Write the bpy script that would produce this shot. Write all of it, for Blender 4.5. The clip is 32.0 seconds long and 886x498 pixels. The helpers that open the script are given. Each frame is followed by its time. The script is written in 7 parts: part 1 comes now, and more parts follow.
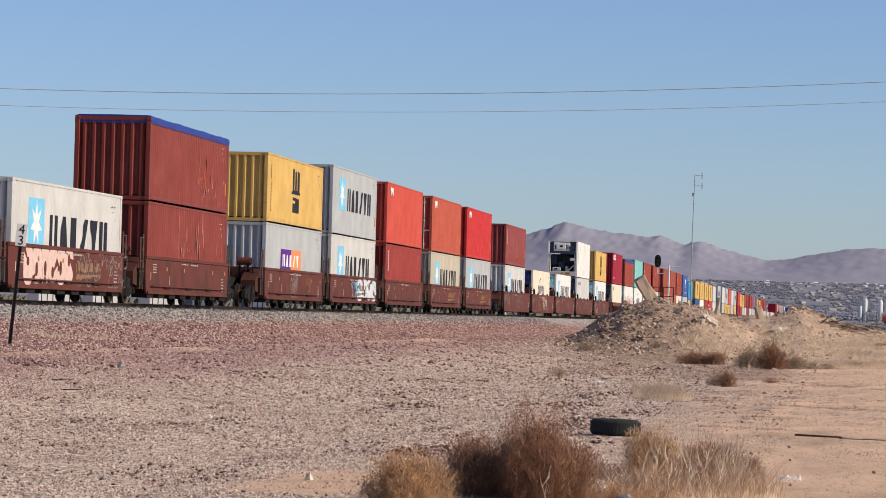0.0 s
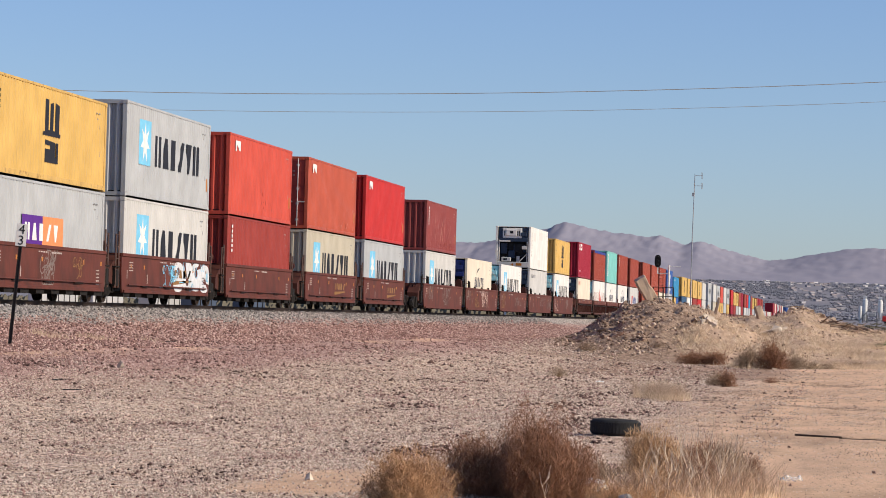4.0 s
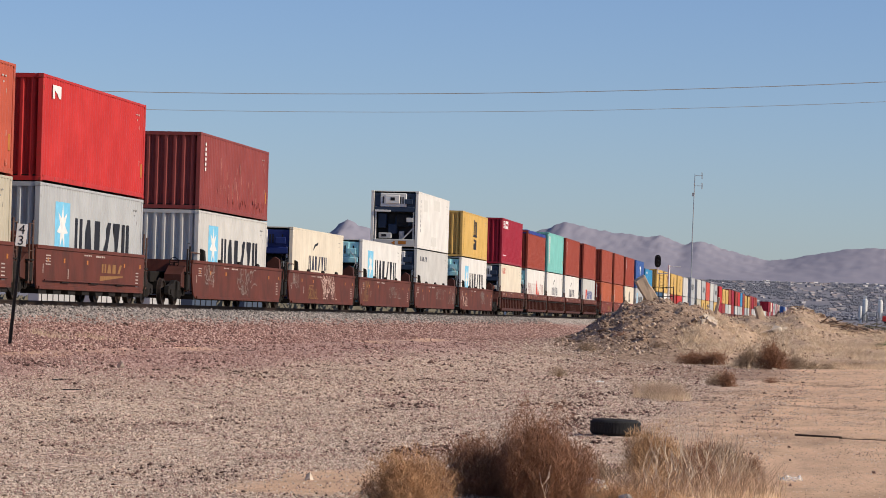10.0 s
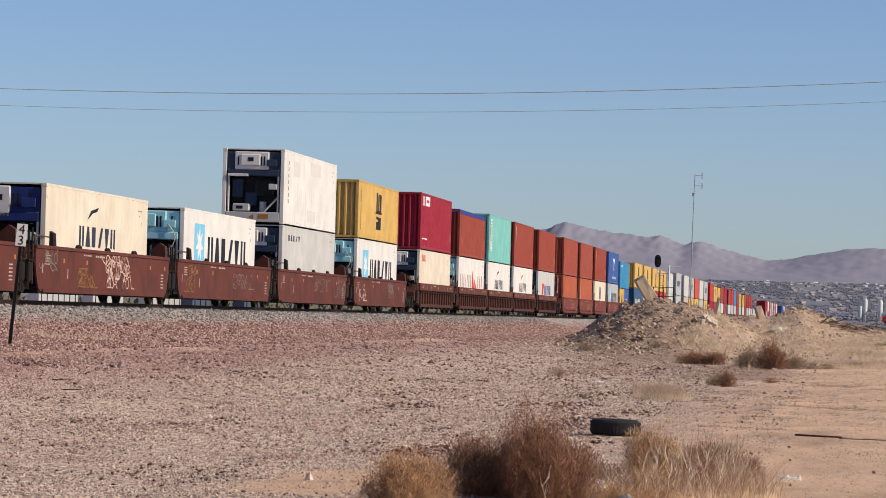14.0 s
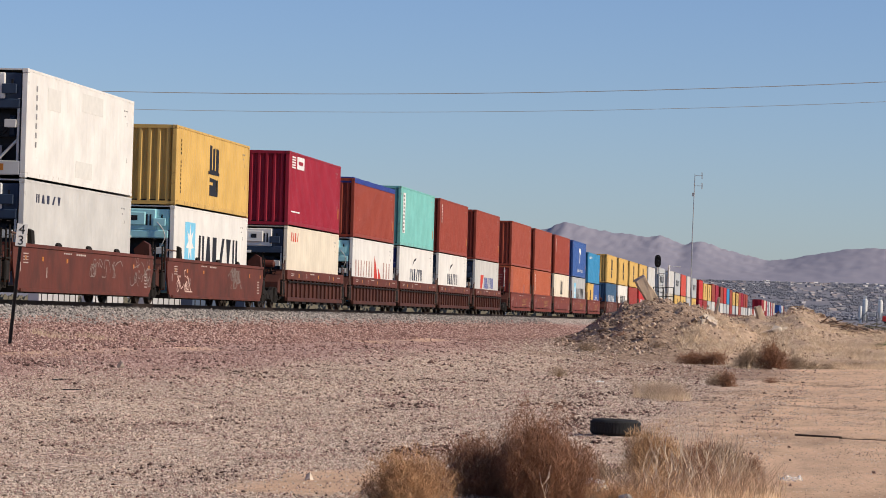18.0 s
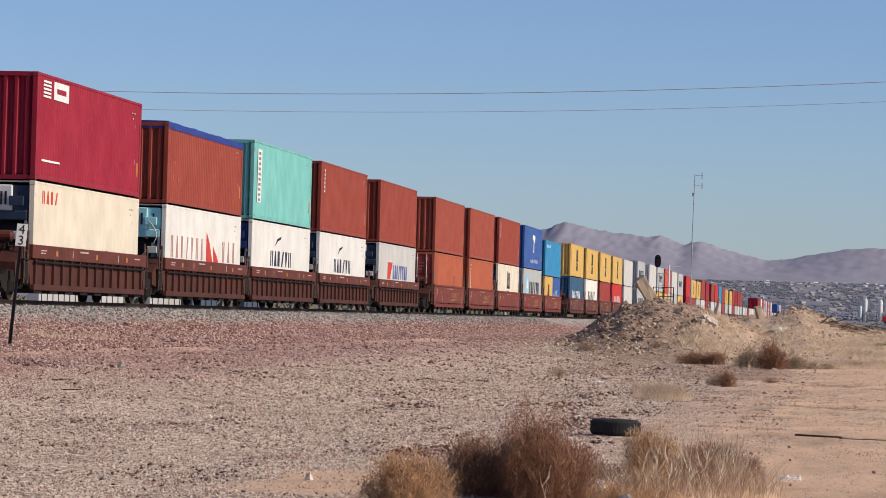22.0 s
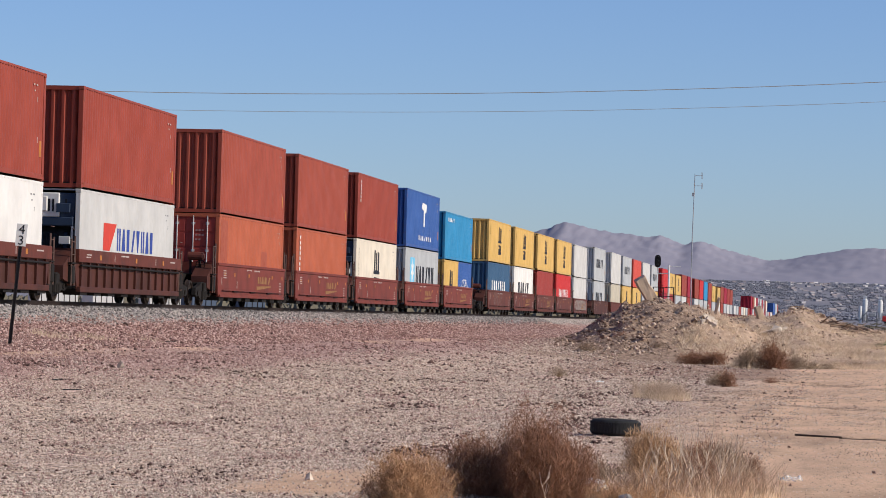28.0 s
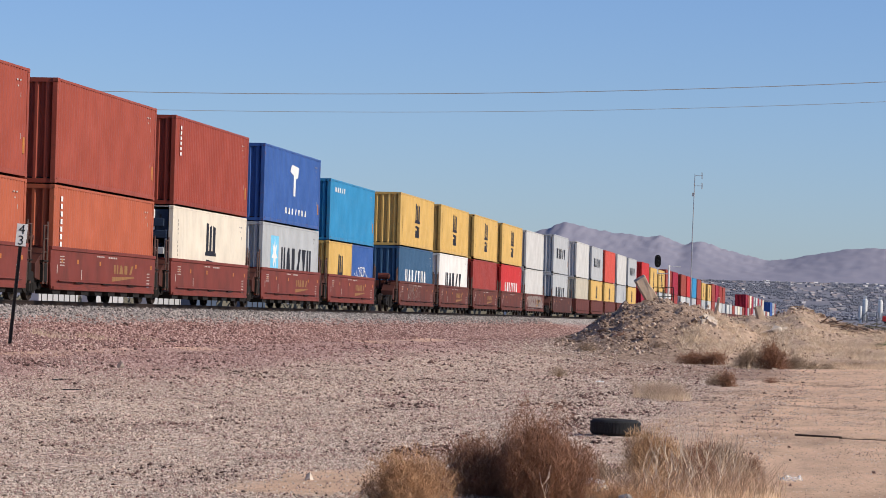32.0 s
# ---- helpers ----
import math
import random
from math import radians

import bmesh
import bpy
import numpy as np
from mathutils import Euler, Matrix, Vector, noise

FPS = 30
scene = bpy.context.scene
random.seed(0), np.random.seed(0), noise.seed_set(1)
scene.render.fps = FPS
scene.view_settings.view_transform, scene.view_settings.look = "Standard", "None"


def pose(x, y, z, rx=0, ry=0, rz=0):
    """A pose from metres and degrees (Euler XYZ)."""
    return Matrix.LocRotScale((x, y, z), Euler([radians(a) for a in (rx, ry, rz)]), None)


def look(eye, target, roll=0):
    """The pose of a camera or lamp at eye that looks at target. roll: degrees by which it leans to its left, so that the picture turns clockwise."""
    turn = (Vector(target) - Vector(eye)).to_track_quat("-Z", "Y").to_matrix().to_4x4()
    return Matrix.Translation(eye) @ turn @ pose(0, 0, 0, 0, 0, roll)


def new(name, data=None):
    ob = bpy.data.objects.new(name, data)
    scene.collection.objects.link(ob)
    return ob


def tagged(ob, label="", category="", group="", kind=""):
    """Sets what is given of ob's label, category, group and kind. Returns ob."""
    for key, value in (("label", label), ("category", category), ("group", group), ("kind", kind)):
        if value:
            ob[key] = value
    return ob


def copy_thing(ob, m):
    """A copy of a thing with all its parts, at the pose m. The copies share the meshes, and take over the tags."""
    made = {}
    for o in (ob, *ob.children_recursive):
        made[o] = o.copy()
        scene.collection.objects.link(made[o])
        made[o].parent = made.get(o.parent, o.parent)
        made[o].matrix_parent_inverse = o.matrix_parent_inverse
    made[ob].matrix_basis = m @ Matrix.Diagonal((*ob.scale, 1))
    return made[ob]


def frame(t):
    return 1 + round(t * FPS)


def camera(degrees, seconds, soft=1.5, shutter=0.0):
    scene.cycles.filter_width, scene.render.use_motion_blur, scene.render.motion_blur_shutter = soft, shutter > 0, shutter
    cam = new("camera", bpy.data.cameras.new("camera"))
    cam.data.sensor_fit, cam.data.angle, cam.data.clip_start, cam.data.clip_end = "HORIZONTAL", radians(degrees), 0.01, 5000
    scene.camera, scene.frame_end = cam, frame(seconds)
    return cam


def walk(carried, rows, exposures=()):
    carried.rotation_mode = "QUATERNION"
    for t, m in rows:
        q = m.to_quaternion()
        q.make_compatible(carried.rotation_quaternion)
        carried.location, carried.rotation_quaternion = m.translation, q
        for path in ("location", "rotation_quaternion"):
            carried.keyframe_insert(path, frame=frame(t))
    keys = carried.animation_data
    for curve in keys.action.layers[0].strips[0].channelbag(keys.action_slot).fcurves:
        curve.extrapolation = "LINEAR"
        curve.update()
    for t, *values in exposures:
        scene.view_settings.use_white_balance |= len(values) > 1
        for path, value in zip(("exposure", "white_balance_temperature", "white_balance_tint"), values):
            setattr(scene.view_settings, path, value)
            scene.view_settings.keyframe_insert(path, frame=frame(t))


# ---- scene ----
SECONDS = 32.0
EYE = (0.0, 0.0, 1.5)
cam = camera(16.52, SECONDS, soft=0.9)
AIM = math.atan(0.1318)                          # the lens points this far to the west of the track's line
UP = math.atan(0.0213)
ROLL = 1.6                                       # the tripod stood a little out of level
view = look(EYE, (EYE[0] - math.sin(AIM) * math.cos(UP), EYE[1] + math.cos(AIM) * math.cos(UP), EYE[2] + math.sin(UP)), ROLL)
walk(cam, [(0, view), (SECONDS, view)], exposures=[(0, 0.15, 6500, 10), (3, 0.22, 6500, 10), (6, 0.11, 6450, 10), (10, 0.06, 6550, 10), (18, 0.06, 6550, 10), (23, 0.05, 6310, 10),
                                              (28, 0.09, 6100, 10), (SECONDS, 0.12, 6060, 10)])

# ---- world and sun ----
SUN_AZ = radians(99)                             # from north (+y, along the track) towards east (+x)
SUN_EL = radians(31)
world = bpy.data.worlds.new("world")
scene.world = world
world.use_nodes = True
wn = world.node_tree
sky = wn.nodes.new("ShaderNodeTexSky")
sky.sky_type = "NISHITA"
sky.sun_disc = False
sky.sun_elevation = SUN_EL
sky.sun_rotation = SUN_AZ
sky.altitude = 900
sky.air_density = 1.0
sky.dust_density = 0.8
sky.ozone_density = 2.0
tint = wn.nodes.new("ShaderNodeMix")           # the clear dry winter air is a deeper blue than the model's
tint.data_type, tint.blend_type = "RGBA", "MULTIPLY"
tint.inputs[0].default_value = 1.0
tint.inputs[7].default_value = (0.84, 0.95, 1.245, 1)
wn.links.new(sky.outputs[0], tint.inputs[6])
wn.links.new(tint.outputs[2], wn.nodes["Background"].inputs[0])
wn.nodes["Background"].inputs[1].default_value = 0.085

sun_data = bpy.data.lights.new("sun", "SUN")
sun_data.energy = 4.5
sun_data.angle = radians(0.5)
sun_data.color = (1.0, 0.87, 0.69)
sun = new("sun", sun_data)
to_sun = Vector((math.sin(SUN_AZ) * math.cos(SUN_EL), math.cos(SUN_AZ) * math.cos(SUN_EL), math.sin(SUN_EL)))
sun.matrix_world = look(to_sun * 100, (0, 0, 0))

# ---- helpers of this scene ----
RND = random.Random(7)


def part(name, bm, material, parent, label=""):
    """One mesh object from a bmesh (or a ready mesh) under a thing or a part."""
    if isinstance(bm, bmesh.types.BMesh):
        me = bpy.data.meshes.new(name)
        bm.to_mesh(me)
        bm.free()
    else:
        me = bm
    if not me.materials:
        me.materials.append(material)
    ob = new(name, me)
    if parent is not None:
        ob.parent = parent
    if label:
        tagged(ob, label=label)
    return ob


def box(bm, x0, x1, y0, y1, z0, z1):
    v = [bm.verts.new(c) for c in ((x0, y0, z0), (x1, y0, z0), (x1, y1, z0), (x0, y1, z0),
                                   (x0, y0, z1), (x1, y0, z1), (x1, y1, z1), (x0, y1, z1))]
    for f in ((3, 2, 1, 0), (4, 5, 6, 7), (0, 1, 5, 4), (1, 2, 6, 5), (2, 3, 7, 6), (3, 0, 4, 7)):
        bm.faces.new([v[i] for i in f])
    return v


def soft_box(bm, x0, x1, y0, y1, z0, z1, r):
    v = box(bm, x0, x1, y0, y1, z0, z1)
    edges = {e for w in v for e in w.link_edges}
    bmesh.ops.bevel(bm, geom=list(edges), offset=r, segments=1, affect="EDGES")


def rod(bm, a, b, r, n=6, r2=None):
    a, b = Vector(a), Vector(b)
    r2 = r if r2 is None else r2
    w = (b - a).normalized()
    u = w.orthogonal().normalized()
    k = w.cross(u)
    lo, hi = [], []
    for i in range(n):
        s = 2 * math.pi * i / n
        d = u * math.cos(s) + k * math.sin(s)
        lo.append(bm.verts.new(a + d * r))
        hi.append(bm.verts.new(b + d * r2))
    for i in range(n):
        j = (i + 1) % n
        bm.faces.new((lo[i], lo[j], hi[j], hi[i]))
    bm.faces.new(lo[::-1])
    bm.faces.new(hi)


def prism(bm, pts, x0, x1):
    """A plate of outline pts (y, z) between x0 and x1."""
    a = [bm.verts.new((x0, y, z)) for y, z in pts]
    b = [bm.verts.new((x1, y, z)) for y, z in pts]
    n = len(pts)
    bm.faces.new(a[::-1])
    bm.faces.new(b)
    for i in range(n):
        j = (i + 1) % n
        bm.faces.new((a[i], a[j], b[j], b[i]))


MESHES = {}


def shared(key, make):
    """The mesh under this key, made once."""
    if key not in MESHES:
        bm = make()
        bmesh.ops.recalc_face_normals(bm, faces=bm.faces)
        me = bpy.data.meshes.new(key[0])
        bm.to_mesh(me)
        bm.free()
        MESHES[key] = me
    return MESHES[key]


def mesh_of(name, verts, faces, material, smooth=False):
    me = bpy.data.meshes.new(name)
    me.from_pydata(verts, [], faces)
    me.materials.append(material)
    if smooth:
        me.polygons.foreach_set("use_smooth", [True] * len(me.polygons))
    me.update()
    return me


# ---- materials ----
def nodes_of(name):
    m = bpy.data.materials.new(name)
    m.use_nodes = True
    return m, m.node_tree, m.node_tree.nodes["Principled BSDF"]


def noise_node(nt, scale, detail=4.0, coord="Object", stretch=(1, 1, 1), rough=0.55):
    tc = nt.nodes.new("ShaderNodeTexCoord")
    mp = nt.nodes.new("ShaderNodeMapping")
    mp.inputs["Scale"].default_value = stretch
    nz = nt.nodes.new("ShaderNodeTexNoise")
    nz.inputs["Scale"].default_value = scale
    nz.inputs["Detail"].default_value = detail
    nz.inputs["Roughness"].default_value = rough
    nt.links.new(tc.outputs[coord], mp.inputs[0])
    nt.links.new(mp.outputs[0], nz.inputs[0])
    return nz.outputs["Fac"]


def ramp(nt, fac, stops):
    r = nt.nodes.new("ShaderNodeValToRGB")
    while len(r.color_ramp.elements) < len(stops):
        r.color_ramp.elements.new(0.5)
    for e, (p, c) in zip(r.color_ramp.elements, stops):
        e.position = p
        e.color = (c, c, c, 1) if isinstance(c, (int, float)) else (*c, 1)
    nt.links.new(fac, r.inputs[0])
    return r.outputs[0]


def mixed(nt, fac, a, b, mode="MIX"):
    m = nt.nodes.new("ShaderNodeMix")
    m.data_type = "RGBA"
    m.blend_type = mode
    for sock, val in ((m.inputs[0], fac), (m.inputs[6], a), (m.inputs[7], b)):
        if isinstance(val, (int, float)):
            sock.default_value = val
        elif isinstance(val, tuple):
            sock.default_value = (*val, 1)
        else:
            nt.links.new(val, sock)
    return m.outputs[2]


def bumped(nt, bsdf, height, strength, distance=0.01):
    b = nt.nodes.new("ShaderNodeBump")
    b.inputs["Strength"].default_value = strength
    b.inputs["Distance"].default_value = distance
    nt.links.new(height, b.inputs["Height"])
    nt.links.new(b.outputs[0], bsdf.inputs["Normal"])


def dimmed(c, k):
    return tuple(v * k for v in c)


def paint(name, colour, rough=0.5, dirt=0.35, rust=0.25, streak=True, rust_from=0.64):
    """Weathered paint on steel: fading, streaks that run down, small rust marks."""
    m, nt, b = nodes_of(name)
    fade = ramp(nt, noise_node(nt, 0.9, 5), ((0.3, dimmed(colour, 0.86)), (0.7, tuple(min(1, v * 1.08 + 0.008) for v in colour))))
    run = ramp(nt, noise_node(nt, 1.5, 6, stretch=(2.2, 2.2, 0.3) if streak else (1, 1, 1)), ((0.46, 0.0), (0.78, dirt)))
    grime = tuple(0.55 * v + 0.035 for v in colour)
    c = mixed(nt, run, fade, grime)
    if rust:
        spots = ramp(nt, noise_node(nt, 3.4, 9, rough=0.7), ((rust_from, 0.0), (rust_from + 0.09, rust)))
        c = mixed(nt, spots, c, (0.12, 0.045, 0.02))
    nt.links.new(c, b.inputs["Base Color"])
    r = ramp(nt, noise_node(nt, 5, 4), ((0.3, rough - 0.08), (0.7, rough + 0.12)))
    nt.links.new(r, b.inputs["Roughness"])
    b.inputs["Specular IOR Level"].default_value = 0.2
    bumped(nt, b, noise_node(nt, 1.6, 3), 0.25, 0.02)
    return m


def plain(name, colour, rough=0.6, metal=0.0, vary=0.2, scale=4.0):
    m, nt, b = nodes_of(name)
    c = ramp(nt, noise_node(nt, scale, 6), ((0.3, dimmed(colour, 1 - vary)), (0.7, dimmed(colour, 1 + vary))))
    nt.links.new(c, b.inputs["Base Color"])
    b.inputs["Roughness"].default_value = rough
    b.inputs["Metallic"].default_value = metal
    b.inputs["Specular IOR Level"].default_value = 0.2
    bumped(nt, b, noise_node(nt, scale * 6, 4), 0.2, 0.01)
    return m


PAINT = {}
COLOURS = {
    "brick": (0.265, 0.046, 0.026), "orange": (0.375, 0.094, 0.043), "deep_orange": (0.325, 0.074, 0.034), "vermilion": (0.41, 0.078, 0.042), "dull_maroon": (0.23, 0.045, 0.040), "tomato": (0.50, 0.068, 0.042), "red": (0.46, 0.024, 0.022),
    "maroon": (0.28, 0.010, 0.028), "rust_red": (0.27, 0.036, 0.026), "oxide": (0.285, 0.057, 0.032),
    "dark_brick": (0.20, 0.036, 0.025), "yellow": (0.56, 0.36, 0.105), "white": (0.68, 0.665, 0.625), "cream": (0.67, 0.60, 0.475), "beige": (0.44, 0.40, 0.31),
    "grey": (0.385, 0.40, 0.405), "pale_grey": (0.505, 0.50, 0.475), "green": (0.17, 0.46, 0.425), "blue": (0.035, 0.095, 0.30),
    "sky_blue": (0.03, 0.22, 0.42), "dark_blue": (0.035, 0.09, 0.17), "teal": (0.34, 0.66, 0.70), "navy": (0.022, 0.038, 0.07), "ink_blue": (0.015, 0.03, 0.14),
    "black": (0.012, 0.012, 0.014),
}


def coat(colour):
    if colour not in PAINT:
        light = colour in ("white", "cream", "beige", "grey", "pale_grey")
        PAINT[colour] = paint(colour + "_paint", COLOURS[colour], 0.5, 0.08 if light else 0.12, 0.25 if light else 0.2)
    return PAINT[colour]


WORN = {}


def worn_edge(colour):
    """The same paint where it has been knocked: rails and posts with rust and grime."""
    if colour not in WORN:
        light = colour in ("white", "cream", "beige", "grey", "pale_grey")
        WORN[colour] = paint(colour + "_worn_paint", COLOURS[colour], 0.55, 0.35 if light else 0.55, 0.40 if light else 0.55, True, 0.58 if light else 0.54)
    return WORN[colour]


def grimy(name, a, b2, dark):
    """Old car paint: blotched red-brown, dark grease and dust that has run down."""
    m, nt, b = nodes_of(name)
    c = ramp(nt, noise_node(nt, 1.1, 7, rough=0.65), ((0.3, a), (0.7, b2)))
    c = mixed(nt, ramp(nt, noise_node(nt, 1.7, 7, stretch=(1.2, 0.8, 0.6)), ((0.46, 0.0), (0.70, 0.6))), c, dark)
    c = mixed(nt, ramp(nt, noise_node(nt, 2.4, 6, stretch=(1.5, 1.5, 0.3)), ((0.55, 0.0), (0.75, 0.35))), c, dark)
    c = mixed(nt, ramp(nt, noise_node(nt, 6, 8, rough=0.7), ((0.60, 0.0), (0.72, 0.4))), c, (0.15, 0.085, 0.06))
    nt.links.new(c, b.inputs["Base Color"])
    b.inputs["Roughness"].default_value = 0.65
    b.inputs["Specular IOR Level"].default_value = 0.2
    bumped(nt, b, noise_node(nt, 2.0, 4), 0.3, 0.03)
    return m


M_WELL = grimy("well_brown_paint", (0.100, 0.027, 0.018), (0.130, 0.037, 0.025), (0.040, 0.019, 0.014))
M_WELL_RED = grimy("well_red_brown_paint", (0.150, 0.032, 0.022), (0.185, 0.042, 0.030), (0.075, 0.025, 0.018))
M_WELL_DARK = grimy("well_dark_brown_paint", (0.065, 0.022, 0.015), (0.085, 0.028, 0.019), (0.028, 0.014, 0.011))
M_STEEL = plain("dark_running_steel", (0.013, 0.0105, 0.009), 0.85, 0.0, 0.3)
M_LADDER = plain("worn_brown_ladder_steel", (0.105, 0.062, 0.050), 0.7, 0.0, 0.4)
M_WHEEL = plain("wheel_steel", (0.035, 0.025, 0.02), 0.6, 0.3, 0.3)
M_RAIL = plain("rusty_rail_steel", (0.024, 0.015, 0.012), 0.8, 0.0, 0.25)
M_MARK = plain("white_marking", (0.68, 0.68, 0.66), 0.6, 0, 0.12)
M_BLACK = plain("black_marking", (0.014, 0.015, 0.02), 0.6, 0, 0.2)
M_FADED = plain("faded_dark_marking", (0.20, 0.20, 0.20), 0.6, 0, 0.3)
M_AMBER = plain("amber_reflector", (0.40, 0.15, 0.025), 0.5, 0, 0.15)
M_GOLD = plain("gold_marking", (0.24, 0.125, 0.045), 0.6, 0, 0.2)
M_SKYMARK = plain("light_blue_marking", (0.17, 0.48, 0.68), 0.6, 0, 0.12)
M_REDMARK = plain("red_marking", (0.50, 0.05, 0.03), 0.6, 0, 0.12)
M_THINRED = plain("faded_red_grey_marking", (0.36, 0.20, 0.17), 0.6, 0, 0.12)
M_WORDBLUE = plain("blue_word_marking", (0.03, 0.06, 0.26), 0.6, 0, 0.12)
M_BLUEMARK = plain("dark_blue_marking", (0.030, 0.034, 0.060), 0.6, 0, 0.12)
M_VIOLET = plain("violet_marking", (0.09, 0.02, 0.22), 0.6, 0, 0.12)
M_ORANGEMARK = plain("orange_marking", (0.66, 0.24, 0.09), 0.6, 0, 0.12)
M_PATCH = plain("painted_over_patch", (0.60, 0.59, 0.55), 0.6, 0, 0.06)
M_PINK = plain("pale_pink_spray", (0.58, 0.42, 0.36), 0.7, 0, 0.12)
M_SPRAY = plain("pale_spray", (0.205, 0.165, 0.148), 0.7, 0, 0.3)
M_SPRAYWHITE = plain("white_spray", (0.56, 0.57, 0.58), 0.7, 0, 0.15)
M_SCRATCH = plain("pale_scratch", (0.44, 0.22, 0.17), 0.7, 0, 0.3)
M_SMUDGE = plain("dull_smudge", (0.25, 0.045, 0.032), 0.7, 0, 0.3)
M_TAG = plain("faded_orange_spray", (0.46, 0.11, 0.045), 0.7, 0, 0.3)
M_STENCIL = plain("faded_white_stencil", (0.40, 0.34, 0.31), 0.7, 0, 0.3)
M_TARP = plain("blue_tarpaulin", (0.022, 0.042, 0.22), 0.55, 0, 0.25, 2.0)
M_DARK = plain("dark_machinery", (0.02, 0.021, 0.024), 0.6, 0.2, 0.4)
M_ALLOY = plain("dull_aluminium", (0.50, 0.49, 0.47), 0.6, 0.1, 0.2)
# ---- the lie of the land ----
TRACK_X = -22.76
RAIL_Z = 1.56
SPEED = 9.37


def smooth(a, b, v):
    s = min(1.0, max(0.0, (v - a) / (b - a)))
    return s * s * (3 - 2 * s)


PROFILE = ((-400, -1.0), (-90, -0.8), (-45, 0.2), (-32, 0.3), (-28.7, 0.3), (-25.5, 1.42), (-20.2, 1.42), (-18.8, 1.02), (-17.2, 0.73), (-15.2, 0.57),
           (-13, 0.36), (-11, 0.15), (-8.5, -0.02), (-6, -0.10), (-3, -0.08), (0, 0.0), (6, 0.18), (20, 0.2), (400, 0.0))


def profile(x):
    for (a, za), (b, zb) in zip(PROFILE, PROFILE[1:]):
        if x <= b:
            s = max(0.0, (x - a) / (b - a))
            return za + (zb - za) * s
    return 0.0


# heaps of spoil, as ridges: where along the ridge's line, and how high its crest stands over the flat
MOUND = ((-13.6, 0.0), (-12.9, 0.14), (-12.1, 0.34), (-11.5, 0.55), (-10.9, 0.98), (-10.1, 1.55), (-9.4, 1.93), (-8.6, 2.22), (-8.0, 2.36), (-7.2, 2.26), (-6.2, 2.15), (-5.4, 1.85), (-4.7, 1.5), (-3.5, 1.0), (-2.0, 0.4), (-1.0, 0.0))
BERM = ((-8.2, 0.0), (-6.9, 1.6), (-6.1, 1.85), (-5.3, 1.75), (-4.5, 1.88), (-3.6, 1.85), (-3.1, 1.98), (-2.6, 2.14), (-2.0, 2.24), (-1.5, 2.04), (-1.0, 1.80), (-0.4, 1.60), (0.3, 1.42), (0.8, 1.32), (1.4, 1.22), (2.2, 1.08), (3.2, 0.7), (5.0, 0.0))


def along(table, x):
    if not table[0][0] < x < table[-1][0]:
        return 0.0
    for (a, za), (b, zb) in zip(table, table[1:]):
        if x <= b:
            return za + (zb - za) * smooth(a, b, x) * 0.5 + (zb - za) * (x - a) / (b - a) * 0.5
    return 0.0


def heap(x, y):
    """The spoil heap, and the long berm behind it."""
    d = y - 133
    h1 = along(MOUND, x * 133 / y) * max(0.0, 1 - math.hypot(d, 1.2) / (15.0 if d < 0 else 9.0) + 0.08)
    d = y - 151
    h2 = along(BERM, x * 151 / y) * max(0.0, 1 - math.hypot(d, 2.5) / (31.0 + 5.0 * smooth(-6.5, -2.5, x * 151 / y) if d < 0 else 14.0) + 0.07) ** 0.9
    return h1, h2


def rise(x, y):
    """How the far plain climbs towards the hills."""
    d = math.hypot(x, y)
    z = 0.0
    if d > 500:
        z += 9.0 * smooth(500, 2500, d)
    if d > 2300:
        z += 58.0 * smooth(2300, 4900, d) ** 1.1
    return z


def ground_z(x, y):
    z = profile(x) if y < 3000 else 0.0
    near = 1 - smooth(500, 1500, y)
    z = z * near + (1 - near) * (0.0 if abs(x - TRACK_X) > 6 else z)
    if 98 < y < 210 and -20 < x < 12:
        h1, h2 = heap(x, y)
        h = max(h1, h2)
        if h > 0.02:
            rugged = min(1.0, h) * (1.0 if h1 > h2 else 0.6)
            h += rugged * (0.20 * noise.noise((x * 1.1, y * 0.6, 3.0)) + 0.34 * (0.3 - abs(noise.noise((x * 1.5 + 0.4 * y, y * 1.1, 9.0)))) + 0.20 * noise.noise((x * 4.2, y * 3.0, 1.0)) + 0.09 * noise.noise((x * 9, y * 6, 4.0)))
        z += max(0.0, h)
    calm = 0.25 if -26 < x < -19.5 else 1.0
    if y < 400:
        z += calm * (0.035 * noise.noise((x * 0.35, y * 0.25, 5.0)) + 0.015 * noise.noise((x * 1.7, y * 1.3, 2.0)))
        if x > -2:
            rut = 0.02 * (0.6 + noise.noise((1.0, y * 0.13, 3.0)))
            z -= rut * math.exp(-((x - 0.9 - 0.004 * y) / 0.3) ** 2) + rut * math.exp(-((x + 0.75 - 0.004 * y) / 0.3) ** 2)
    return z + rise(x, y)


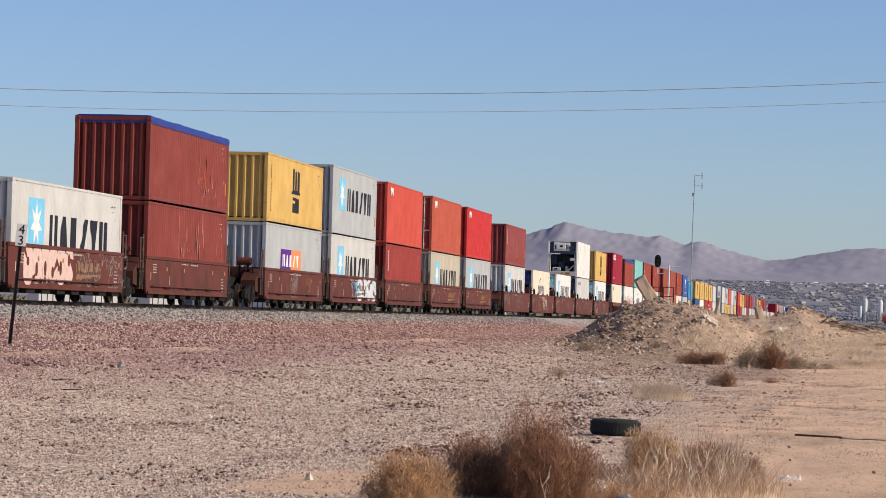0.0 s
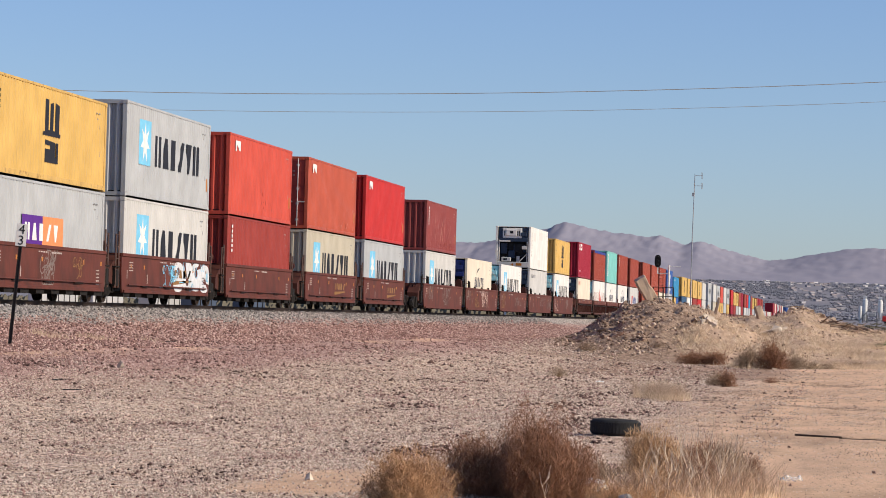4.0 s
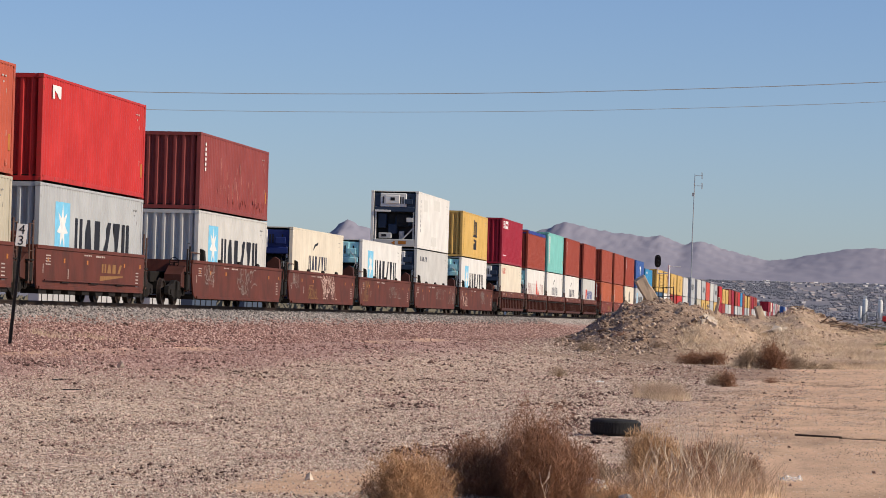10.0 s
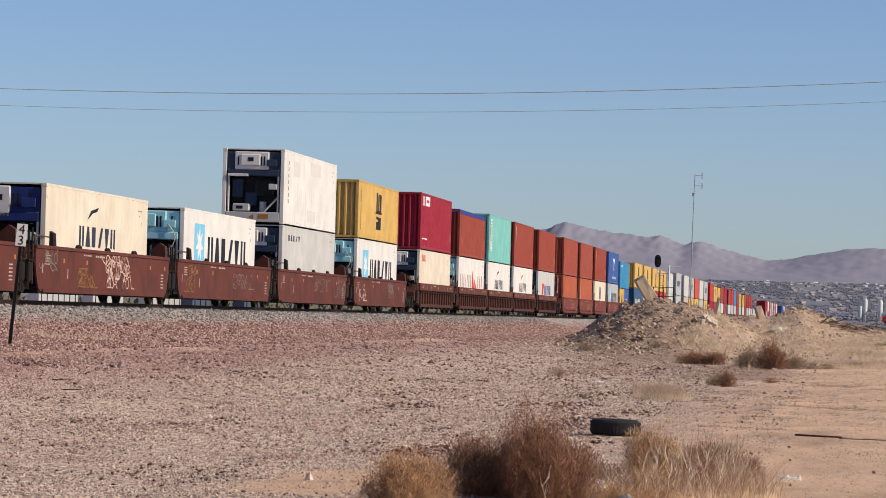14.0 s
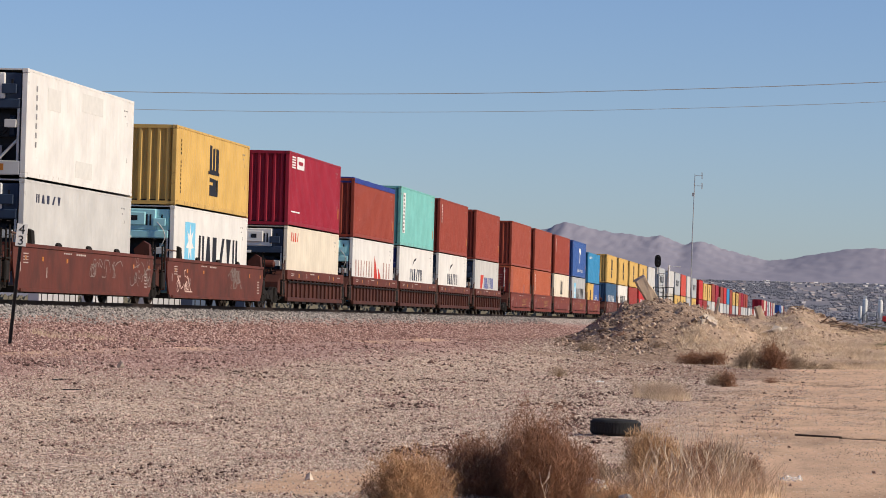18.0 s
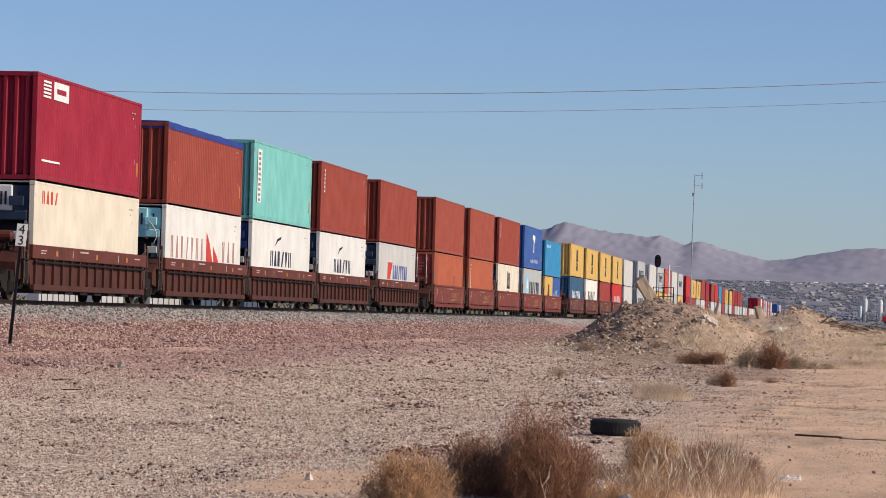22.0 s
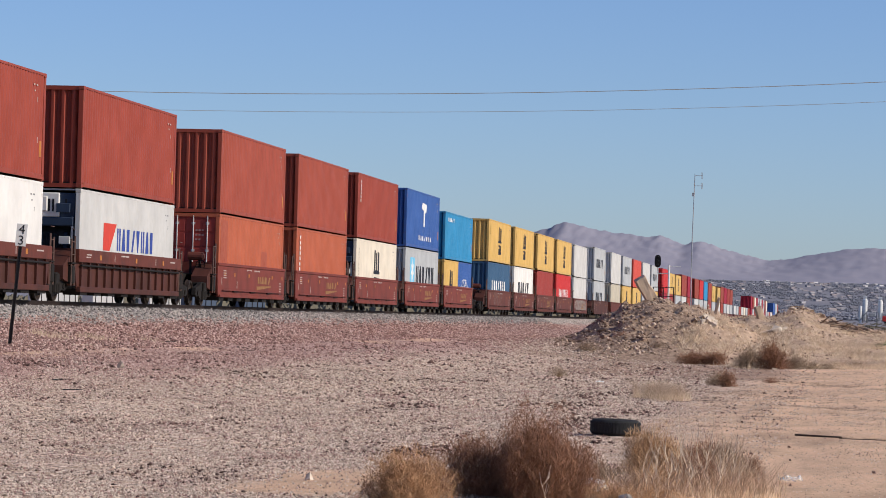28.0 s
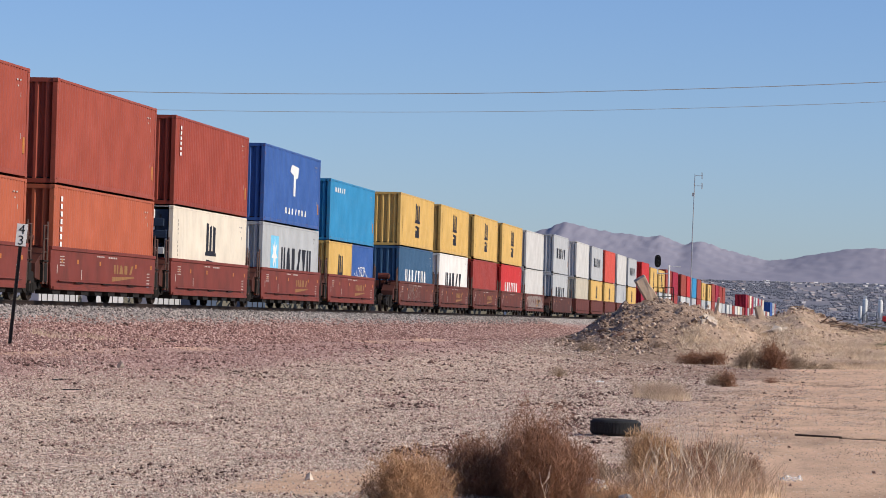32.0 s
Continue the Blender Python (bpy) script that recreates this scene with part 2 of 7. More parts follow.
def ground_material():
    m, nt, b = nodes_of("desert_ground")
    tc = nt.nodes.new("ShaderNodeTexCoord")
    sep = nt.nodes.new("ShaderNodeSeparateXYZ")
    nt.links.new(tc.outputs["Object"], sep.inputs[0])

    def across(a, c):
        """0 at x = a, 1 at x = c, with an uneven edge."""
        wob = nt.nodes.new("ShaderNodeMath")
        wob.operation = "MULTIPLY_ADD"
        nt.links.new(noise_node(nt, 0.6, 6, stretch=(1, 0.35, 1)), wob.inputs[0])
        wob.inputs[1].default_value = 3.0
        nt.links.new(sep.outputs[0], wob.inputs[2])
        r = nt.nodes.new("ShaderNodeMapRange")
        r.interpolation_type = "SMOOTHSTEP"
        nt.links.new(wob.outputs[0], r.inputs[0])
        r.inputs[1].default_value = a + 1.5
        r.inputs[2].default_value = c + 1.5
        return r.outputs[0]

    fine = noise_node(nt, 26, 8, rough=0.75)
    cell = nt.nodes.new("ShaderNodeTexVoronoi")
    cell.inputs["Scale"].default_value = 22.0
    nt.links.new(tc.outputs["Object"], cell.inputs["Vector"])
    grey_of = nt.nodes.new("ShaderNodeSeparateColor")
    nt.links.new(cell.outputs["Color"], grey_of.inputs[0])
    pebble = grey_of.outputs[0]
    mid = noise_node(nt, 2.2, 6)
    broad = noise_node(nt, 0.30, 4)
    sand = ramp(nt, fine, ((0.3, (0.46, 0.296, 0.190)), (0.5, (0.655, 0.44, 0.288)), (0.7, (0.85, 0.59, 0.40))))
    sand = mixed(nt, ramp(nt, broad, ((0.35, 0.0), (0.7, 0.35))), sand, (0.48, 0.31, 0.205))
    streaks = ramp(nt, noise_node(nt, 1.3, 7, stretch=(0.4, 1.5, 1), rough=0.65), ((0.56, 0.0), (0.68, 0.35)))
    sand = mixed(nt, streaks, sand, (0.36, 0.245, 0.17))
    gravel = ramp(nt, pebble, ((0.0, (0.085, 0.060, 0.050)), (0.35, (0.36, 0.268, 0.205)), (0.75, (0.60, 0.472, 0.372)), (1.0, (0.88, 0.75, 0.625))))
    red = ramp(nt, pebble, ((0.0, (0.08, 0.043, 0.040)), (0.5, (0.33, 0.192, 0.160)), (1.0, (0.62, 0.46, 0.40))))
    grey = ramp(nt, pebble, ((0.0, (0.06, 0.052, 0.047)), (0.5, (0.28, 0.245, 0.215)), (1.0, (0.60, 0.54, 0.48))))
    stony = mixed(nt, ramp(nt, mid, ((0.45, 0.0), (0.68, 0.45))), gravel, sand)
    stony = mixed(nt, ramp(nt, noise_node(nt, 0.5, 5, stretch=(1, 0.45, 1)), ((0.55, 0.0), (0.68, 0.6))), stony, red)
    c = mixed(nt, across(-19.4, -18.4), grey, red)
    c = mixed(nt, across(-13.6, -10.4), c, stony)
    c = mixed(nt, across(-3.7, -1.0), c, sand)
    # beyond the track's shoulder: plain sand again; far off: the plain, tinted for haze
    c = mixed(nt, across(-29.5, -28.0), sand, c)
    # the dug-over soil of the heaps is browner than the flat
    soil = ramp(nt, noise_node(nt, 5, 8, rough=0.7), ((0.34, (0.13, 0.087, 0.062)), (0.52, (0.34, 0.24, 0.172)), (0.70, (0.56, 0.415, 0.30))))

    def inside(sock, a0, a1, b0, b1):
        f1, f2 = nt.nodes.new("ShaderNodeMapRange"), nt.nodes.new("ShaderNodeMapRange")
        for f, lo, hi in ((f1, a0, a1), (f2, b1, b0)):
            f.interpolation_type = "SMOOTHSTEP"
            nt.links.new(sock, f.inputs[0])
            f.inputs[1].default_value, f.inputs[2].default_value = lo, hi
        k = nt.nodes.new("ShaderNodeMath")
        k.operation = "MULTIPLY"
        nt.links.new(f1.outputs[0], k.inputs[0])
        nt.links.new(f2.outputs[0], k.inputs[1])
        return k.outputs[0]
    # a sandy wheel track through the red stone, and a bare patch
    c = mixed(nt, ramp(nt, inside(sep.outputs[0], -15.9, -15.2, -14.9, -14.0), ((0.2, 0.0), (1.0, 0.62))), c, mixed(nt, ramp(nt, noise_node(nt, 0.16, 4, stretch=(1, 1, 1)), ((0.46, 0.0), (0.56, 1.0))), c, sand))
    patch = nt.nodes.new("ShaderNodeMath")
    patch.operation = "MULTIPLY"
    nt.links.new(inside(sep.outputs[0], -5.8, -5.0, -4.4, -3.6), patch.inputs[0])
    nt.links.new(inside(sep.outputs[1], 25.6, 26.8, 28.6, 31.4), patch.inputs[1])
    c = mixed(nt, patch.outputs[0], c, sand)
    dug = nt.nodes.new("ShaderNodeMath")
    dug.operation = "MULTIPLY"
    nt.links.new(inside(sep.outputs[0], -12.6, -11.0, 5.0, 9.0), dug.inputs[0])
    nt.links.new(inside(sep.outputs[1], 104, 114, 180, 200), dug.inputs[1])
    pale_soil = ramp(nt, noise_node(nt, 4, 8, rough=0.7), ((0.32, (0.30, 0.205, 0.14)), (0.55, (0.54, 0.39, 0.275)), (0.72, (0.74, 0.56, 0.41))))
    scraped = nt.nodes.new("ShaderNodeMath")
    scraped.operation = "MULTIPLY"
    nt.links.new(inside(sep.outputs[0], -9.5, -7.5, -2.6, -1.0), scraped.inputs[0])
    nt.links.new(inside(sep.outputs[1], 80, 90, 108, 116), scraped.inputs[1])
    c = mixed(nt, ramp(nt, scraped.outputs[0], ((0.1, 0.0), (1.0, 0.8))), c, ramp(nt, noise_node(nt, 2.0, 7, stretch=(0.6, 1.4, 1)), ((0.35, (0.16, 0.088, 0.062)), (0.65, (0.42, 0.275, 0.19)))))
    # damp and dusty stretches, and old wheel lines along the gravel road
    c = mixed(nt, 1.0, c, ramp(nt, noise_node(nt, 0.42, 5, stretch=(1, 0.5, 1), rough=0.6), ((0.30, 0.80), (0.50, 1.04), (0.72, 1.18))), "MULTIPLY")
    c = mixed(nt, 1.0, c, ramp(nt, noise_node(nt, 1.5, 6, stretch=(1.6, 0.30, 1), rough=0.65), ((0.32, 0.82), (0.50, 1.04), (0.70, 1.13))), "MULTIPLY")
    c = mixed(nt, dug.outputs[0], c, mixed(nt, across(-6.5, -4.0), soil, pale_soil))
    # distance haze put into the colour: the ground fades to bluish grey
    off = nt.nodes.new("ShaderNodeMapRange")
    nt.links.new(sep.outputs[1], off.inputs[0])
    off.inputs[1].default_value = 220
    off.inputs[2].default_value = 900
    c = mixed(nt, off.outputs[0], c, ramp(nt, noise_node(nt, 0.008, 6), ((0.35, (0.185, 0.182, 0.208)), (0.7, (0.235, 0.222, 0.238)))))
    nt.links.new(c, b.inputs["Base Color"])
    b.inputs["Roughness"].default_value = 0.95
    b.inputs["Specular IOR Level"].default_value = 0.15
    bumped(nt, b, fine, 0.7, 0.03)
    return m


M_GROUND = ground_material()


def spread(*stretches):
    """Grid lines: stretches of (from, to, step); a growth factor instead of a step above 1."""
    out = []
    for a, c, step in stretches:
        n = max(1, round((c - a) / step))
        out += [a + (c - a) * i / n for i in range(n)]
    out.append(stretches[-1][1])
    return out


def build_ground():
    xs = spread((-4500, -1200, 300), (-1200, -200, 60), (-200, -45, 10), (-45, -26, 1.0), (-26, -16, 0.35), (-16, 6, 0.2), (6, 20, 1.0), (20, 200, 12), (200, 1200, 60), (1200, 4500, 300))
    ys = spread((-400, -20, 40), (-20, 18, 3), (18, 60, 0.25), (60, 105, 0.6), (105, 125, 0.3), (125, 170, 0.3), (170, 260, 1.0), (260, 500, 6), (500, 1500, 25), (1500, 4950, 50))
    verts = [(x, y, ground_z(x, y)) for y in ys for x in xs]
    w = len(xs)
    faces = [(j * w + i, j * w + i + 1, (j + 1) * w + i + 1, (j + 1) * w + i) for j in range(len(ys) - 1) for i in range(w - 1)]
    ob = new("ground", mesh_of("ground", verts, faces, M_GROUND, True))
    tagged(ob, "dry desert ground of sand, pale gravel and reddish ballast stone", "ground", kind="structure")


build_ground()


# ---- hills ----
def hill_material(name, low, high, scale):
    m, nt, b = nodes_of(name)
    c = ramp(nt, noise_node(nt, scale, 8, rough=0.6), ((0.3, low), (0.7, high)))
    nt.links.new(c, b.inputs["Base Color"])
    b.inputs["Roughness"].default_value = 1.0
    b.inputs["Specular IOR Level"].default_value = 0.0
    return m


# crest of the far range: where along it (image of the bearing, in thousandths), and how high it stands over the eye, in thousandths of the distance
CREST = ((-330, 20), (-240, 27), (-200, 29), (-180, 26), (-170, 31.0), (-164, 35.0), (-157, 32), (-149, 29), (-146, 30), (-135, 28), (-120, 27), (-105, 30), (-98, 31.5), (-92, 34.0), (-88, 33.2),
         (-80, 31.2), (-72, 29.8), (-66, 29.0), (-60, 29.2), (-53, 26.8), (-47, 27.6), (-40, 25.0), (-33, 23.0), (-25, 21.2), (-19, 21.4), (-10, 23.0), (0, 24.6), (8, 25.0), (20, 24.6), (60, 23), (150, 20), (330, 16))


def crest(b):
    for (a, ha), (c, hc) in zip(CREST, CREST[1:]):
        if b <= c:
            s = max(0.0, (b - a) / (c - a))
            return ha + (hc - ha) * s + 0.0279 * b
    return CREST[-1][1]


def build_hills():
    # the purple-blue is distance haze painted into the base colour
    mat = hill_material("haze_tinted_hills", (0.262, 0.258, 0.312), (0.298, 0.284, 0.330), 0.03)
    cols, rows = 700, 30
    verts, faces = [], []
    for j in range(rows + 1):
        s = j / rows
        for i in range(cols + 1):
            b = -330 + 660 * i / cols
            y = 4520 + 330 * s
            x = b / 1000 * 4850
            h = crest(b) / 1000 * 4850
            base = rise(x, y) - 4
            up = s ** 1.15
            rough = noise.fractal((x * 0.055, y * 0.022, 4.0), 0.8, 2.1, 5)
            ridge = abs(noise.noise((x * 0.030 + 0.02 * y, y * 0.012, 7.0)))
            z = base + (h + 1.5 - base) * up + (1 - s) * s * 4 * (0.7 * rough - 2.5 * ridge - 3.0 * abs(noise.noise((x * 0.011 - 0.012 * y, y * 0.004, 2.0)))) + ((2.6 if x < -110 else 1.2) * noise.fractal((x * 0.09, y * 0.03, 8.0), 0.7, 2.2, 5) * s ** 2)
            verts.append((x, y, z))
    w = cols + 1
    for j in range(rows):
        for i in range(cols):
            faces.append((j * w + i, j * w + i + 1, (j + 1) * w + i + 1, (j + 1) * w + i))
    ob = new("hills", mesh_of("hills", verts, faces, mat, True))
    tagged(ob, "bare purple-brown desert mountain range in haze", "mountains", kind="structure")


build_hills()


# ---- track ----
def build_track():
    rails = new("railway_track")
    rails.location = (TRACK_X, 0, 0)
    tagged(rails, "railway track of steel rails on sleepers in ballast", "railway track", kind="structure")
    for side in (-1, 1):
        bm = bmesh.new()
        sx = side * 0.7525
        for x0, x1, z0, z1 in ((-0.07, 0.07, -0.17, -0.155), (-0.01, 0.01, -0.155, -0.035), (-0.036, 0.036, -0.035, 0.0)):
            box(bm, sx + x0, sx + x1, -60, 1400, RAIL_Z + z0, RAIL_Z + z1)
        part("rail", bm, M_RAIL, rails)
    m_tie = plain("weathered_concrete_sleeper", (0.27, 0.25, 0.23), 0.9, 0, 0.2)

    def tie():
        bm = bmesh.new()
        soft_box(bm, -1.3, 1.3, -0.12, 0.12, RAIL_Z - 0.34, RAIL_Z - 0.17, 0.02)
        return bm
    for i in range(80):
        ob = part("sleeper", shared(("sleeper",), tie), m_tie, rails)
        ob.location = (0, 55 + i * 0.62, 0)


build_track()
# ---- containers ----
W2 = 1.219
HC, STD = 2.896, 2.591
LONG, SHORT = 12.192, 6.058
MOVING = []                                      # thing, time at which its near end is abreast, x, z
WHEELSETS = []


def corrugated(length, height, pitch, depth, crest_share=0.26, margin=0.0):
    """A ribbed sheet in the y-z plane: y from 0 to length, ribs upright, crests at x = 0, valleys at -depth."""
    bm = bmesh.new()
    n = max(1, round(length / pitch))
    p = length / n
    line = []
    for i in range(n):
        y = i * p
        line += [(y, -depth), (y + p * (0.5 - crest_share) * 0.5, -depth), (y + p * 0.5 - p * crest_share * 0.5, 0.0), (y + p * 0.5 + p * crest_share * 0.5, 0.0),
                 (y + p - p * (0.5 - crest_share) * 0.5, -depth)]
    line.append((length, -depth))
    lo = [bm.verts.new((x, y, 0)) for y, x in line]
    hi = [bm.verts.new((x, y, height)) for y, x in line]
    for i in range(len(line) - 1):
        bm.faces.new((lo[i], lo[i + 1], hi[i + 1], hi[i]))
    return bm


def bars(rects, x0=0.0, x1=0.003):
    """Flat strips (y0, y1, z0, z1) or outlines of (y, z), joined: lettering that cannot be read, or a plain emblem."""
    bm = bmesh.new()
    for r in rects:
        if isinstance(r[0], tuple):
            prism(bm, list(r), x0, x1)
        else:
            box(bm, x0, x1, r[0], r[1], r[2], r[3])
    return bm


def polygon(pts, x0=0.0, x1=0.003):
    bm = bmesh.new()
    prism(bm, pts, x0, x1)
    return bm


def disc_pts(cy, cz, ry, rz, n=16, power=2.0):
    out = []
    for i in range(n):
        s = 2 * math.pi * i / n
        c, d = math.cos(s), math.sin(s)
        out.append((cy + ry * math.copysign(abs(c) ** (2 / power), c), cz + rz * math.copysign(abs(d) ** (2 / power), d)))
    return out


def glyphs(y0, y1, z0, z1, n, fill=0.66):
    """A row of n plain shapes: strokes, wedges and slanted bars."""
    out = []
    p = (y1 - y0) / n
    for i in range(n):
        a = y0 + i * p
        w = p * fill
        s = w * 0.36
        k = i % 5
        if k == 0:
            out += [(a, a + s, z0, z1), (a + w - s, a + w, z0, z1)]
        elif k == 1:
            out.append(((a, z0), (a + w, z0), (a + w * 0.70, z1), (a + w * 0.30, z1)))
        elif k == 2:
            out.append((a, a + w * 0.75, z0, z1))
        elif k == 3:
            out.append(((a, z0), (a + s * 1.3, z0), (a + w, z1), (a + w - s * 1.3, z1)))
        else:
            out.append(((a + w * 0.32, z0), (a + w * 0.62, z0), (a + w * 0.95, z1), (a, z1)))
    return out


def emblem(kind, h, parent, box_colour):
    """The paint on a container's long side."""
    X = W2 - 0.004
    light = box_colour in ("white", "cream", "beige", "grey", "pale_grey", "yellow")
    ink = M_FADED if light else M_STENCIL

    def put(name, bm, mat, label=""):
        ob = part(name, bm, mat, parent, label)
        ob.location.x = X
        return ob

    def strokes(rects, mat, label="", lift=0.0):
        """Each stroke of a row of lettering is a part."""
        for r in rects:
            put("letter_stroke", bars([r]), mat, label).location.x = X + lift

    tagged(put("marking", bars([(10.92, 11.06, h - 0.39, h - 0.35), (11.2, 11.36, h - 0.39, h - 0.35), (11.02, 11.14, h - 0.55, h - 0.51), (11.32, 11.36, h - 0.82, h - 0.70), (11.42, 11.46, 0.98, 1.14)]), ink), kind="stuff")
    if kind == "star":
        put("emblem", polygon([(1.65, 0.36 * h), (3.25, 0.36 * h), (3.25, 0.84 * h), (1.65, 0.84 * h)]), M_SKYMARK, "light blue square emblem")
        pts = []
        for i in range(14):
            s = 2 * math.pi * i / 14
            r = 1.0 if i % 2 == 0 else 0.42
            pts.append((2.45 + 0.62 * r * math.sin(s), 0.60 * h + 0.66 * r * math.cos(s)))
        ob = put("emblem_star", polygon(pts), M_MARK, "white star")
        ob.location.x = X + 0.004
        strokes(glyphs(3.85, 10.7, 0.37 * h, 0.705 * h, 6, 0.74), M_BLACK, "row of broad black strokes")
    elif kind == "two_lines":
        strokes(glyphs(2.2, 9.6, 0.58 * h, 0.84 * h, 6, 0.74) + glyphs(2.2, 9.6, 0.24 * h, 0.48 * h, 5, 0.74), M_BLACK)
    elif kind == "tall_mark":
        put("emblem", polygon([(5.1, 0.48 * h), (6.9, 0.48 * h), (6.9, 0.52 * h), (6.75, 0.52 * h), (6.75, 0.82 * h), (6.32, 0.84 * h), (6.32, 0.54 * h), (6.12, 0.54 * h), (6.12, 0.84 * h),
                               (5.78, 0.82 * h), (5.78, 0.54 * h), (5.62, 0.54 * h), (5.62, 0.86 * h), (5.25, 0.86 * h), (5.25, 0.52 * h), (5.1, 0.52 * h)]), M_BLACK, "tall black emblem")
        put("emblem_foot", polygon([(5.3, 0.20 * h), (6.7, 0.20 * h), (6.7, 0.42 * h), (6.5, 0.42 * h), (6.5, 0.26 * h), (6.38, 0.26 * h), (6.38, 0.42 * h), (5.3, 0.435 * h), (5.3, 0.385 * h),
                                    (5.85, 0.38 * h), (5.85, 0.34 * h), (5.3, 0.34 * h)]), M_BLACK)
        tagged(put("code_column", bars([(0.76, 0.80, h - 0.5 - i * 0.14, h - 0.42 - i * 0.14) for i in range(13) if i != 4]), M_BLACK), kind="stuff")
    elif kind == "swoosh":
        strokes(glyphs(3.7, 8.2, 0.44 * h, 0.64 * h, 6, 0.72), M_BLUEMARK, "row of dark blue strokes")
        put("emblem", polygon([(4.6, 0.70 * h), (5.0, 0.80 * h), (5.9, 0.84 * h), (5.75, 0.80 * h), (5.2, 0.775 * h)]), M_BLACK, "dark curved emblem")
    elif kind == "red_sail":
        strokes(glyphs(0.8, 6.2, 0.42 * h, 0.67 * h, 7, 0.4) + glyphs(9.0, 11.7, 0.42 * h, 0.67 * h, 3, 0.4), M_THINRED, "row of thin red-grey strokes")
        put("emblem", polygon([(6.3, 0.36 * h), (6.3, 0.76 * h), (6.8, 0.64 * h), (7.5, 0.36 * h)]), M_REDMARK, "red sail emblem")
        ob = put("emblem_flag", polygon([(7.6, 0.36 * h), (7.4, 0.60 * h), (8.1, 0.48 * h), (8.5, 0.36 * h)]), M_REDMARK)
    elif kind == "square_and_word":
        put("emblem", polygon([(2.8, 0.42 * h), (3.6, 0.42 * h), (4.4, 0.70 * h), (2.8, 0.70 * h)]), M_REDMARK, "red square emblem")
        strokes(glyphs(4.5, 9.5, 0.43 * h, 0.66 * h, 8, 0.7), M_WORDBLUE, "row of blue strokes")
    elif kind == "two_squares":
        put("emblem", polygon([(3.2, 0.38 * h), (5.3, 0.38 * h), (5.3, 0.68 * h), (3.2, 0.68 * h)]), M_VIOLET, "violet square")
        put("emblem_side", polygon([(5.3, 0.38 * h), (7.5, 0.38 * h), (7.5, 0.68 * h), (5.3, 0.68 * h)]), M_ORANGEMARK, "orange square")
        strokes(glyphs(3.5, 7.2, 0.45 * h, 0.61 * h, 5, 0.66), M_MARK, "", 0.004)
    elif kind == "white_mark":
        put("emblem", polygon([(1.0, 0.79 * h), (1.22, 0.79 * h), (1.22, 0.87 * h), (1.5, 0.84 * h), (1.68, 0.80 * h), (1.9, 0.80 * h), (1.9, 0.92 * h), (1.0, 0.92 * h)]), M_MARK, "small white emblem")
    elif kind == "white_stamp":
        put("emblem", polygon([(1.7, 0.78 * h), (3.3, 0.78 * h), (3.3, 0.95 * h), (1.7, 0.95 * h)]), M_MARK, "white stamp with a hollow")
        strokes([(0.6, 1.4, 0.78 * h + i * 0.1, 0.80 * h + i * 0.1) for i in range(5)] + [(0.6, 2.5, 0.18 * h, 0.20 * h)], M_MARK)
        ob = put("emblem_hollow", bars([(2.0, 3.0, 0.84 * h, 0.89 * h)]), coat(box_colour))
        ob.location.x = X + 0.004
    elif kind == "white_column":
        tagged(put("code_column", bars([(0.74, 0.94, h - 0.42 - i * 0.17, h - 0.31 - i * 0.17) for i in range(6)]), M_MARK, "column of white strokes"), kind="stuff")
    elif kind == "white_panel":
        put("code_panel", bars([(0.72, 1.5, 0.22 * h, 0.90 * h)]), M_MARK, "upright white panel")
        tagged(put("code_column", bars([(0.86, 1.3, h - 0.50 - i * 0.19, h - 0.40 - i * 0.19) for i in range(10)]), M_FADED), kind="stuff").location.x = X + 0.004
    elif kind == "long_column":
        tagged(put("code_column", bars([(0.74, 0.94, h - 0.44 - i * 0.21, h - 0.30 - i * 0.21) for i in range(11)]), M_MARK, "column of white strokes"), kind="stuff")
    elif kind == "big_t":
        put("emblem", polygon([(5.3, 0.72 * h), (5.6, 0.82 * h), (7.2, 0.80 * h), (7.0, 0.66 * h), (6.55, 0.64 * h), (6.5, 0.40 * h), (6.1, 0.40 * h), (6.1, 0.68 * h)]), M_MARK, "tall white emblem")
        strokes(glyphs(4.4, 9.4, 0.15 * h, 0.23 * h, 7, 0.5), M_MARK)
    elif kind == "white_word":
        strokes(glyphs(2.2, 10.0, 0.42 * h, 0.62 * h, 7, 0.6), M_MARK, "row of white strokes")
    elif kind == "patched":
        for r in ((2.1, 3.5, h - 0.95, h - 0.35), (5.9, 8.3, h - 0.75, h - 0.22), (5.3, 7.2, 0.25, 0.72)):
            put("repair_patch", bars([r]), M_PATCH, "slightly darker painted-over patch")
        tagged(put("code_column", bars([(0.9, 1.05, h - 0.55 - i * 0.25, h - 0.40 - i * 0.25) for i in range(7)]), M_FADED), kind="stuff")
    elif kind == "overpainted":
        for r in ((0.255, 1.43, 0.2, h - 0.2), (7.73, 8.89, 1.15, 1.75)):
            put("overpainted_patch", bars([r]), coat("deep_orange"), "darker orange painted-over patch")
    elif kind == "small_red":
        strokes(glyphs(0.8, 2.6, 0.80 * h, 0.92 * h, 4, 0.6), M_REDMARK, "small red strokes")
    elif kind == "small_ink":
        strokes(glyphs(1.2, 4.0, 0.80 * h, 0.88 * h, 5, 0.6), M_BLUEMARK if light else M_MARK)
    elif kind == "black_word":
        strokes(glyphs(2.6, 9.8, 0.40 * h, 0.66 * h, 5, 0.7), M_BLACK, "row of black strokes")
    if box_colour not in ("white", "cream", "pale_grey") and kind != "tall_mark":
        put("reflector", bars([(11.65, 11.85, 0.62, 1.05)]), M_AMBER, "yellow warning patch")


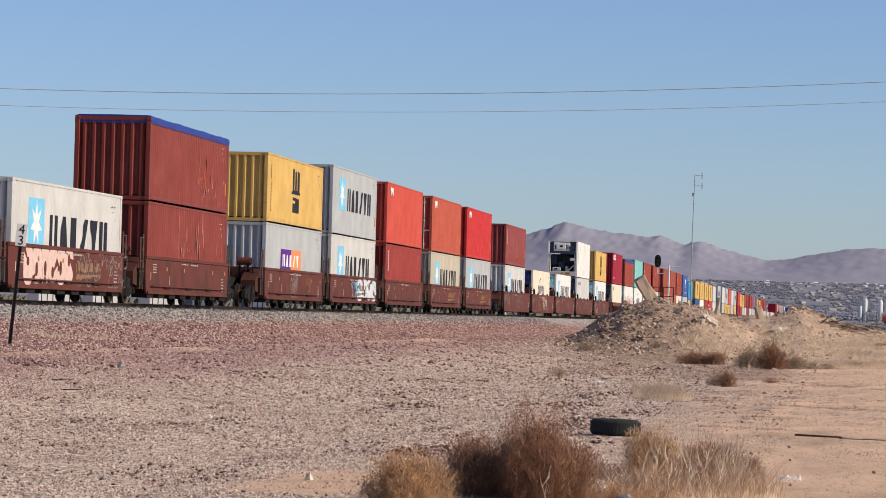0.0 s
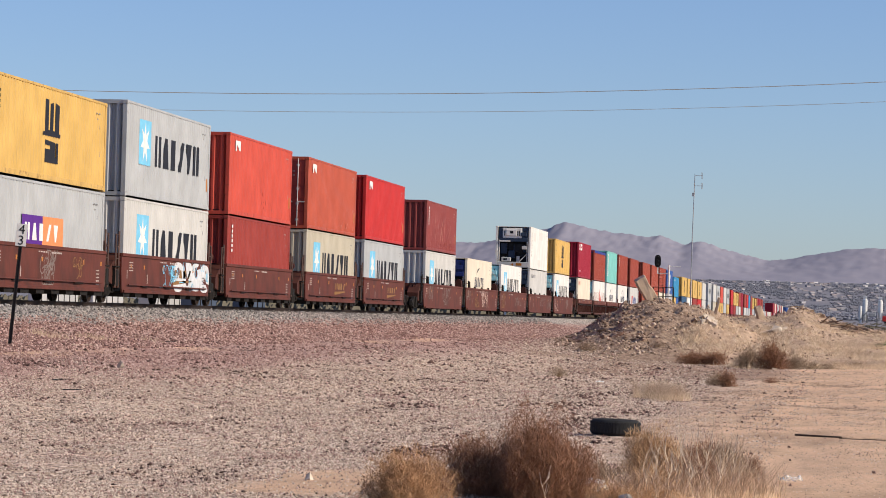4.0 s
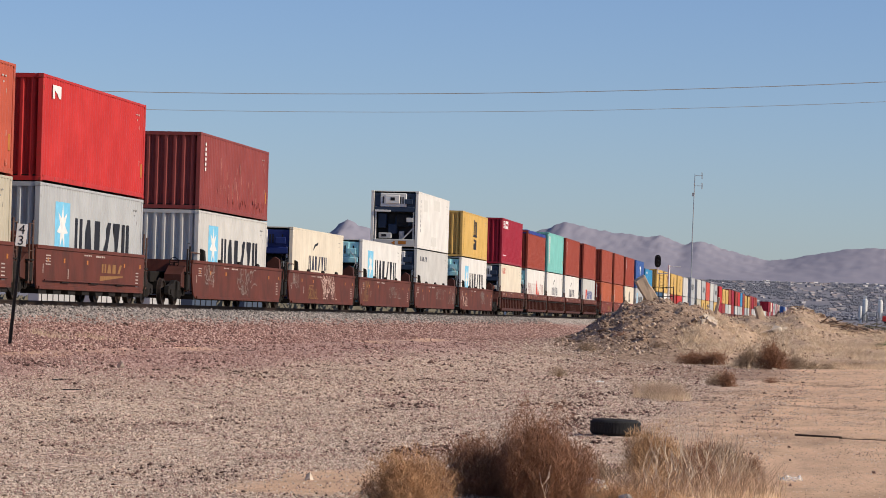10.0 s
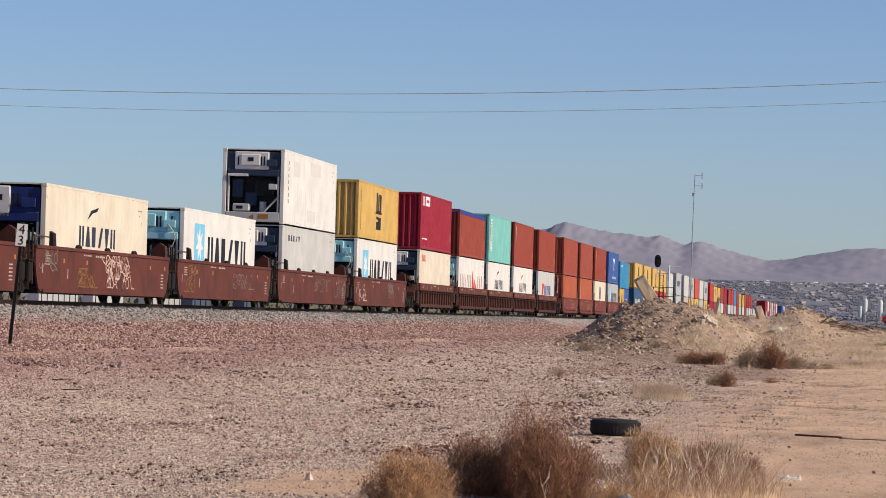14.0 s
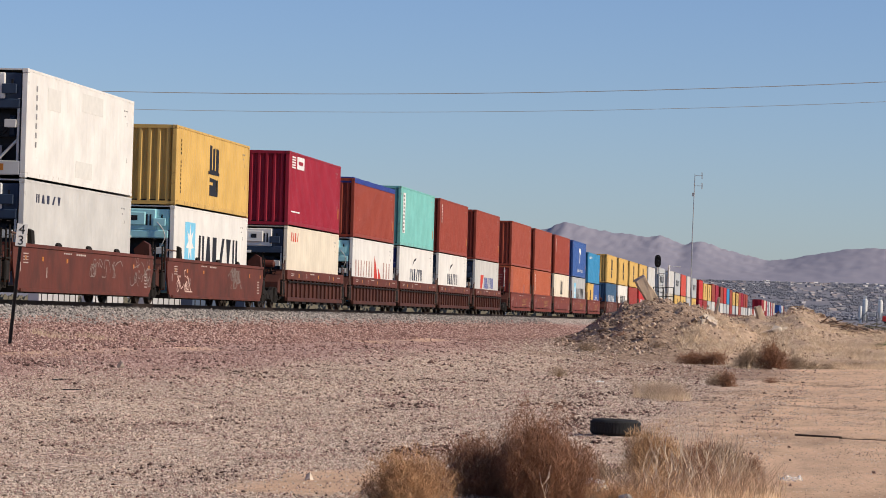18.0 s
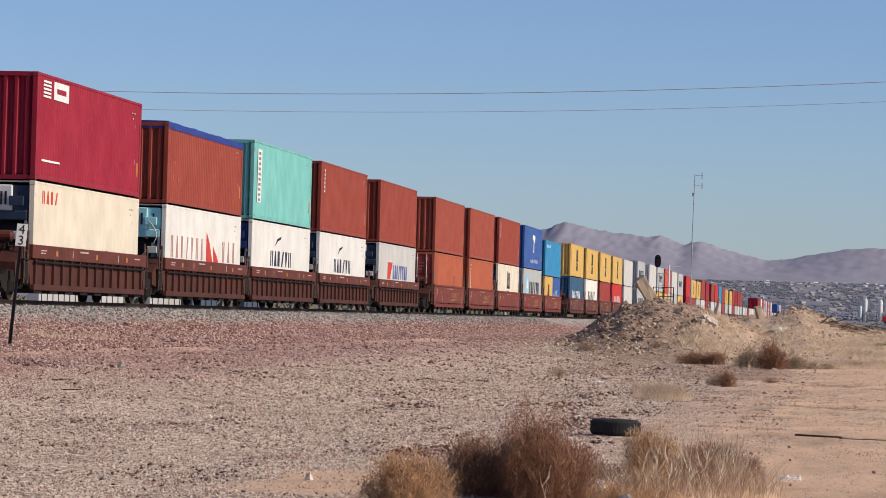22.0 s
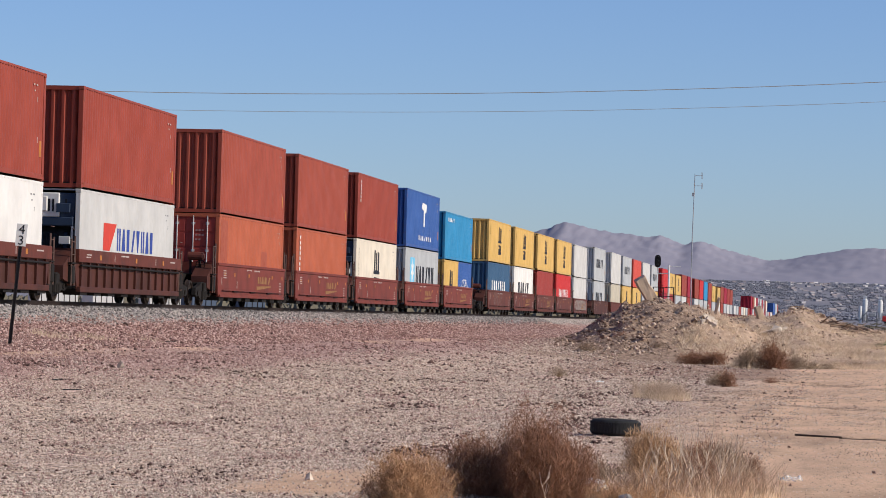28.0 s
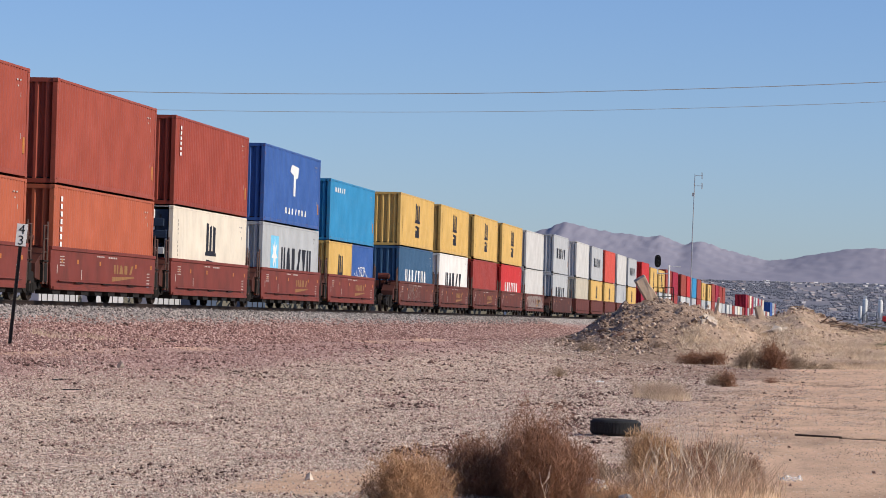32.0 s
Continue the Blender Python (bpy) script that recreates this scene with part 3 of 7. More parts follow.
def machinery(root, h, colour, style):
    """The cooling unit that fills a refrigerated container's near end."""
    body = coat(colour)
    fan_z = h - 1.05

    top = {"dark": "white", "blue": "white"}.get(style, colour)

    def make_frame():
        bm = bmesh.new()
        soft_box(bm, -1.04, 1.04, 0.06, 0.14, h - 0.82, h - 0.12, 0.02)
        return bm
    part("unit_frame", shared(("unit_frame", h, colour), make_frame), body, root)

    def make_panel():
        bm = bmesh.new()
        if style == "blue":
            soft_box(bm, -1.10, 0.20, 0.0, 0.08, h - 0.95, h - 0.10, 0.03)
            soft_box(bm, -0.95, -0.30, -0.05, 0.01, h - 0.80, h - 0.22, 0.03)
        else:
            soft_box(bm, -0.74, 0.60, 0.0, 0.08, h - 0.82, h - 0.12, 0.03)
            soft_box(bm, -0.50, 0.26, -0.05, 0.01, h - 0.66, h - 0.22, 0.03)
        return bm
    panel = part("evaporator_panel", shared(("evaporator_panel", h, top, style), make_panel), coat(top), root)
    for px in (-0.60, 0.30, 0.42, 0.80):
        part("vent_slot", shared(("vent_slot", h), lambda: slot(h)), M_DARK, panel).location.x = px
    part("panel_screen", shared(("panel_screen", h), lambda: small_screen(h)), M_BLACK, panel)

    def make_back():
        bm = bmesh.new()
        box(bm, -1.05, 1.05, 0.55, 0.60, 0.15, h - 0.8)
        box(bm, -1.05, -1.0, 0.05, 0.6, 0.15, h - 0.8)
        box(bm, 1.0, 1.05, 0.05, 0.6, 0.15, h - 0.8)
        return bm
    part("machine_recess", shared(("machine_recess", h), make_back), M_DARK, root, "dark recess of the cooling unit")

    def make_shroud():
        bm = bmesh.new()
        soft_box(bm, -1.02, 1.02, 0.0, 0.16, fan_z - 0.02, fan_z + 0.24, 0.03)
        soft_box(bm, -0.9, -0.45, 0.26, 0.5, fan_z - 0.85, fan_z - 0.10, 0.04)
        soft_box(bm, 0.0, 0.85, 0.30, 0.5, fan_z - 0.75, fan_z - 0.18, 0.06)
        soft_box(bm, -0.35, 0.1, 0.22, 0.5, fan_z - 1.15, fan_z - 0.62, 0.05)
        return bm
    part("condenser_housing", shared(("condenser_housing", h, colour), make_shroud), body, root)

    def make_fan():
        bm = bmesh.new()
        for r in (0.12, 0.2, 0.28):
            n = 18
            for i in range(n):
                a, c = 2 * math.pi * i / n, 2 * math.pi * (i + 1) / n
                rod(bm, (0.38 + r * math.cos(a), 0.26, fan_z - 0.45 + r * math.sin(a)), (0.38 + r * math.cos(c), 0.26, fan_z - 0.45 + r * math.sin(c)), 0.012, 3)
        box(bm, 0.08, 0.68, 0.27, 0.276, fan_z - 0.75, fan_z - 0.15)
        return bm
    part("fan_grille", shared(("fan_grille", h), make_fan), M_DARK, root, "black round fan grille")

    def make_control():
        bm = bmesh.new()
        soft_box(bm, -0.80, -0.15, 0.05, 0.4, 0.48, 0.76, 0.03)
        return bm
    ctrl = part("control_box", shared(("control_box", style), make_control), coat("pale_grey"), root)
    part("control_screen", shared(("control_screen",), screen), M_BLACK, ctrl)

    def make_pipe(k):
        bm = bmesh.new()
        a, c, r = (((0.98, 0.08, 1.02), (0.42, 0.08, 0.44), 0.04), ((0.98, 0.08, 0.4), (0.98, 0.08, h - 0.8), 0.05), ((-0.98, 0.08, 0.4), (-0.98, 0.08, h - 0.8), 0.05))[k]
        rod(bm, a, c, r, 6)
        return bm
    for k in range(3):
        part("compressor_pipe", shared(("compressor_pipe", h, k), lambda: make_pipe(k)), M_ALLOY, root, "pale metal pipe")

    def make_compressor():
        bm = bmesh.new()
        rod(bm, (0.35, 0.3, 0.36), (0.35, 0.3, 0.85), 0.13, 10)
        return bm
    part("compressor", shared(("compressor",), make_compressor), M_ALLOY, root)

    def make_hose():
        bm = bmesh.new()
        pts = [(0.55 + 0.38 * math.sin(i * 0.45), -0.02 - 0.05 * math.sin(i * 0.5), h - 0.45 - 0.16 * i) for i in range(9)]
        for a, c in zip(pts, pts[1:]):
            rod(bm, a, c, 0.018, 6)
        return bm
    if style == "plain":
        part("power_cable", shared(("unit_cable", h), make_hose), coat("pale_grey"), root, "looped power cable")
    for k, (bx, bz, bw, bh, mat) in enumerate(((0.72, h - 0.55, 0.20, 0.26, body), (0.78, fan_z - 0.42, 0.16, 0.22, coat("pale_grey")), (-0.6, fan_z + 0.02, 0.40, 0.10, coat("white")))):
        bm = bmesh.new()
        soft_box(bm, bx - bw, bx + bw, -0.05, 0.02, bz - bh / 2, bz + bh / 2, 0.012)
        part(("switch_box", "terminal_box", "name_label")[k], bm, mat, root)

    def make_sill():
        bm = bmesh.new()
        soft_box(bm, -1.06, 1.06, 0.0, 0.12, 0.06, 0.44, 0.02)
        return bm
    part("end_sill", shared(("end_sill", style), make_sill), coat("pale_grey" if style == "dark" else colour), root)
    if style == "dark":
        bm = bmesh.new()
        box(bm, 0.22, 0.62, -0.006, -0.002, 0.18, 0.36)
        part("warning_label", bm, M_AMBER, root, "amber warning label")
        bm = bmesh.new()
        bmesh.ops.create_cone(bm, cap_ends=True, segments=3, radius1=0.13, radius2=0.13, depth=0.004, matrix=Matrix.Translation((-0.02, -0.004, 0.25)) @ Matrix.Rotation(radians(90), 4, "X") @ Matrix.Rotation(radians(90), 4, "Z"))
        part("warning_triangle", bm, M_AMBER, root, "amber warning triangle")


def small_screen(h):
    bm = bmesh.new()
    box(bm, -0.22, 0.0, -0.056, -0.052, h - 0.50, h - 0.34)
    return bm


def slot(h):
    bm = bmesh.new()
    box(bm, -0.03, 0.03, -0.016, -0.011, h - 0.66, h - 0.30)
    return bm


def screen():
    bm = bmesh.new()
    box(bm, -0.66, -0.40, 0.044, 0.05, 0.56, 0.68)
    return bm


def container(kind, colour, h, s, z, mark="", label="", near_end="ribs", unit="", length=LONG, shift=0.0, fine=True):
    """kind: dry, open_top or reefer. s: when its near end comes abreast; z: its underside over the rail's foot."""
    root = new("shipping_container")
    tagged(root, label, "shipping container", "containers on the train")
    MOVING.append((root, s, shift, z))
    m = coat(colour)
    worn = worn_edge(colour)
    c = colour
    top = h - (0.20 if kind == "open_top" else 0.0)
    X = W2

    def posts():
        bm = bmesh.new()
        soft_box(bm, -0.075, 0.075, -0.08, 0.08, 0.118, top - 0.118, 0.012)
        return bm
    for sx in (-1, 1):
        for y in (0.083, length - 0.083):
            ob = part("corner_post", shared(("corner_post", top, c), posts), worn, root)
            ob.location = (sx * (X - 0.078), y, 0)
    if fine:
        def cast():
            bm = bmesh.new()
            soft_box(bm, -0.081, 0.081, -0.089, 0.089, 0, 0.118, 0.01)
            return bm
        for sx in (-1, 1):
            for y in (0.087, length - 0.087):
                for zz in (0.0, top - 0.116):
                    ob = part("corner_casting", shared(("corner_casting", c), cast), worn, root)
                    ob.location = (sx * (X - 0.079), y, zz)

    def rail_top():
        bm = bmesh.new()
        box(bm, -0.06, 0.0, 0.17, length - 0.17, top - 0.07, top - 0.005)
        return bm

    def rail_low():
        bm = bmesh.new()
        box(bm, -0.05, 0.0, 0.17, length - 0.17, 0.03, 0.165)
        for i in range(2):
            y = length / 2 - 1.0 + i * 2.0
            box(bm, 0.0, 0.004, y - 0.18, y + 0.18, 0.03, 0.13)
        return bm
    for sx in (-1, 1):
        for name, fn in (("top_rail", rail_top), ("bottom_rail", rail_low)):
            ob = part(name, shared((name, top, c, length), fn), worn, root)
            ob.location.x = sx * X
            if sx < 0:
                ob.rotation_euler = (0, 0, math.pi)
                ob.location.y = length
    if kind == "reefer":
        def wall():
            return corrugated(length - 0.3, top - 0.23, 0.46, 0.006, 0.47)
    else:
        def wall():
            return corrugated(length - 0.3, top - 0.23, 0.278 if fine else 0.6, 0.036)
    for sx in (-1, 1):
        ob = part("side_wall", shared(("side_wall", kind, top, c, length, fine), wall), m, root)
        ob.location = (sx * (X - 0.006), 0.15, 0.16)
        if sx < 0:
            ob.rotation_euler = (0, 0, math.pi)
            ob.location.y = length - 0.15
    # roof and floor
    def deck():
        bm = bmesh.new()
        box(bm, -X + 0.05, X - 0.05, 0.05, length - 0.05, 0, 0.04)
        return bm
    part("floor", shared(("container_floor", length), deck), M_STEEL, root).location.z = 0.12
    if kind == "open_top":
        def tarp():
            bm = bmesh.new()
            n = 30
            rows = []
            for i in range(n + 1):
                y = 0.03 + (length - 0.06) * i / n
                sag = 0.012 * math.sin(i * 1.9) + 0.012 * math.sin(i * 0.7)
                hem = top - 0.20 + 0.007 * math.sin(i * 2.6)
                sect = ((-X - 0.006, hem), (-X - 0.010, top - 0.1), (-X - 0.004, top + 0.01), (-X * 0.9, top + 0.05 + sag), (0, top + 0.06 + sag), (X * 0.9, top + 0.05 + sag),
                        (X + 0.004, top + 0.01), (X + 0.010 + 0.006 * math.sin(i * 1.3), top - 0.1), (X + 0.006, hem))
                rows.append([bm.verts.new((x, y, z)) for x, z in sect])
            for a, b2 in zip(rows, rows[1:]):
                for j in range(8):
                    bm.faces.new((a[j], a[j + 1], b2[j + 1], b2[j]))
            bm.faces.new(rows[0])
            bm.faces.new(rows[-1][::-1])
            return bm
        ob = part("tarpaulin", shared(("tarpaulin", top), tarp), M_TARP, root, "blue tarpaulin roof with a loose hem")
    else:
        part("roof", shared(("container_roof", length, c), deck), m, root).location.z = top - 0.045
    # ends
    def sill():
        bm = bmesh.new()
        box(bm, -X + 0.16, X - 0.16, 0.0, 0.06, 0.0, 0.12)
        return bm

    def ribs():
        return corrugated(2 * X - 0.30, top - 0.24, 0.305, 0.10, 0.24)

    def back(y, turn):
        for zz in (0.0, top - 0.12):
            ob = part("end_beam", shared(("end_beam", c), sill), m, root)
            ob.location = (0, y + (0.02 if not turn else -0.02), zz)
            ob.rotation_euler = (0, 0, math.pi if turn else 0)
        ob = part("end_wall", shared(("end_wall", top, c), ribs), m, root)
        # the ribs' crests face out along -y (near end) or +y
        ob.rotation_euler = (0, 0, radians(90 if turn else -90))
        ob.location = ((X - 0.15) if turn else -(X - 0.15), y + (-0.03 if turn else 0.03), 0.12)

    back(length, True)
    if near_end == "ribs":
        back(0.0, False)
    elif near_end == "unit":
        machinery(root, top, unit or "teal", {"navy": "dark", "ink_blue": "blue"}.get(unit, "plain"))
    else:
        def leaf():
            bm = bmesh.new()
            for k in range(5):
                z0 = 0.14 + k * (top - 0.28) / 5
                soft_box(bm, 0.01, 1.055, 0.03, 0.07, z0 + 0.03, z0 + (top - 0.28) / 5 - 0.03, 0.015)
            box(bm, 0.0, 1.07, 0.045, 0.08, 0.12, top - 0.12)
            return bm

        def lock():
            bm = bmesh.new()
            rod(bm, (0, 0.0, 0.08), (0, 0.0, top - 0.08), 0.022, 6)
            for zz in (0.35, 1.0, 1.6, top - 0.35):
                box(bm, -0.06, 0.06, 0.005, 0.03, zz - 0.04, zz + 0.04)
            box(bm, -0.02, 0.30, -0.03, -0.01, 1.05, 1.10)
            return bm
        for sx in (-1, 1):
            # orange boxes get dark red doors: the end's shade painted in
            door = part("door", shared(("container_door", top, c), leaf), coat("rust_red") if colour in ("orange", "vermilion") else m, root, "door in darker red, its shade put into the colour" if colour in ("orange", "vermilion") else "")
            door.location.x = 0 if sx > 0 else -1.07
            for dx in (0.28, 0.78):
                ob = part("locking_bar", shared(("locking_bar", top), lock), M_ALLOY, door)
                ob.location = (dx, 0.01, 0)
            if near_end == "doors" and sx > 0:
                part("door_marking", bars_end([(0.36 + 0.11 * (i % 3), 0.43 + 0.11 * (i % 3), top - 0.62 - i // 3 * 0.16, top - 0.56 - i // 3 * 0.16) for i in range(8)]), M_THINRED, door)
        for zz in (0.0, top - 0.12):
            ob = part("end_beam", shared(("end_beam", c), sill), m, root)
            ob.location.z = zz
    if length == SHORT:
        if colour == "yellow":
            side = polygon([(2.4, 0.44 * h), (3.7, 0.44 * h), (3.6, 0.78 * h), (3.35, 0.78 * h), (3.35, 0.50 * h), (3.15, 0.50 * h), (3.15, 0.78 * h), (2.95, 0.78 * h), (2.95, 0.50 * h), (2.75, 0.50 * h), (2.75, 0.80 * h), (2.5, 0.80 * h)])
            part("emblem", side, M_BLACK, root, "tall black emblem").location.x = W2 - 0.004
        else:
            tagged(part("lettering", scrawl(0.8, 5.4, 0.34 * h, 0.62 * h, 16, 12, 0.03), M_MARK, root, "white looping strokes"), kind="stuff").location.x = W2 - 0.004
    elif fine:
        emblem(mark, top, root, colour)
    elif mark in ("tall_mark", "black_word", "star", "white_word"):
        emblem(mark, top, root, colour)
    return root


def bars_end(rects):
    bm = bmesh.new()
    for x0, x1, z0, z1 in rects:
        box(bm, x0, x1, 0.022, 0.026, z0, z1)
    return bm


def scratches(y0, y1, z0, z1, n, seed, tall=0.5):
    """Uneven upright scratches and knocks."""
    rng = random.Random(seed)
    bm = bmesh.new()
    for i in range(n):
        y, z = rng.uniform(y0, y1), rng.uniform(z0, z1)
        w, h = rng.uniform(0.012, 0.05), rng.uniform(0.06, tall)
        lean = rng.uniform(-0.06, 0.06)
        bm.faces.new([bm.verts.new((0.0004 * (i % 7), a, b)) for a, b in ((y, z), (y + w, z + 0.1 * h), (y + w + lean, z + h), (y + lean, z + 0.85 * h))])
    return bm


# knocks on the containers, by when they come abreast and tier: where, how many, paint
WEAR = {
    (10.23, 1): ((7.2, 9.6, 0.7, 1.5, 26, 0.4, M_TAG, "faded orange sprayed strokes"), (6.0, 11.0, 0.1, 0.8, 20, 0.3, M_SCRATCH, "pale scratches")),
    (10.23, 0): ((4.0, 11.5, 1.0, 2.2, 22, 0.9, M_SCRATCH, "pale upright scratches"),),
    (15.55, 1): ((5.8, 8.2, 0.3, 1.2, 18, 0.22, M_SMUDGE, "dull smudges"),),
    (21.03, 1): ((3.0, 10.0, 0.5, 1.6, 34, 0.5, M_SCRATCH, "pale upright scratches"), (4.0, 11.6, 0.2, 0.5, 60, 0.3, M_SMUDGE, "rust marks along the lower edge")),
    (17.25, 1): ((8.0, 11.6, 0.2, 0.6, 12, 0.2, M_SCRATCH, "pale scratches"),),
    (32.50, 1): ((0.8, 1.6, 0.7, 1.6, 5, 0.2, M_SCRATCH, "pale scratches"),),
}


# ---- sprayed paint ----
def bubbles(y0, y1, z0, z1, n, seed):
    """A row of fat rounded shapes, each with a hollow."""
    rng = random.Random(seed)
    bm = bmesh.new()
    p = (y1 - y0) / n
    for i in range(n):
        cy, cz = y0 + (i + 0.5) * p, (z0 + z1) / 2 + rng.uniform(-0.04, 0.04)
        out = disc_pts(cy, cz, p * 0.56, (z1 - z0) / 2 * rng.uniform(0.88, 1.0), 24, 3.0)
        hole = disc_pts(cy + rng.uniform(-0.06, 0.06), cz + rng.uniform(-0.2, 0.2), p * 0.16, (z1 - z0) * rng.uniform(0.10, 0.2), 24, 2.2)
        x = 0.0015 * (i % 2)
        a = [bm.verts.new((x, y, z)) for y, z in out]
        b = [bm.verts.new((x, y, z)) for y, z in hole]
        gap = rng.randrange(24)
        for j in range(24):
            if j in (gap, (gap + 1) % 24):
                continue
            k = (j + 1) % 24
            bm.faces.new((a[j], a[k], b[k], b[j]))
    return bm


def scrawl(y0, y1, z0, z1, n, seed, w=0.018):
    """Loose looping sprayed lines."""
    rng = random.Random(seed)
    bm = bmesh.new()
    for i in range(n):
        y, z = rng.uniform(y0, y1), rng.uniform(z0 + 0.1, z1 - 0.1)
        a = rng.uniform(0, 6.28)
        turn = rng.uniform(-0.9, 0.9)
        last = None
        for k in range(rng.randint(6, 13)):
            q = Vector((0, math.cos(a), math.sin(a)))
            nrm = Vector((0, -q.z, q.y)) * w
            c = Vector((0.0004 * (i % 5), y, z))
            pair = (bm.verts.new(c + nrm), bm.verts.new(c - nrm))
            if last:
                bm.faces.new((last[0], last[1], pair[1], pair[0]))
            last = pair
            a += turn + rng.uniform(-0.35, 0.35)
            y += math.cos(a) * 0.11
            z = min(z1, max(z0, z + math.sin(a) * 0.11))
    return bm


# ---- well cars ----
def truck(root, y, fine, spin):
    def frame_side():
        bm = bmesh.new()
        prism(bm, [(-1.25, 0.36), (-1.05, 0.30), (-0.72, 0.32), (-0.45, 0.20), (0.45, 0.20), (0.72, 0.32), (1.05, 0.30), (1.25, 0.36), (1.2, 0.60), (0.6, 0.68), (0.3, 0.80),
                   (-0.3, 0.80), (-0.6, 0.68), (-1.2, 0.60)], -0.07, 0.07)
        return bm

    def spring():
        bm = bmesh.new()
        for i in range(-1, 2):
            rod(bm, (0, i * 0.2, 0.24), (0, i * 0.2, 0.5), 0.08, 8)
        return bm

    def bolster():
        bm = bmesh.new()
        soft_box(bm, -1.15, 1.15, -0.2, 0.2, 0.45, 0.78, 0.03)
        return bm

    def axle():
        bm = bmesh.new()
        rod(bm, (-1.1, 0, 0), (1.1, 0, 0), 0.085, 10)
        return bm

    def wheel():
        bm = bmesh.new()
        prof = ((-0.07, 0.10), (-0.07, 0.16), (-0.025, 0.20), (-0.02, 0.33), (-0.065, 0.36), (-0.065, 0.42), (0.045, 0.425), (0.05, 0.452), (0.07, 0.452), (0.07, 0.36), (0.03, 0.32), (0.03, 0.2), (0.07, 0.16), (0.07, 0.1))
        n = 20
        rings = []
        for px, pr in prof:
            rings.append([bm.verts.new((px, pr * math.cos(2 * math.pi * i / n), pr * math.sin(2 * math.pi * i / n))) for i in range(n)])
        for a, b in zip(rings, rings[1:] + rings[:1]):
            for i in range(n):
                j = (i + 1) % n
                bm.faces.new((a[i], a[j], b[j], b[i]))
        return bm
    for sx in (-1, 1):
        ob = part("truck_side_frame", shared(("truck_side_frame",), frame_side), M_STEEL, root)
        ob.location = (sx * 1.0, y, 0)
        if fine:
            ob2 = part("spring_pack", shared(("spring_pack",), spring), M_STEEL, ob)
            ob2.location = (sx * 0.08, 0, 0)
    part("truck_bolster", shared(("truck_bolster",), bolster), M_STEEL, root).location.y = y
    for dy in (-0.89, 0.89):
        ax = part("axle", shared(("axle",), axle), M_STEEL, root)
        ax.location = (0, y + dy, 0.42)
        for sx in (-1, 1):
            ob = part("wheel", shared(("wheel",), wheel), M_WHEEL, ax)
            ob.location.x = sx * 0.7525
            ob.rotation_euler = (0, 0, math.pi if sx > 0 else 0)
        if spin:
            WHEELSETS.append((ax, y + dy))


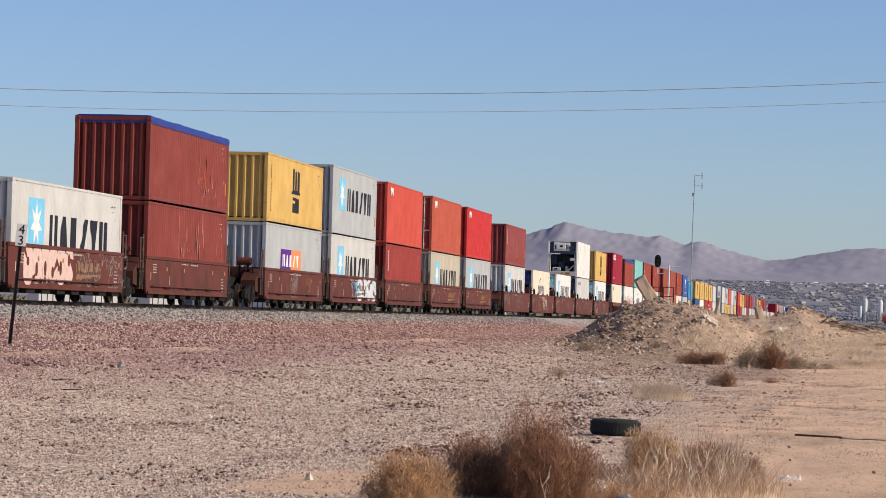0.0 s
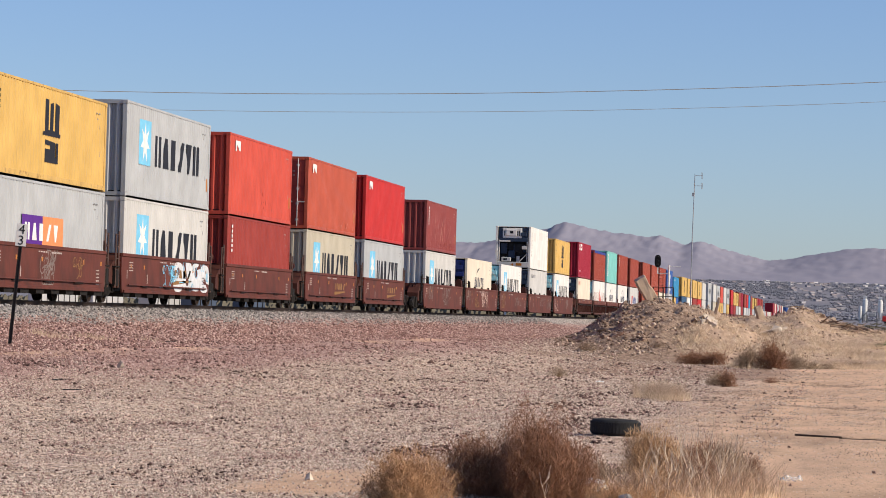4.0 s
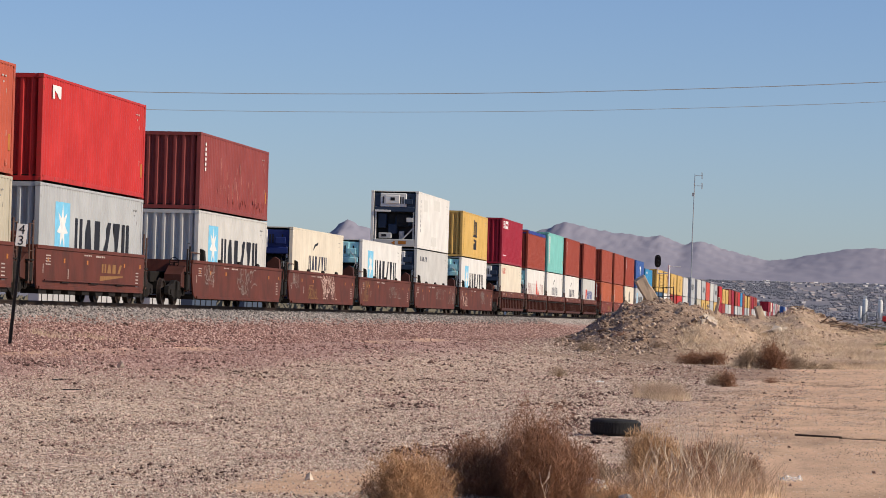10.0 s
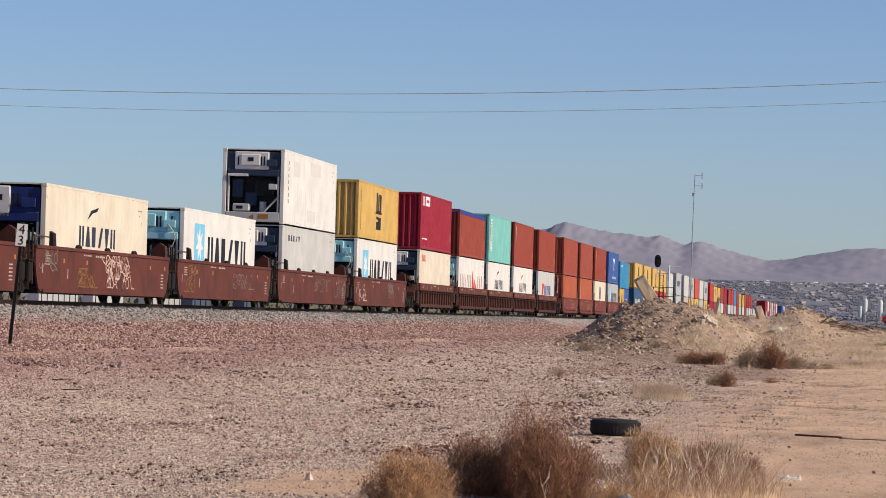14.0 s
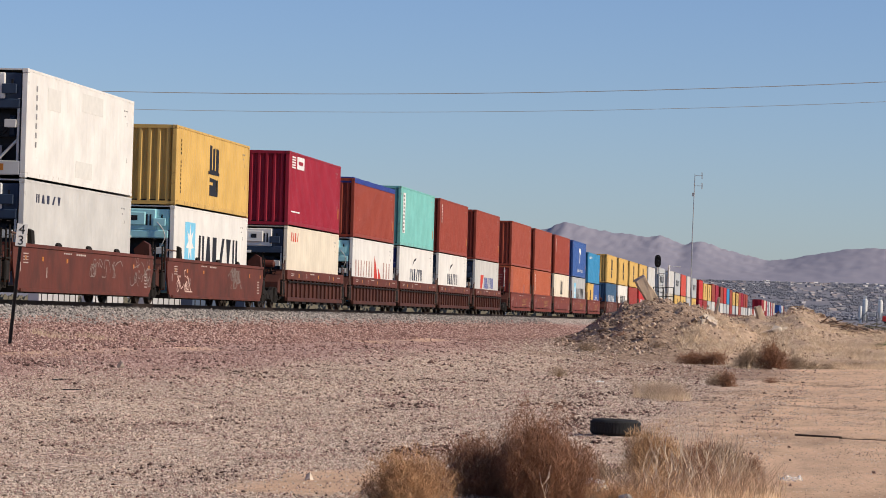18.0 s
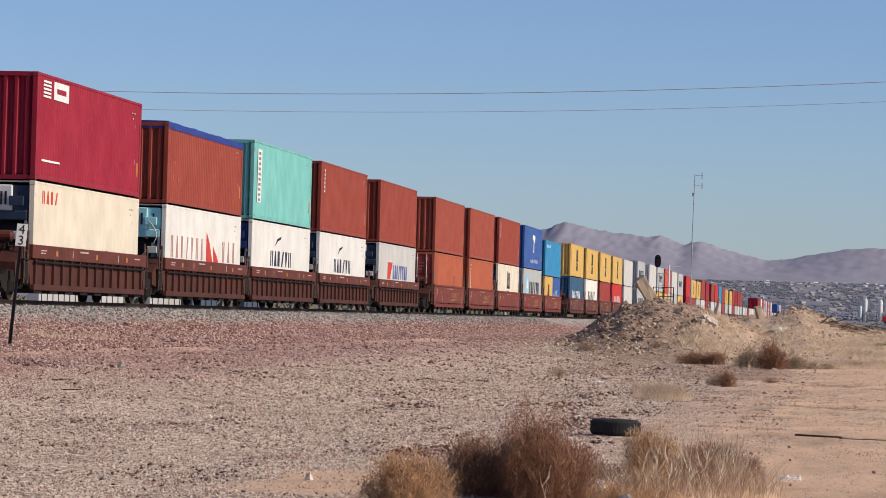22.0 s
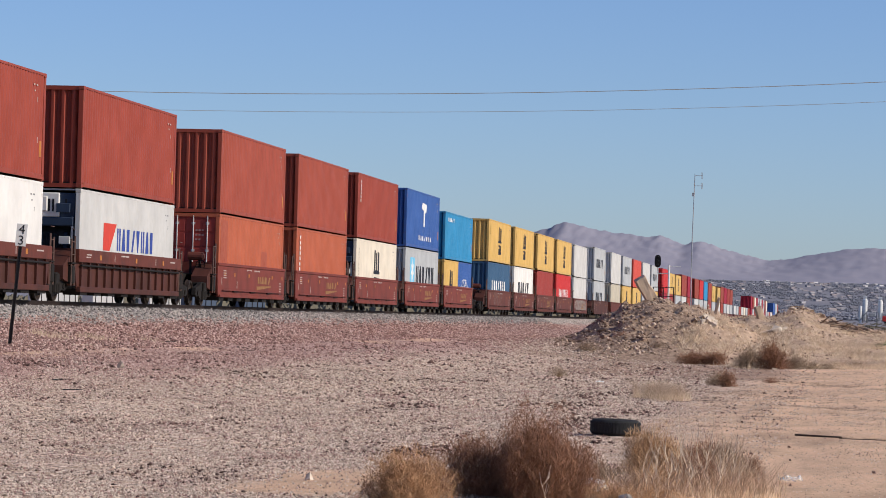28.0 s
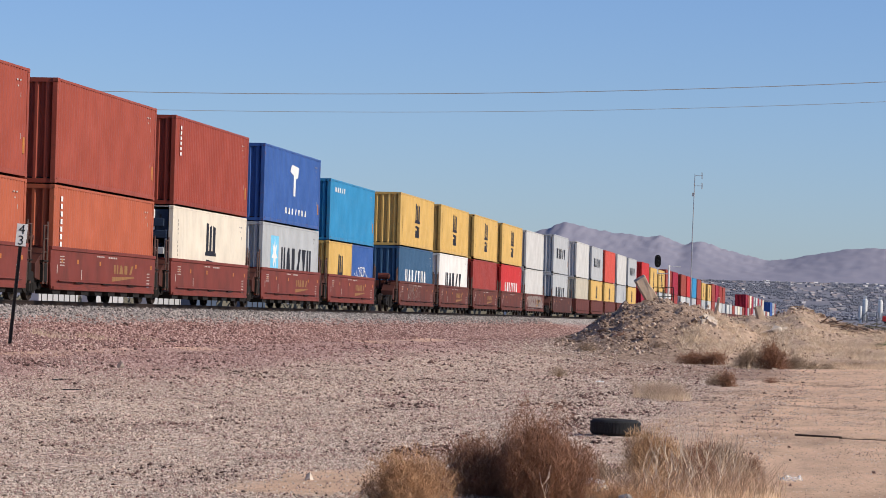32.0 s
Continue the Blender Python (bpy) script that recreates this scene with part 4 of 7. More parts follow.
def well_car(style, s, y0, y1, first, last, pitch_gap, fine=True, spin=False):
    """One platform of a well car. Its plates run from y0 to y1, measured from the container's near end."""
    mat = {"smooth": M_WELL, "maxi": M_WELL, "ribbed": M_WELL_DARK, "red": M_WELL_RED, "dark": M_WELL_DARK}[style]
    root = new("well_car")
    tagged(root, {"smooth": "brown steel well car with smooth grimy side plates", "maxi": "long brown steel well car with bulging side plates",
                  "ribbed": "dark brown steel well car with ribbed sides", "red": "red-brown steel well car with smooth side plates",
                  "dark": "dark brown steel well car"}[style], "rail car", "cars of the train")
    MOVING.append((root, s, 0.0, 0.0))
    X = 1.36 if style == "ribbed" else 1.32
    top, low = 1.49, {"maxi": 0.25, "ribbed": 0.29}.get(style, 0.34)
    for sx in (-1, 1):
        if style == "ribbed":
            bm = bmesh.new()
            prism(bm, [(y0 + 0.2, low), (y1 - 0.2, low), (y1, low + 0.5), (y1, 1.15), (y0, 1.15), (y0, low + 0.5)], -0.14, -0.10)
            sill = part("side_sill", bm, mat, root)
            bm = bmesh.new()
            soft_box(bm, -0.12, 0.0, y0, y1, 1.12, top, 0.015)
            part("top_chord", bm, M_WELL, sill)
            bm = bmesh.new()
            soft_box(bm, -0.12, 0.0, y0 + 0.2, y1 - 0.2, low - 0.02, low + 0.14, 0.015)
            part("bottom_chord", bm, mat, sill)
            n = 14

            def rib():
                b2 = bmesh.new()
                box(b2, -0.10, -0.03, -0.035, 0.035, 0.42, 1.12)
                return b2
            if sx > 0:
                for i in range(n):
                    part("rib", shared(("rib",), rib), mat, sill).location.y = y0 + 0.45 + (y1 - y0 - 0.9) * i / (n - 1)
        else:
            bm = bmesh.new()
            cut = 0.16 if style != "maxi" else 0.6
            prism(bm, [(y0 + cut, low), (y1 - cut, low), (y1 - cut * 0.55, low + 0.10), (y1 - cut * 0.2, low + 0.45), (y1, 1.0), (y1, top), (y0, top), (y0, 1.0), (y0 + cut * 0.2, low + 0.45), (y0 + cut * 0.55, low + 0.10)], -0.05, 0.0)
            sill = part("side_sill", bm, mat, root)
            bm = bmesh.new()
            soft_box(bm, -0.10, 0.035, y0 + 0.02, y1 - 0.02, top - 0.09, top + 0.01, 0.01)
            part("top_chord", bm, mat, sill)
            bm = bmesh.new()
            soft_box(bm, -0.08, 0.05, y0 + cut + 0.1, y1 - cut - 0.1, low - 0.03, low + 0.06, 0.01)
            if style in ("smooth", "red"):
                rod(bm, (0.06, y0 + 0.7, low + 0.22), (0.06, y1 - 0.7, low + 0.22), 0.025, 5)
            part("bottom_chord", bm, mat, sill)
        sill.location.x = sx * X
        if sx < 0:
            sill.rotation_euler = (0, 0, math.pi)
            sill.location.y = y0 + y1
    if fine:
        def beam():
            b2 = bmesh.new()
            prism(b2, [(-0.46, 0.36), (-0.40, 0.19), (0.40, 0.19), (0.46, 0.36)], 0.80, 1.30)
            return b2
        for i in range(8):
            part("floor_beam", shared(("floor_beam",), beam), M_STEEL, root).location.y = y0 + 0.8 + (y1 - y0 - 1.6) * i / 7
    else:
        bm = bmesh.new()
        box(bm, -1.26, 1.26, y0 + 0.3, y1 - 0.3, 0.20, 0.30)
        part("well_floor", bm, M_STEEL, root)
    # ends: bulkhead, centre sill, platform
    joint = pitch_gap / 2
    for sgn, y, end in ((-1, y0, first), (1, y1, last)):
        reach = 1.9 if end else joint
        bm = bmesh.new()
        soft_box(bm, -0.35, 0.35, min(y, y + sgn * reach), max(y, y + sgn * reach), 0.72, 1.08, 0.02)
        part("centre_sill", bm, M_STEEL, root)
        bm = bmesh.new()
        a, c = y + sgn * 0.02, y + sgn * 0.10
        box(bm, -1.26, 1.26, min(a, c), max(a, c), 0.45, 1.50)
        part("bulkhead", bm, mat, root)
        if fine:
            bm = bmesh.new()
            a, c = y + sgn * 0.12, y + sgn * min(0.62, reach * 0.8)
            box(bm, -1.30, 1.30, min(a, c), max(a, c), 1.06, 1.10)
            part("end_platform", bm, M_STEEL, root)
            for sx in (-1, 1):
                bm = bmesh.new()
                x = sx * 1.26
                a, c = y + sgn * 0.16, y + sgn * 0.52
                hi = {"ribbed": 1.85, "maxi": 1.95}.get(style, 2.15)
                rod(bm, (x, a, 0.45), (x, a, hi), 0.03, 5)
                rod(bm, (x, c, 0.45), (x, c, hi - 0.1), 0.03, 5)
                for k in range(5):
                    zz = 0.6 + 0.36 * k
                    rod(bm, (x, a, zz), (x, c, zz), 0.012, 5)
                part("ladder", bm, M_STEEL if style == "maxi" else M_LADDER, root)
            bm = bmesh.new()
            soft_box(bm, 0.5, 1.3, min(y + sgn * 0.2, y + sgn * 0.55), max(y + sgn * 0.2, y + sgn * 0.55), 0.5, 1.02, 0.04)
            rod(bm, (-0.9, y + sgn * 0.35, 0.85), (0.4, y + sgn * 0.35, 0.85), 0.17, 10)
            part("brake_gear", bm, M_STEEL, root)
            if sgn < 0 and (style in ("smooth", "red") or first and style == "ribbed"):
                bm = bmesh.new()
                rod(bm, (0.35, y - 0.36, 1.70), (0.85, y - 0.36, 1.70), 0.15, 12)
                rod(bm, (0.85, y - 0.36, 1.70), (0.92, y - 0.36, 1.70), 0.15, 12, 0.07)
                part("air_tank", bm, M_WELL, root)
                bm = bmesh.new()
                box(bm, 0.40, 0.46, y - 0.42, y - 0.30, 1.06, 1.56)
                box(bm, 0.46, 0.72, y - 0.40, y - 0.32, 1.06, 1.12)
                box(bm, 0.72, 0.78, y - 0.42, y - 0.30, 1.06, 1.56)
                bmesh.ops.remove_doubles(bm, verts=bm.verts, dist=0.0005)
                part("tank_bracket", bm, M_STEEL, root)
            bm = bmesh.new()
            e0, e1 = y + sgn * 0.12, y + sgn * (min(reach, 1.1) - 0.02)
            prism(bm, [(e0, 0.5), (e1, 0.62), (e1, 1.0), (e0, 1.45)], 0.62, 1.18)
            bmesh.ops.recalc_face_normals(bm, faces=bm.faces)
            part("end_bracket", bm, M_WELL_DARK, root)
            bm = bmesh.new()
            prism(bm, [(e0, 0.5), (e1, 0.62), (e1, 1.0), (e0, 1.45)], -1.18, -0.62)
            bmesh.ops.recalc_face_normals(bm, faces=bm.faces)
            part("end_bracket", bm, M_WELL_DARK, root)
        if end and fine:
            bm = bmesh.new()
            e = y + sgn * 1.9
            soft_box(bm, -0.13, 0.13, min(e, e + sgn * 0.75), max(e, e + sgn * 0.75), 0.74, 1.0, 0.03)
            part("coupler", bm, M_STEEL, root)
            bm = bmesh.new()
            n = 16
            for i in range(n):
                p, q = 2 * math.pi * i / n, 2 * math.pi * (i + 1) / n
                rod(bm, (0.8 + 0.16 * math.cos(p), y + sgn * 0.45, 1.4 + 0.16 * math.sin(p)), (0.8 + 0.16 * math.cos(q), y + sgn * 0.45, 1.4 + 0.16 * math.sin(q)), 0.014, 5)
            rod(bm, (0.8, y + sgn * 0.42, 1.08), (0.8, y + sgn * 0.42, 1.42), 0.03, 6)
            rod(bm, (0.64, y + sgn * 0.45, 1.4), (0.96, y + sgn * 0.45, 1.4), 0.012, 5)
            part("hand_brake_wheel", bm, M_STEEL, root)
    truck(root, y0 - (1.15 if first else joint), fine, spin)
    if last:
        truck(root, y1 + 1.15, fine, spin)
    if fine and style == "maxi":
        def lump():
            bm = bmesh.new()
            prism(bm, [(-0.40, 0.0), (-0.42, 0.14), (-0.22, 0.28), (0.12, 0.26), (0.38, 0.12), (0.40, 0.0)], -0.16, 0.04)
            return bm
        for y in (3.6, 7.0, 10.4):
            ob = part("guide_block", shared(("guide_block",), lump), M_STEEL, root)
            ob.location = (X - 0.06, y, top)
            ob.scale = (0.6, 0.6, 0.4)

        def corner_guide():
            """A thick plate across the car, its head leaning in over the well."""
            bm = bmesh.new()
            prism(bm, [(-0.40, 0.0), (-0.46, 0.20), (-0.16, 0.46), (0.02, 0.36), (0.05, 0.0)], -0.16, 0.16)
            bmesh.ops.rotate(bm, verts=bm.verts, cent=(0, 0, 0), matrix=Matrix.Rotation(radians(-90), 3, "Z"))
            return bm
        for y, mat2 in ((y0 + 1.9, M_STEEL), (y1 - 0.45, M_WELL_DARK)):
            ob = part("corner_guide", shared(("corner_guide", mat2.name), corner_guide), mat2, root)
            ob.location = (X - 0.03, y, top)
        for a, c in ((y0 + 0.2, y0 + 1.7), (y1 - 0.4, y1 + 0.5)):
            bm = bmesh.new()
            rod(bm, (X - 0.12, a, 1.76), (X - 0.12, c, 1.74), 0.028, 6)
            rod(bm, (X - 0.12, a + 0.1, 1.46), (X - 0.12, a + 0.1, 1.76), 0.022, 6)
            part("grab_rail", bm, M_LADDER, root)
    if fine and style != "ribbed":
        mk = bars([(y0 + 1.0, y0 + 1.5, 0.98 + 0.08 * i, 1.01 + 0.08 * i) for i in range(4)] + [(y0 + 0.7, y0 + 0.76, 0.75, 1.0), (y0 + 3.4, y0 + 3.47, 0.62, 0.9)] + [(y1 - 1.1, y1 - 0.75, 0.5 + 0.1 * i, 0.535 + 0.1 * i) for i in range(5)] +
                  [(y0 + 5.2 + 0.24 * i, y0 + 5.36 + 0.24 * i, 1.30, 1.34) for i in range(4)] + [(y0 + 6.6 + 0.22 * i, y0 + 6.76 + 0.22 * i, 1.29, 1.34) for i in range(5)])
        tagged(part("stencil", mk, M_STENCIL, root, "small white stencil strokes"), kind="stuff").location.x = X + 0.001
        for y in (y0 + 1.25, y0 + 3.0, y0 + 5.6, y1 - 2.6, y1 - 0.55):
            part("reflector", shared(("sill_reflector",), lambda: bars([(-0.08, 0.08, 1.06, 1.18)])), M_AMBER, root).location = (X + 0.001, y, 0)
        if style in ("smooth", "red") and round(s * 10) % 3 != 0:
            for r in glyphs(y0 + 7.3, y0 + 9.9, 0.86, 1.12, 4, 0.8) + [((y0 + 7.1, 0.76), (y0 + 9.9, 0.80), (y0 + 9.9, 0.76), (y0 + 7.1, 0.62))]:
                part("gold_stroke", bars([r]), M_GOLD, root, "faded gold stroke").location.x = X + 0.001
        if style in ("smooth", "red"):
            def tie():
                b2 = bmesh.new()
                prism(b2, [(-0.45, 0.0), (-0.45, 0.05), (-0.36, 0.05), (-0.34, 0.025), (0.45, 0.025), (0.45, 0.0)], 0.0, 0.07)
                return b2
            for y in (y0 + 3.0, y0 + 6.2, y0 + 9.4):
                part("step_bracket", shared(("step_bracket",), tie), M_STEEL, root).location = (X, y, low + 0.17)
    if fine and style == "ribbed":
        mk = bars([(y0 + 0.8, y0 + 1.4, 1.33, 1.36), (y0 + 0.8, y0 + 1.3, 1.26, 1.29), (y0 + 4.2, y0 + 4.26, 1.2, 1.40), (y0 + 5.0, y0 + 6.0, 1.37, 1.41), (y0 + 9.6, y0 + 9.66, 1.2, 1.40), (y1 - 1.6, y1 - 0.9, 1.32, 1.36)])
        tagged(part("stencil", mk, M_STENCIL, root, "small white stencil strokes"), kind="stuff").location.x = X + 0.001
        for y in (y0 + 2.5, y0 + 7.0, y1 - 2.6):
            part("reflector", shared(("band_reflector",), lambda: bars([(-0.10, 0.10, 1.22, 1.36)])), M_AMBER, root).location = (X + 0.001, y, 0)
        bm = bmesh.new()
        rod(bm, (X - 0.02, y0 + 0.3, 1.03), (X - 0.02, y1 - 0.3, 1.03), 0.032, 6)
        part("brake_pipe", bm, M_STEEL, root)
    return root


# ---- the train's make-up ----
# each car: style, plate's reach before and past the container's near end, platforms: (when abreast, lower, upper)
def D(colour, h, mark, label, near="ribs", **k):
    return dict(kind="dry", colour=colour, h=h, mark=mark, label=label, near_end=near, **k)


def R(colour, h, mark, label, unit):
    return dict(kind="reefer", colour=colour, h=h, mark=mark, label=label, near_end="unit", unit=unit)


BRICK = "brick-red corrugated steel shipping container"
YELLOW = "mustard-yellow shipping container with a tall black emblem"
TRAIN = [
    ("smooth", -0.6, 12.1, [
        (8.555, D("pale_grey", HC, "star", "white corrugated container with a light blue emblem"), None),
        (10.23, D("dark_brick", HC, "", BRICK), dict(kind="open_top", colour="dark_brick", h=STD + 0.2, mark="", label="brick-red open-top container under a blue tarpaulin", near_end="ribs"))]),
    ("smooth", -0.6, 12.1, [
        (12.32, D("grey", HC, "two_squares", "grey corrugated container with violet and orange squares"), D("yellow", STD, "tall_mark", YELLOW)),
        (13.89, D("pale_grey", HC, "star", "off-white corrugated container with a light blue emblem"), D("grey", HC, "star", "light grey corrugated container with a light blue emblem")),
        (15.55, D("rust_red", HC, "white_column", "dull red corrugated shipping container"), D("tomato", HC, "white_mark", "orange-red corrugated shipping container, scuffed")),
        (17.25, D("beige", HC, "star", "stained beige container with a light blue emblem"), D("vermilion", HC, "white_mark", "faded orange-red container with its doors facing", "doors")),
        (18.85, D("grey", HC, "star", "light grey container with a light blue emblem"), D("red", HC, "white_mark", "bright red corrugated shipping container"))]),
    ("maxi", -1.3, 14.9, [
        (21.03, D("pale_grey", HC, "star", "white corrugated container with a light blue emblem"), D("dull_maroon", STD, "white_column", "faded oxide-red corrugated shipping container")),
        (22.92, R("cream", HC, "swoosh", "cream refrigerated container with a blue cooling unit", "ink_blue"), None),
        (24.79, R("white", HC, "star", "white refrigerated container with a teal cooling unit", "teal"), None),
        (26.68, R("pale_grey", HC, "small_ink", "light grey refrigerated container", "navy"), R("white", HC, "patched", "white refrigerated container with a dark cooling unit", "navy")),
        (28.63, R("white", HC, "star", "white refrigerated container with a teal cooling unit", "teal"), D("yellow", STD, "tall_mark", YELLOW))]),
    ("ribbed", -0.5, 12.8, [
        (30.79, R("cream", HC, "small_red", "cream refrigerated container with a dark blue cooling unit", "navy"), D("maroon", HC, "white_stamp", "maroon corrugated container with a white stamp")),
        (32.50, R("white", HC, "red_sail", "white refrigerated container with red strokes and sail emblem", "teal"),
         dict(kind="open_top", colour="brick", h=STD + 0.2, mark="", label="brick-red open-top container under a blue tarpaulin", near_end="ribs")),
        (34.03, R("white", HC, "swoosh", "white refrigerated container with a blue cooling unit", "ink_blue"), D("green", HC, "white_panel", "pale green corrugated container with a white column")),
        (35.58, R("white", HC, "swoosh", "white refrigerated container with a dark cooling unit", "navy"), D("brick", HC, "white_column", BRICK)),
        (37.32, R("pale_grey", HC, "square_and_word", "pale grey refrigerated container with red and blue emblem", "navy"), D("brick", HC, "", BRICK))]),
    ("red", -0.6, 12.1, [
        (39.40, D("orange", HC, "overpainted", "dull orange container with its doors facing", "doors"), D("oxide", HC, "", BRICK)),
        (41.01, D("orange", HC, "long_column", "dull orange corrugated container with a white column"), D("oxide", HC, "", BRICK)),
        (42.61, R("cream", HC, "tall_mark", "cream refrigerated container with a tall black emblem", "navy"), D("brick", HC, "white_column", BRICK)),
        (44.25, D("grey", HC, "star", "light grey container with a light blue emblem"), D("blue", HC, "big_t", "blue corrugated container with a white emblem")),
        (45.83, ("yellow", "blue"), D("sky_blue", STD, "small_ink", "light blue corrugated shipping container"))]),
    ("smooth", -0.6, 12.1, [
        (48.02, D("dark_blue", HC, "white_word", "dark blue corrugated container with white strokes"), D("yellow", STD, "tall_mark", YELLOW)),
        (49.62, D("white", HC, "black_word", "white container with black strokes"), D("yellow", STD, "tall_mark", YELLOW)),
        (51.22, D("rust_red", HC, "", BRICK), D("yellow", STD, "tall_mark", YELLOW)),
        (52.80, D("red", HC, "white_word", "bright red container with white strokes"), D("yellow", STD, "tall_mark", YELLOW)),
        (54.38, D("pale_grey", HC, "small_ink", "pale grey corrugated shipping container"), D("pale_grey", STD, "small_ink", "pale grey corrugated shipping container"))]),
    ("dark", -0.8, 15.0, [
        (56.50, D("grey", HC, "black_word", "light grey container with black strokes"), D("grey", HC, "black_word", "light grey container with black strokes"))]),
]
# the far part of the train: colours of the lower and the upper box, platform by platform
FAR = "beige/white yellow/white yellow/tomato grey/white yellow/white | maroon/red rust_red/yellow white/yellow white/brick rust_red/maroon | white/brick white/red white/sky_blue rust_red/brick white/yellow | white/yellow brick/brick white/maroon white/rust_red white/brick" \
      " | white/ white/ brick/ white/ cream/ white/ brick/ | maroon/maroon white/brick brick/cream maroon/maroon white/white | white/white brick/maroon white/white maroon/brick white/cream | white/ brick/ white/ cream/ | blue/blue blue/blue white/white white/white brick/brick"


# sprayed paint on the cars, by when they come abreast: bubble rows and scrawls
SPRAY = {
    8.555: ((bubbles, 0.95, 6.1, 0.42, 1.55, 6, M_PINK, "fat pale pink sprayed shapes"), (scrawl, 6.6, 12.3, 0.5, 1.45, 46, M_SPRAY, "pale sprayed scrawl")),
    12.32: ((scrawl, 5.0, 6.4, 0.5, 1.5, 26, M_SPRAY, "pale sprayed scrawl"), (scrawl, 8.4, 9.2, 0.7, 1.3, 6, M_GOLD, "tan sprayed scrawl")),
    13.89: ((bubbles, 6.6, 12.0, 0.45, 1.5, 4, M_SPRAYWHITE, "fat white sprayed shapes"), (scrawl, 5.2, 6.8, 0.6, 1.3, 16, M_SKYMARK, "light blue sprayed scrawl"), (scrawl, 6.4, 12.0, 0.5, 1.5, 14, M_SKYMARK, "light blue sprayed outline")),
    21.03: ((scrawl, 0.2, 2.4, 0.8, 1.5, 16, M_SPRAY, "pale sprayed scrawl"), (scrawl, 6.5, 9.5, 0.5, 1.4, 22, M_SPRAY, "pale sprayed scrawl")),
    22.92: ((scrawl, 6.8, 9.6, 0.5, 1.5, 40, M_PINK, "pale sprayed scrawl"), (scrawl, 3.4, 5.0, 0.4, 1.0, 18, M_GOLD, "tan sprayed scrawl"), (scrawl, -0.6, 1.0, 0.8, 1.5, 10, M_SPRAY, "pale sprayed scrawl")),
    24.79: ((scrawl, 0.2, 1.6, 0.5, 1.5, 16, M_GOLD, "tan sprayed scrawl"), (scrawl, 8.0, 11.0, 0.7, 1.2, 14, M_SPRAY, "pale sprayed scrawl")),
    26.68: ((scrawl, 7.0, 10.0, 0.8, 1.3, 14, M_SPRAY, "pale sprayed scrawl"), (scrawl, 12.5, 14.8, 0.6, 1.5, 16, M_SPRAY, "pale sprayed scrawl")),
    28.63: ((scrawl, 0.2, 1.8, 0.5, 1.2, 12, M_PINK, "pale sprayed scrawl"), (scrawl, 9.0, 10.6, 0.7, 1.4, 26, M_SPRAY, "pale sprayed scrawl")),
    30.79: ((scrawl, 7.0, 9.5, 1.28, 1.56, 16, M_PINK, "pale sprayed scrawl"),),
    48.02: ((scrawl, 2.0, 7.0, 0.6, 1.4, 26, M_SPRAY, "pale sprayed scrawl"),),
    54.38: ((bubbles, 1.0, 11.0, 0.5, 1.5, 7, M_SPRAY, "fat pale sprayed shapes"),),
}


def knocked(box_root, rows):
    for k, (a0, a1, b0, b1, num, tall, mat, lab) in enumerate(rows):
        tagged(part("scuff", scratches(a0, a1, b0, b1, num, 7 + k, tall), mat, box_root, lab), kind="stuff").location.x = W2 - 0.001 + 0.004 * k


def build_train():
    for style, y0, y1, platforms in TRAIN:
        n = len(platforms)
        for i, (s, lower, upper) in enumerate(platforms):
            gap = 1.8
            if i:
                gap = max(0.5, (s - platforms[i - 1][0]) * SPEED - (y1 - y0))
            car = well_car(style, s, y0, y1, i == 0, i == n - 1, gap, True, s < 47)
            for k, (fn, a0, a1, b0, b1, num, mat, lab) in enumerate(SPRAY.get(s, ())):
                part("sprayed_paint", fn(a0, a1, max(0.42, b0 - 0.06), b1 - 0.06, num, int(s * 100) + k), mat, car, lab).location.x = 1.3225 + 0.003 * k
            fine = s < 50
            if isinstance(lower, tuple):
                container("dry", lower[0], STD, s, 0.31, "", "yellow half-length shipping container", length=SHORT)
                container("dry", lower[1], STD, s, 0.31, "", "blue half-length container with white strokes", length=SHORT, shift=SHORT + 0.05)
                h = STD
            else:
                worn_low = container(s=s, z=0.31, fine=fine, **lower)
                h = lower["h"]
                knocked(worn_low, WEAR.get((s, 0), ()))
            if upper:
                knocked(container(s=s, z=0.31 + h + 0.035, fine=fine, **upper), WEAR.get((s, 1), ()))
    s = 58.60
    for group in FAR.split("|"):
        names = group.split()
        for i, pair in enumerate(names):
            low, up = pair.replace("white", "grey" if i % 3 else "pale_grey").split("/")
            well_car("smooth", s, -0.6, 12.1, i == 0, i == len(names) - 1, 2.4, False)
            container("dry", low, HC, s, 0.31, "tall_mark" if low == "yellow" else "", low.replace("_", " ") + " corrugated shipping container", fine=False)
            if up:
                container("dry", up, STD if up == "yellow" else HC, s, 0.31 + HC + 0.035, {"yellow": "tall_mark", "white": "black_word", "grey": "black_word"}.get(up, ""),
                          up.replace("_", " ") + " corrugated shipping container", fine=False)
            s += 1.60
        s += 0.60


build_train()
# ---- plants ----
def twig_material(name, low, high):
    m, nt, b = nodes_of(name)
    geo = nt.nodes.new("ShaderNodeNewGeometry")
    c = ramp(nt, geo.outputs["Random Per Island"], ((0.0, low), (1.0, high)))
    nt.links.new(c, b.inputs["Base Color"])
    b.inputs["Roughness"].default_value = 0.85
    b.inputs["Specular IOR Level"].default_value = 0.15
    return m


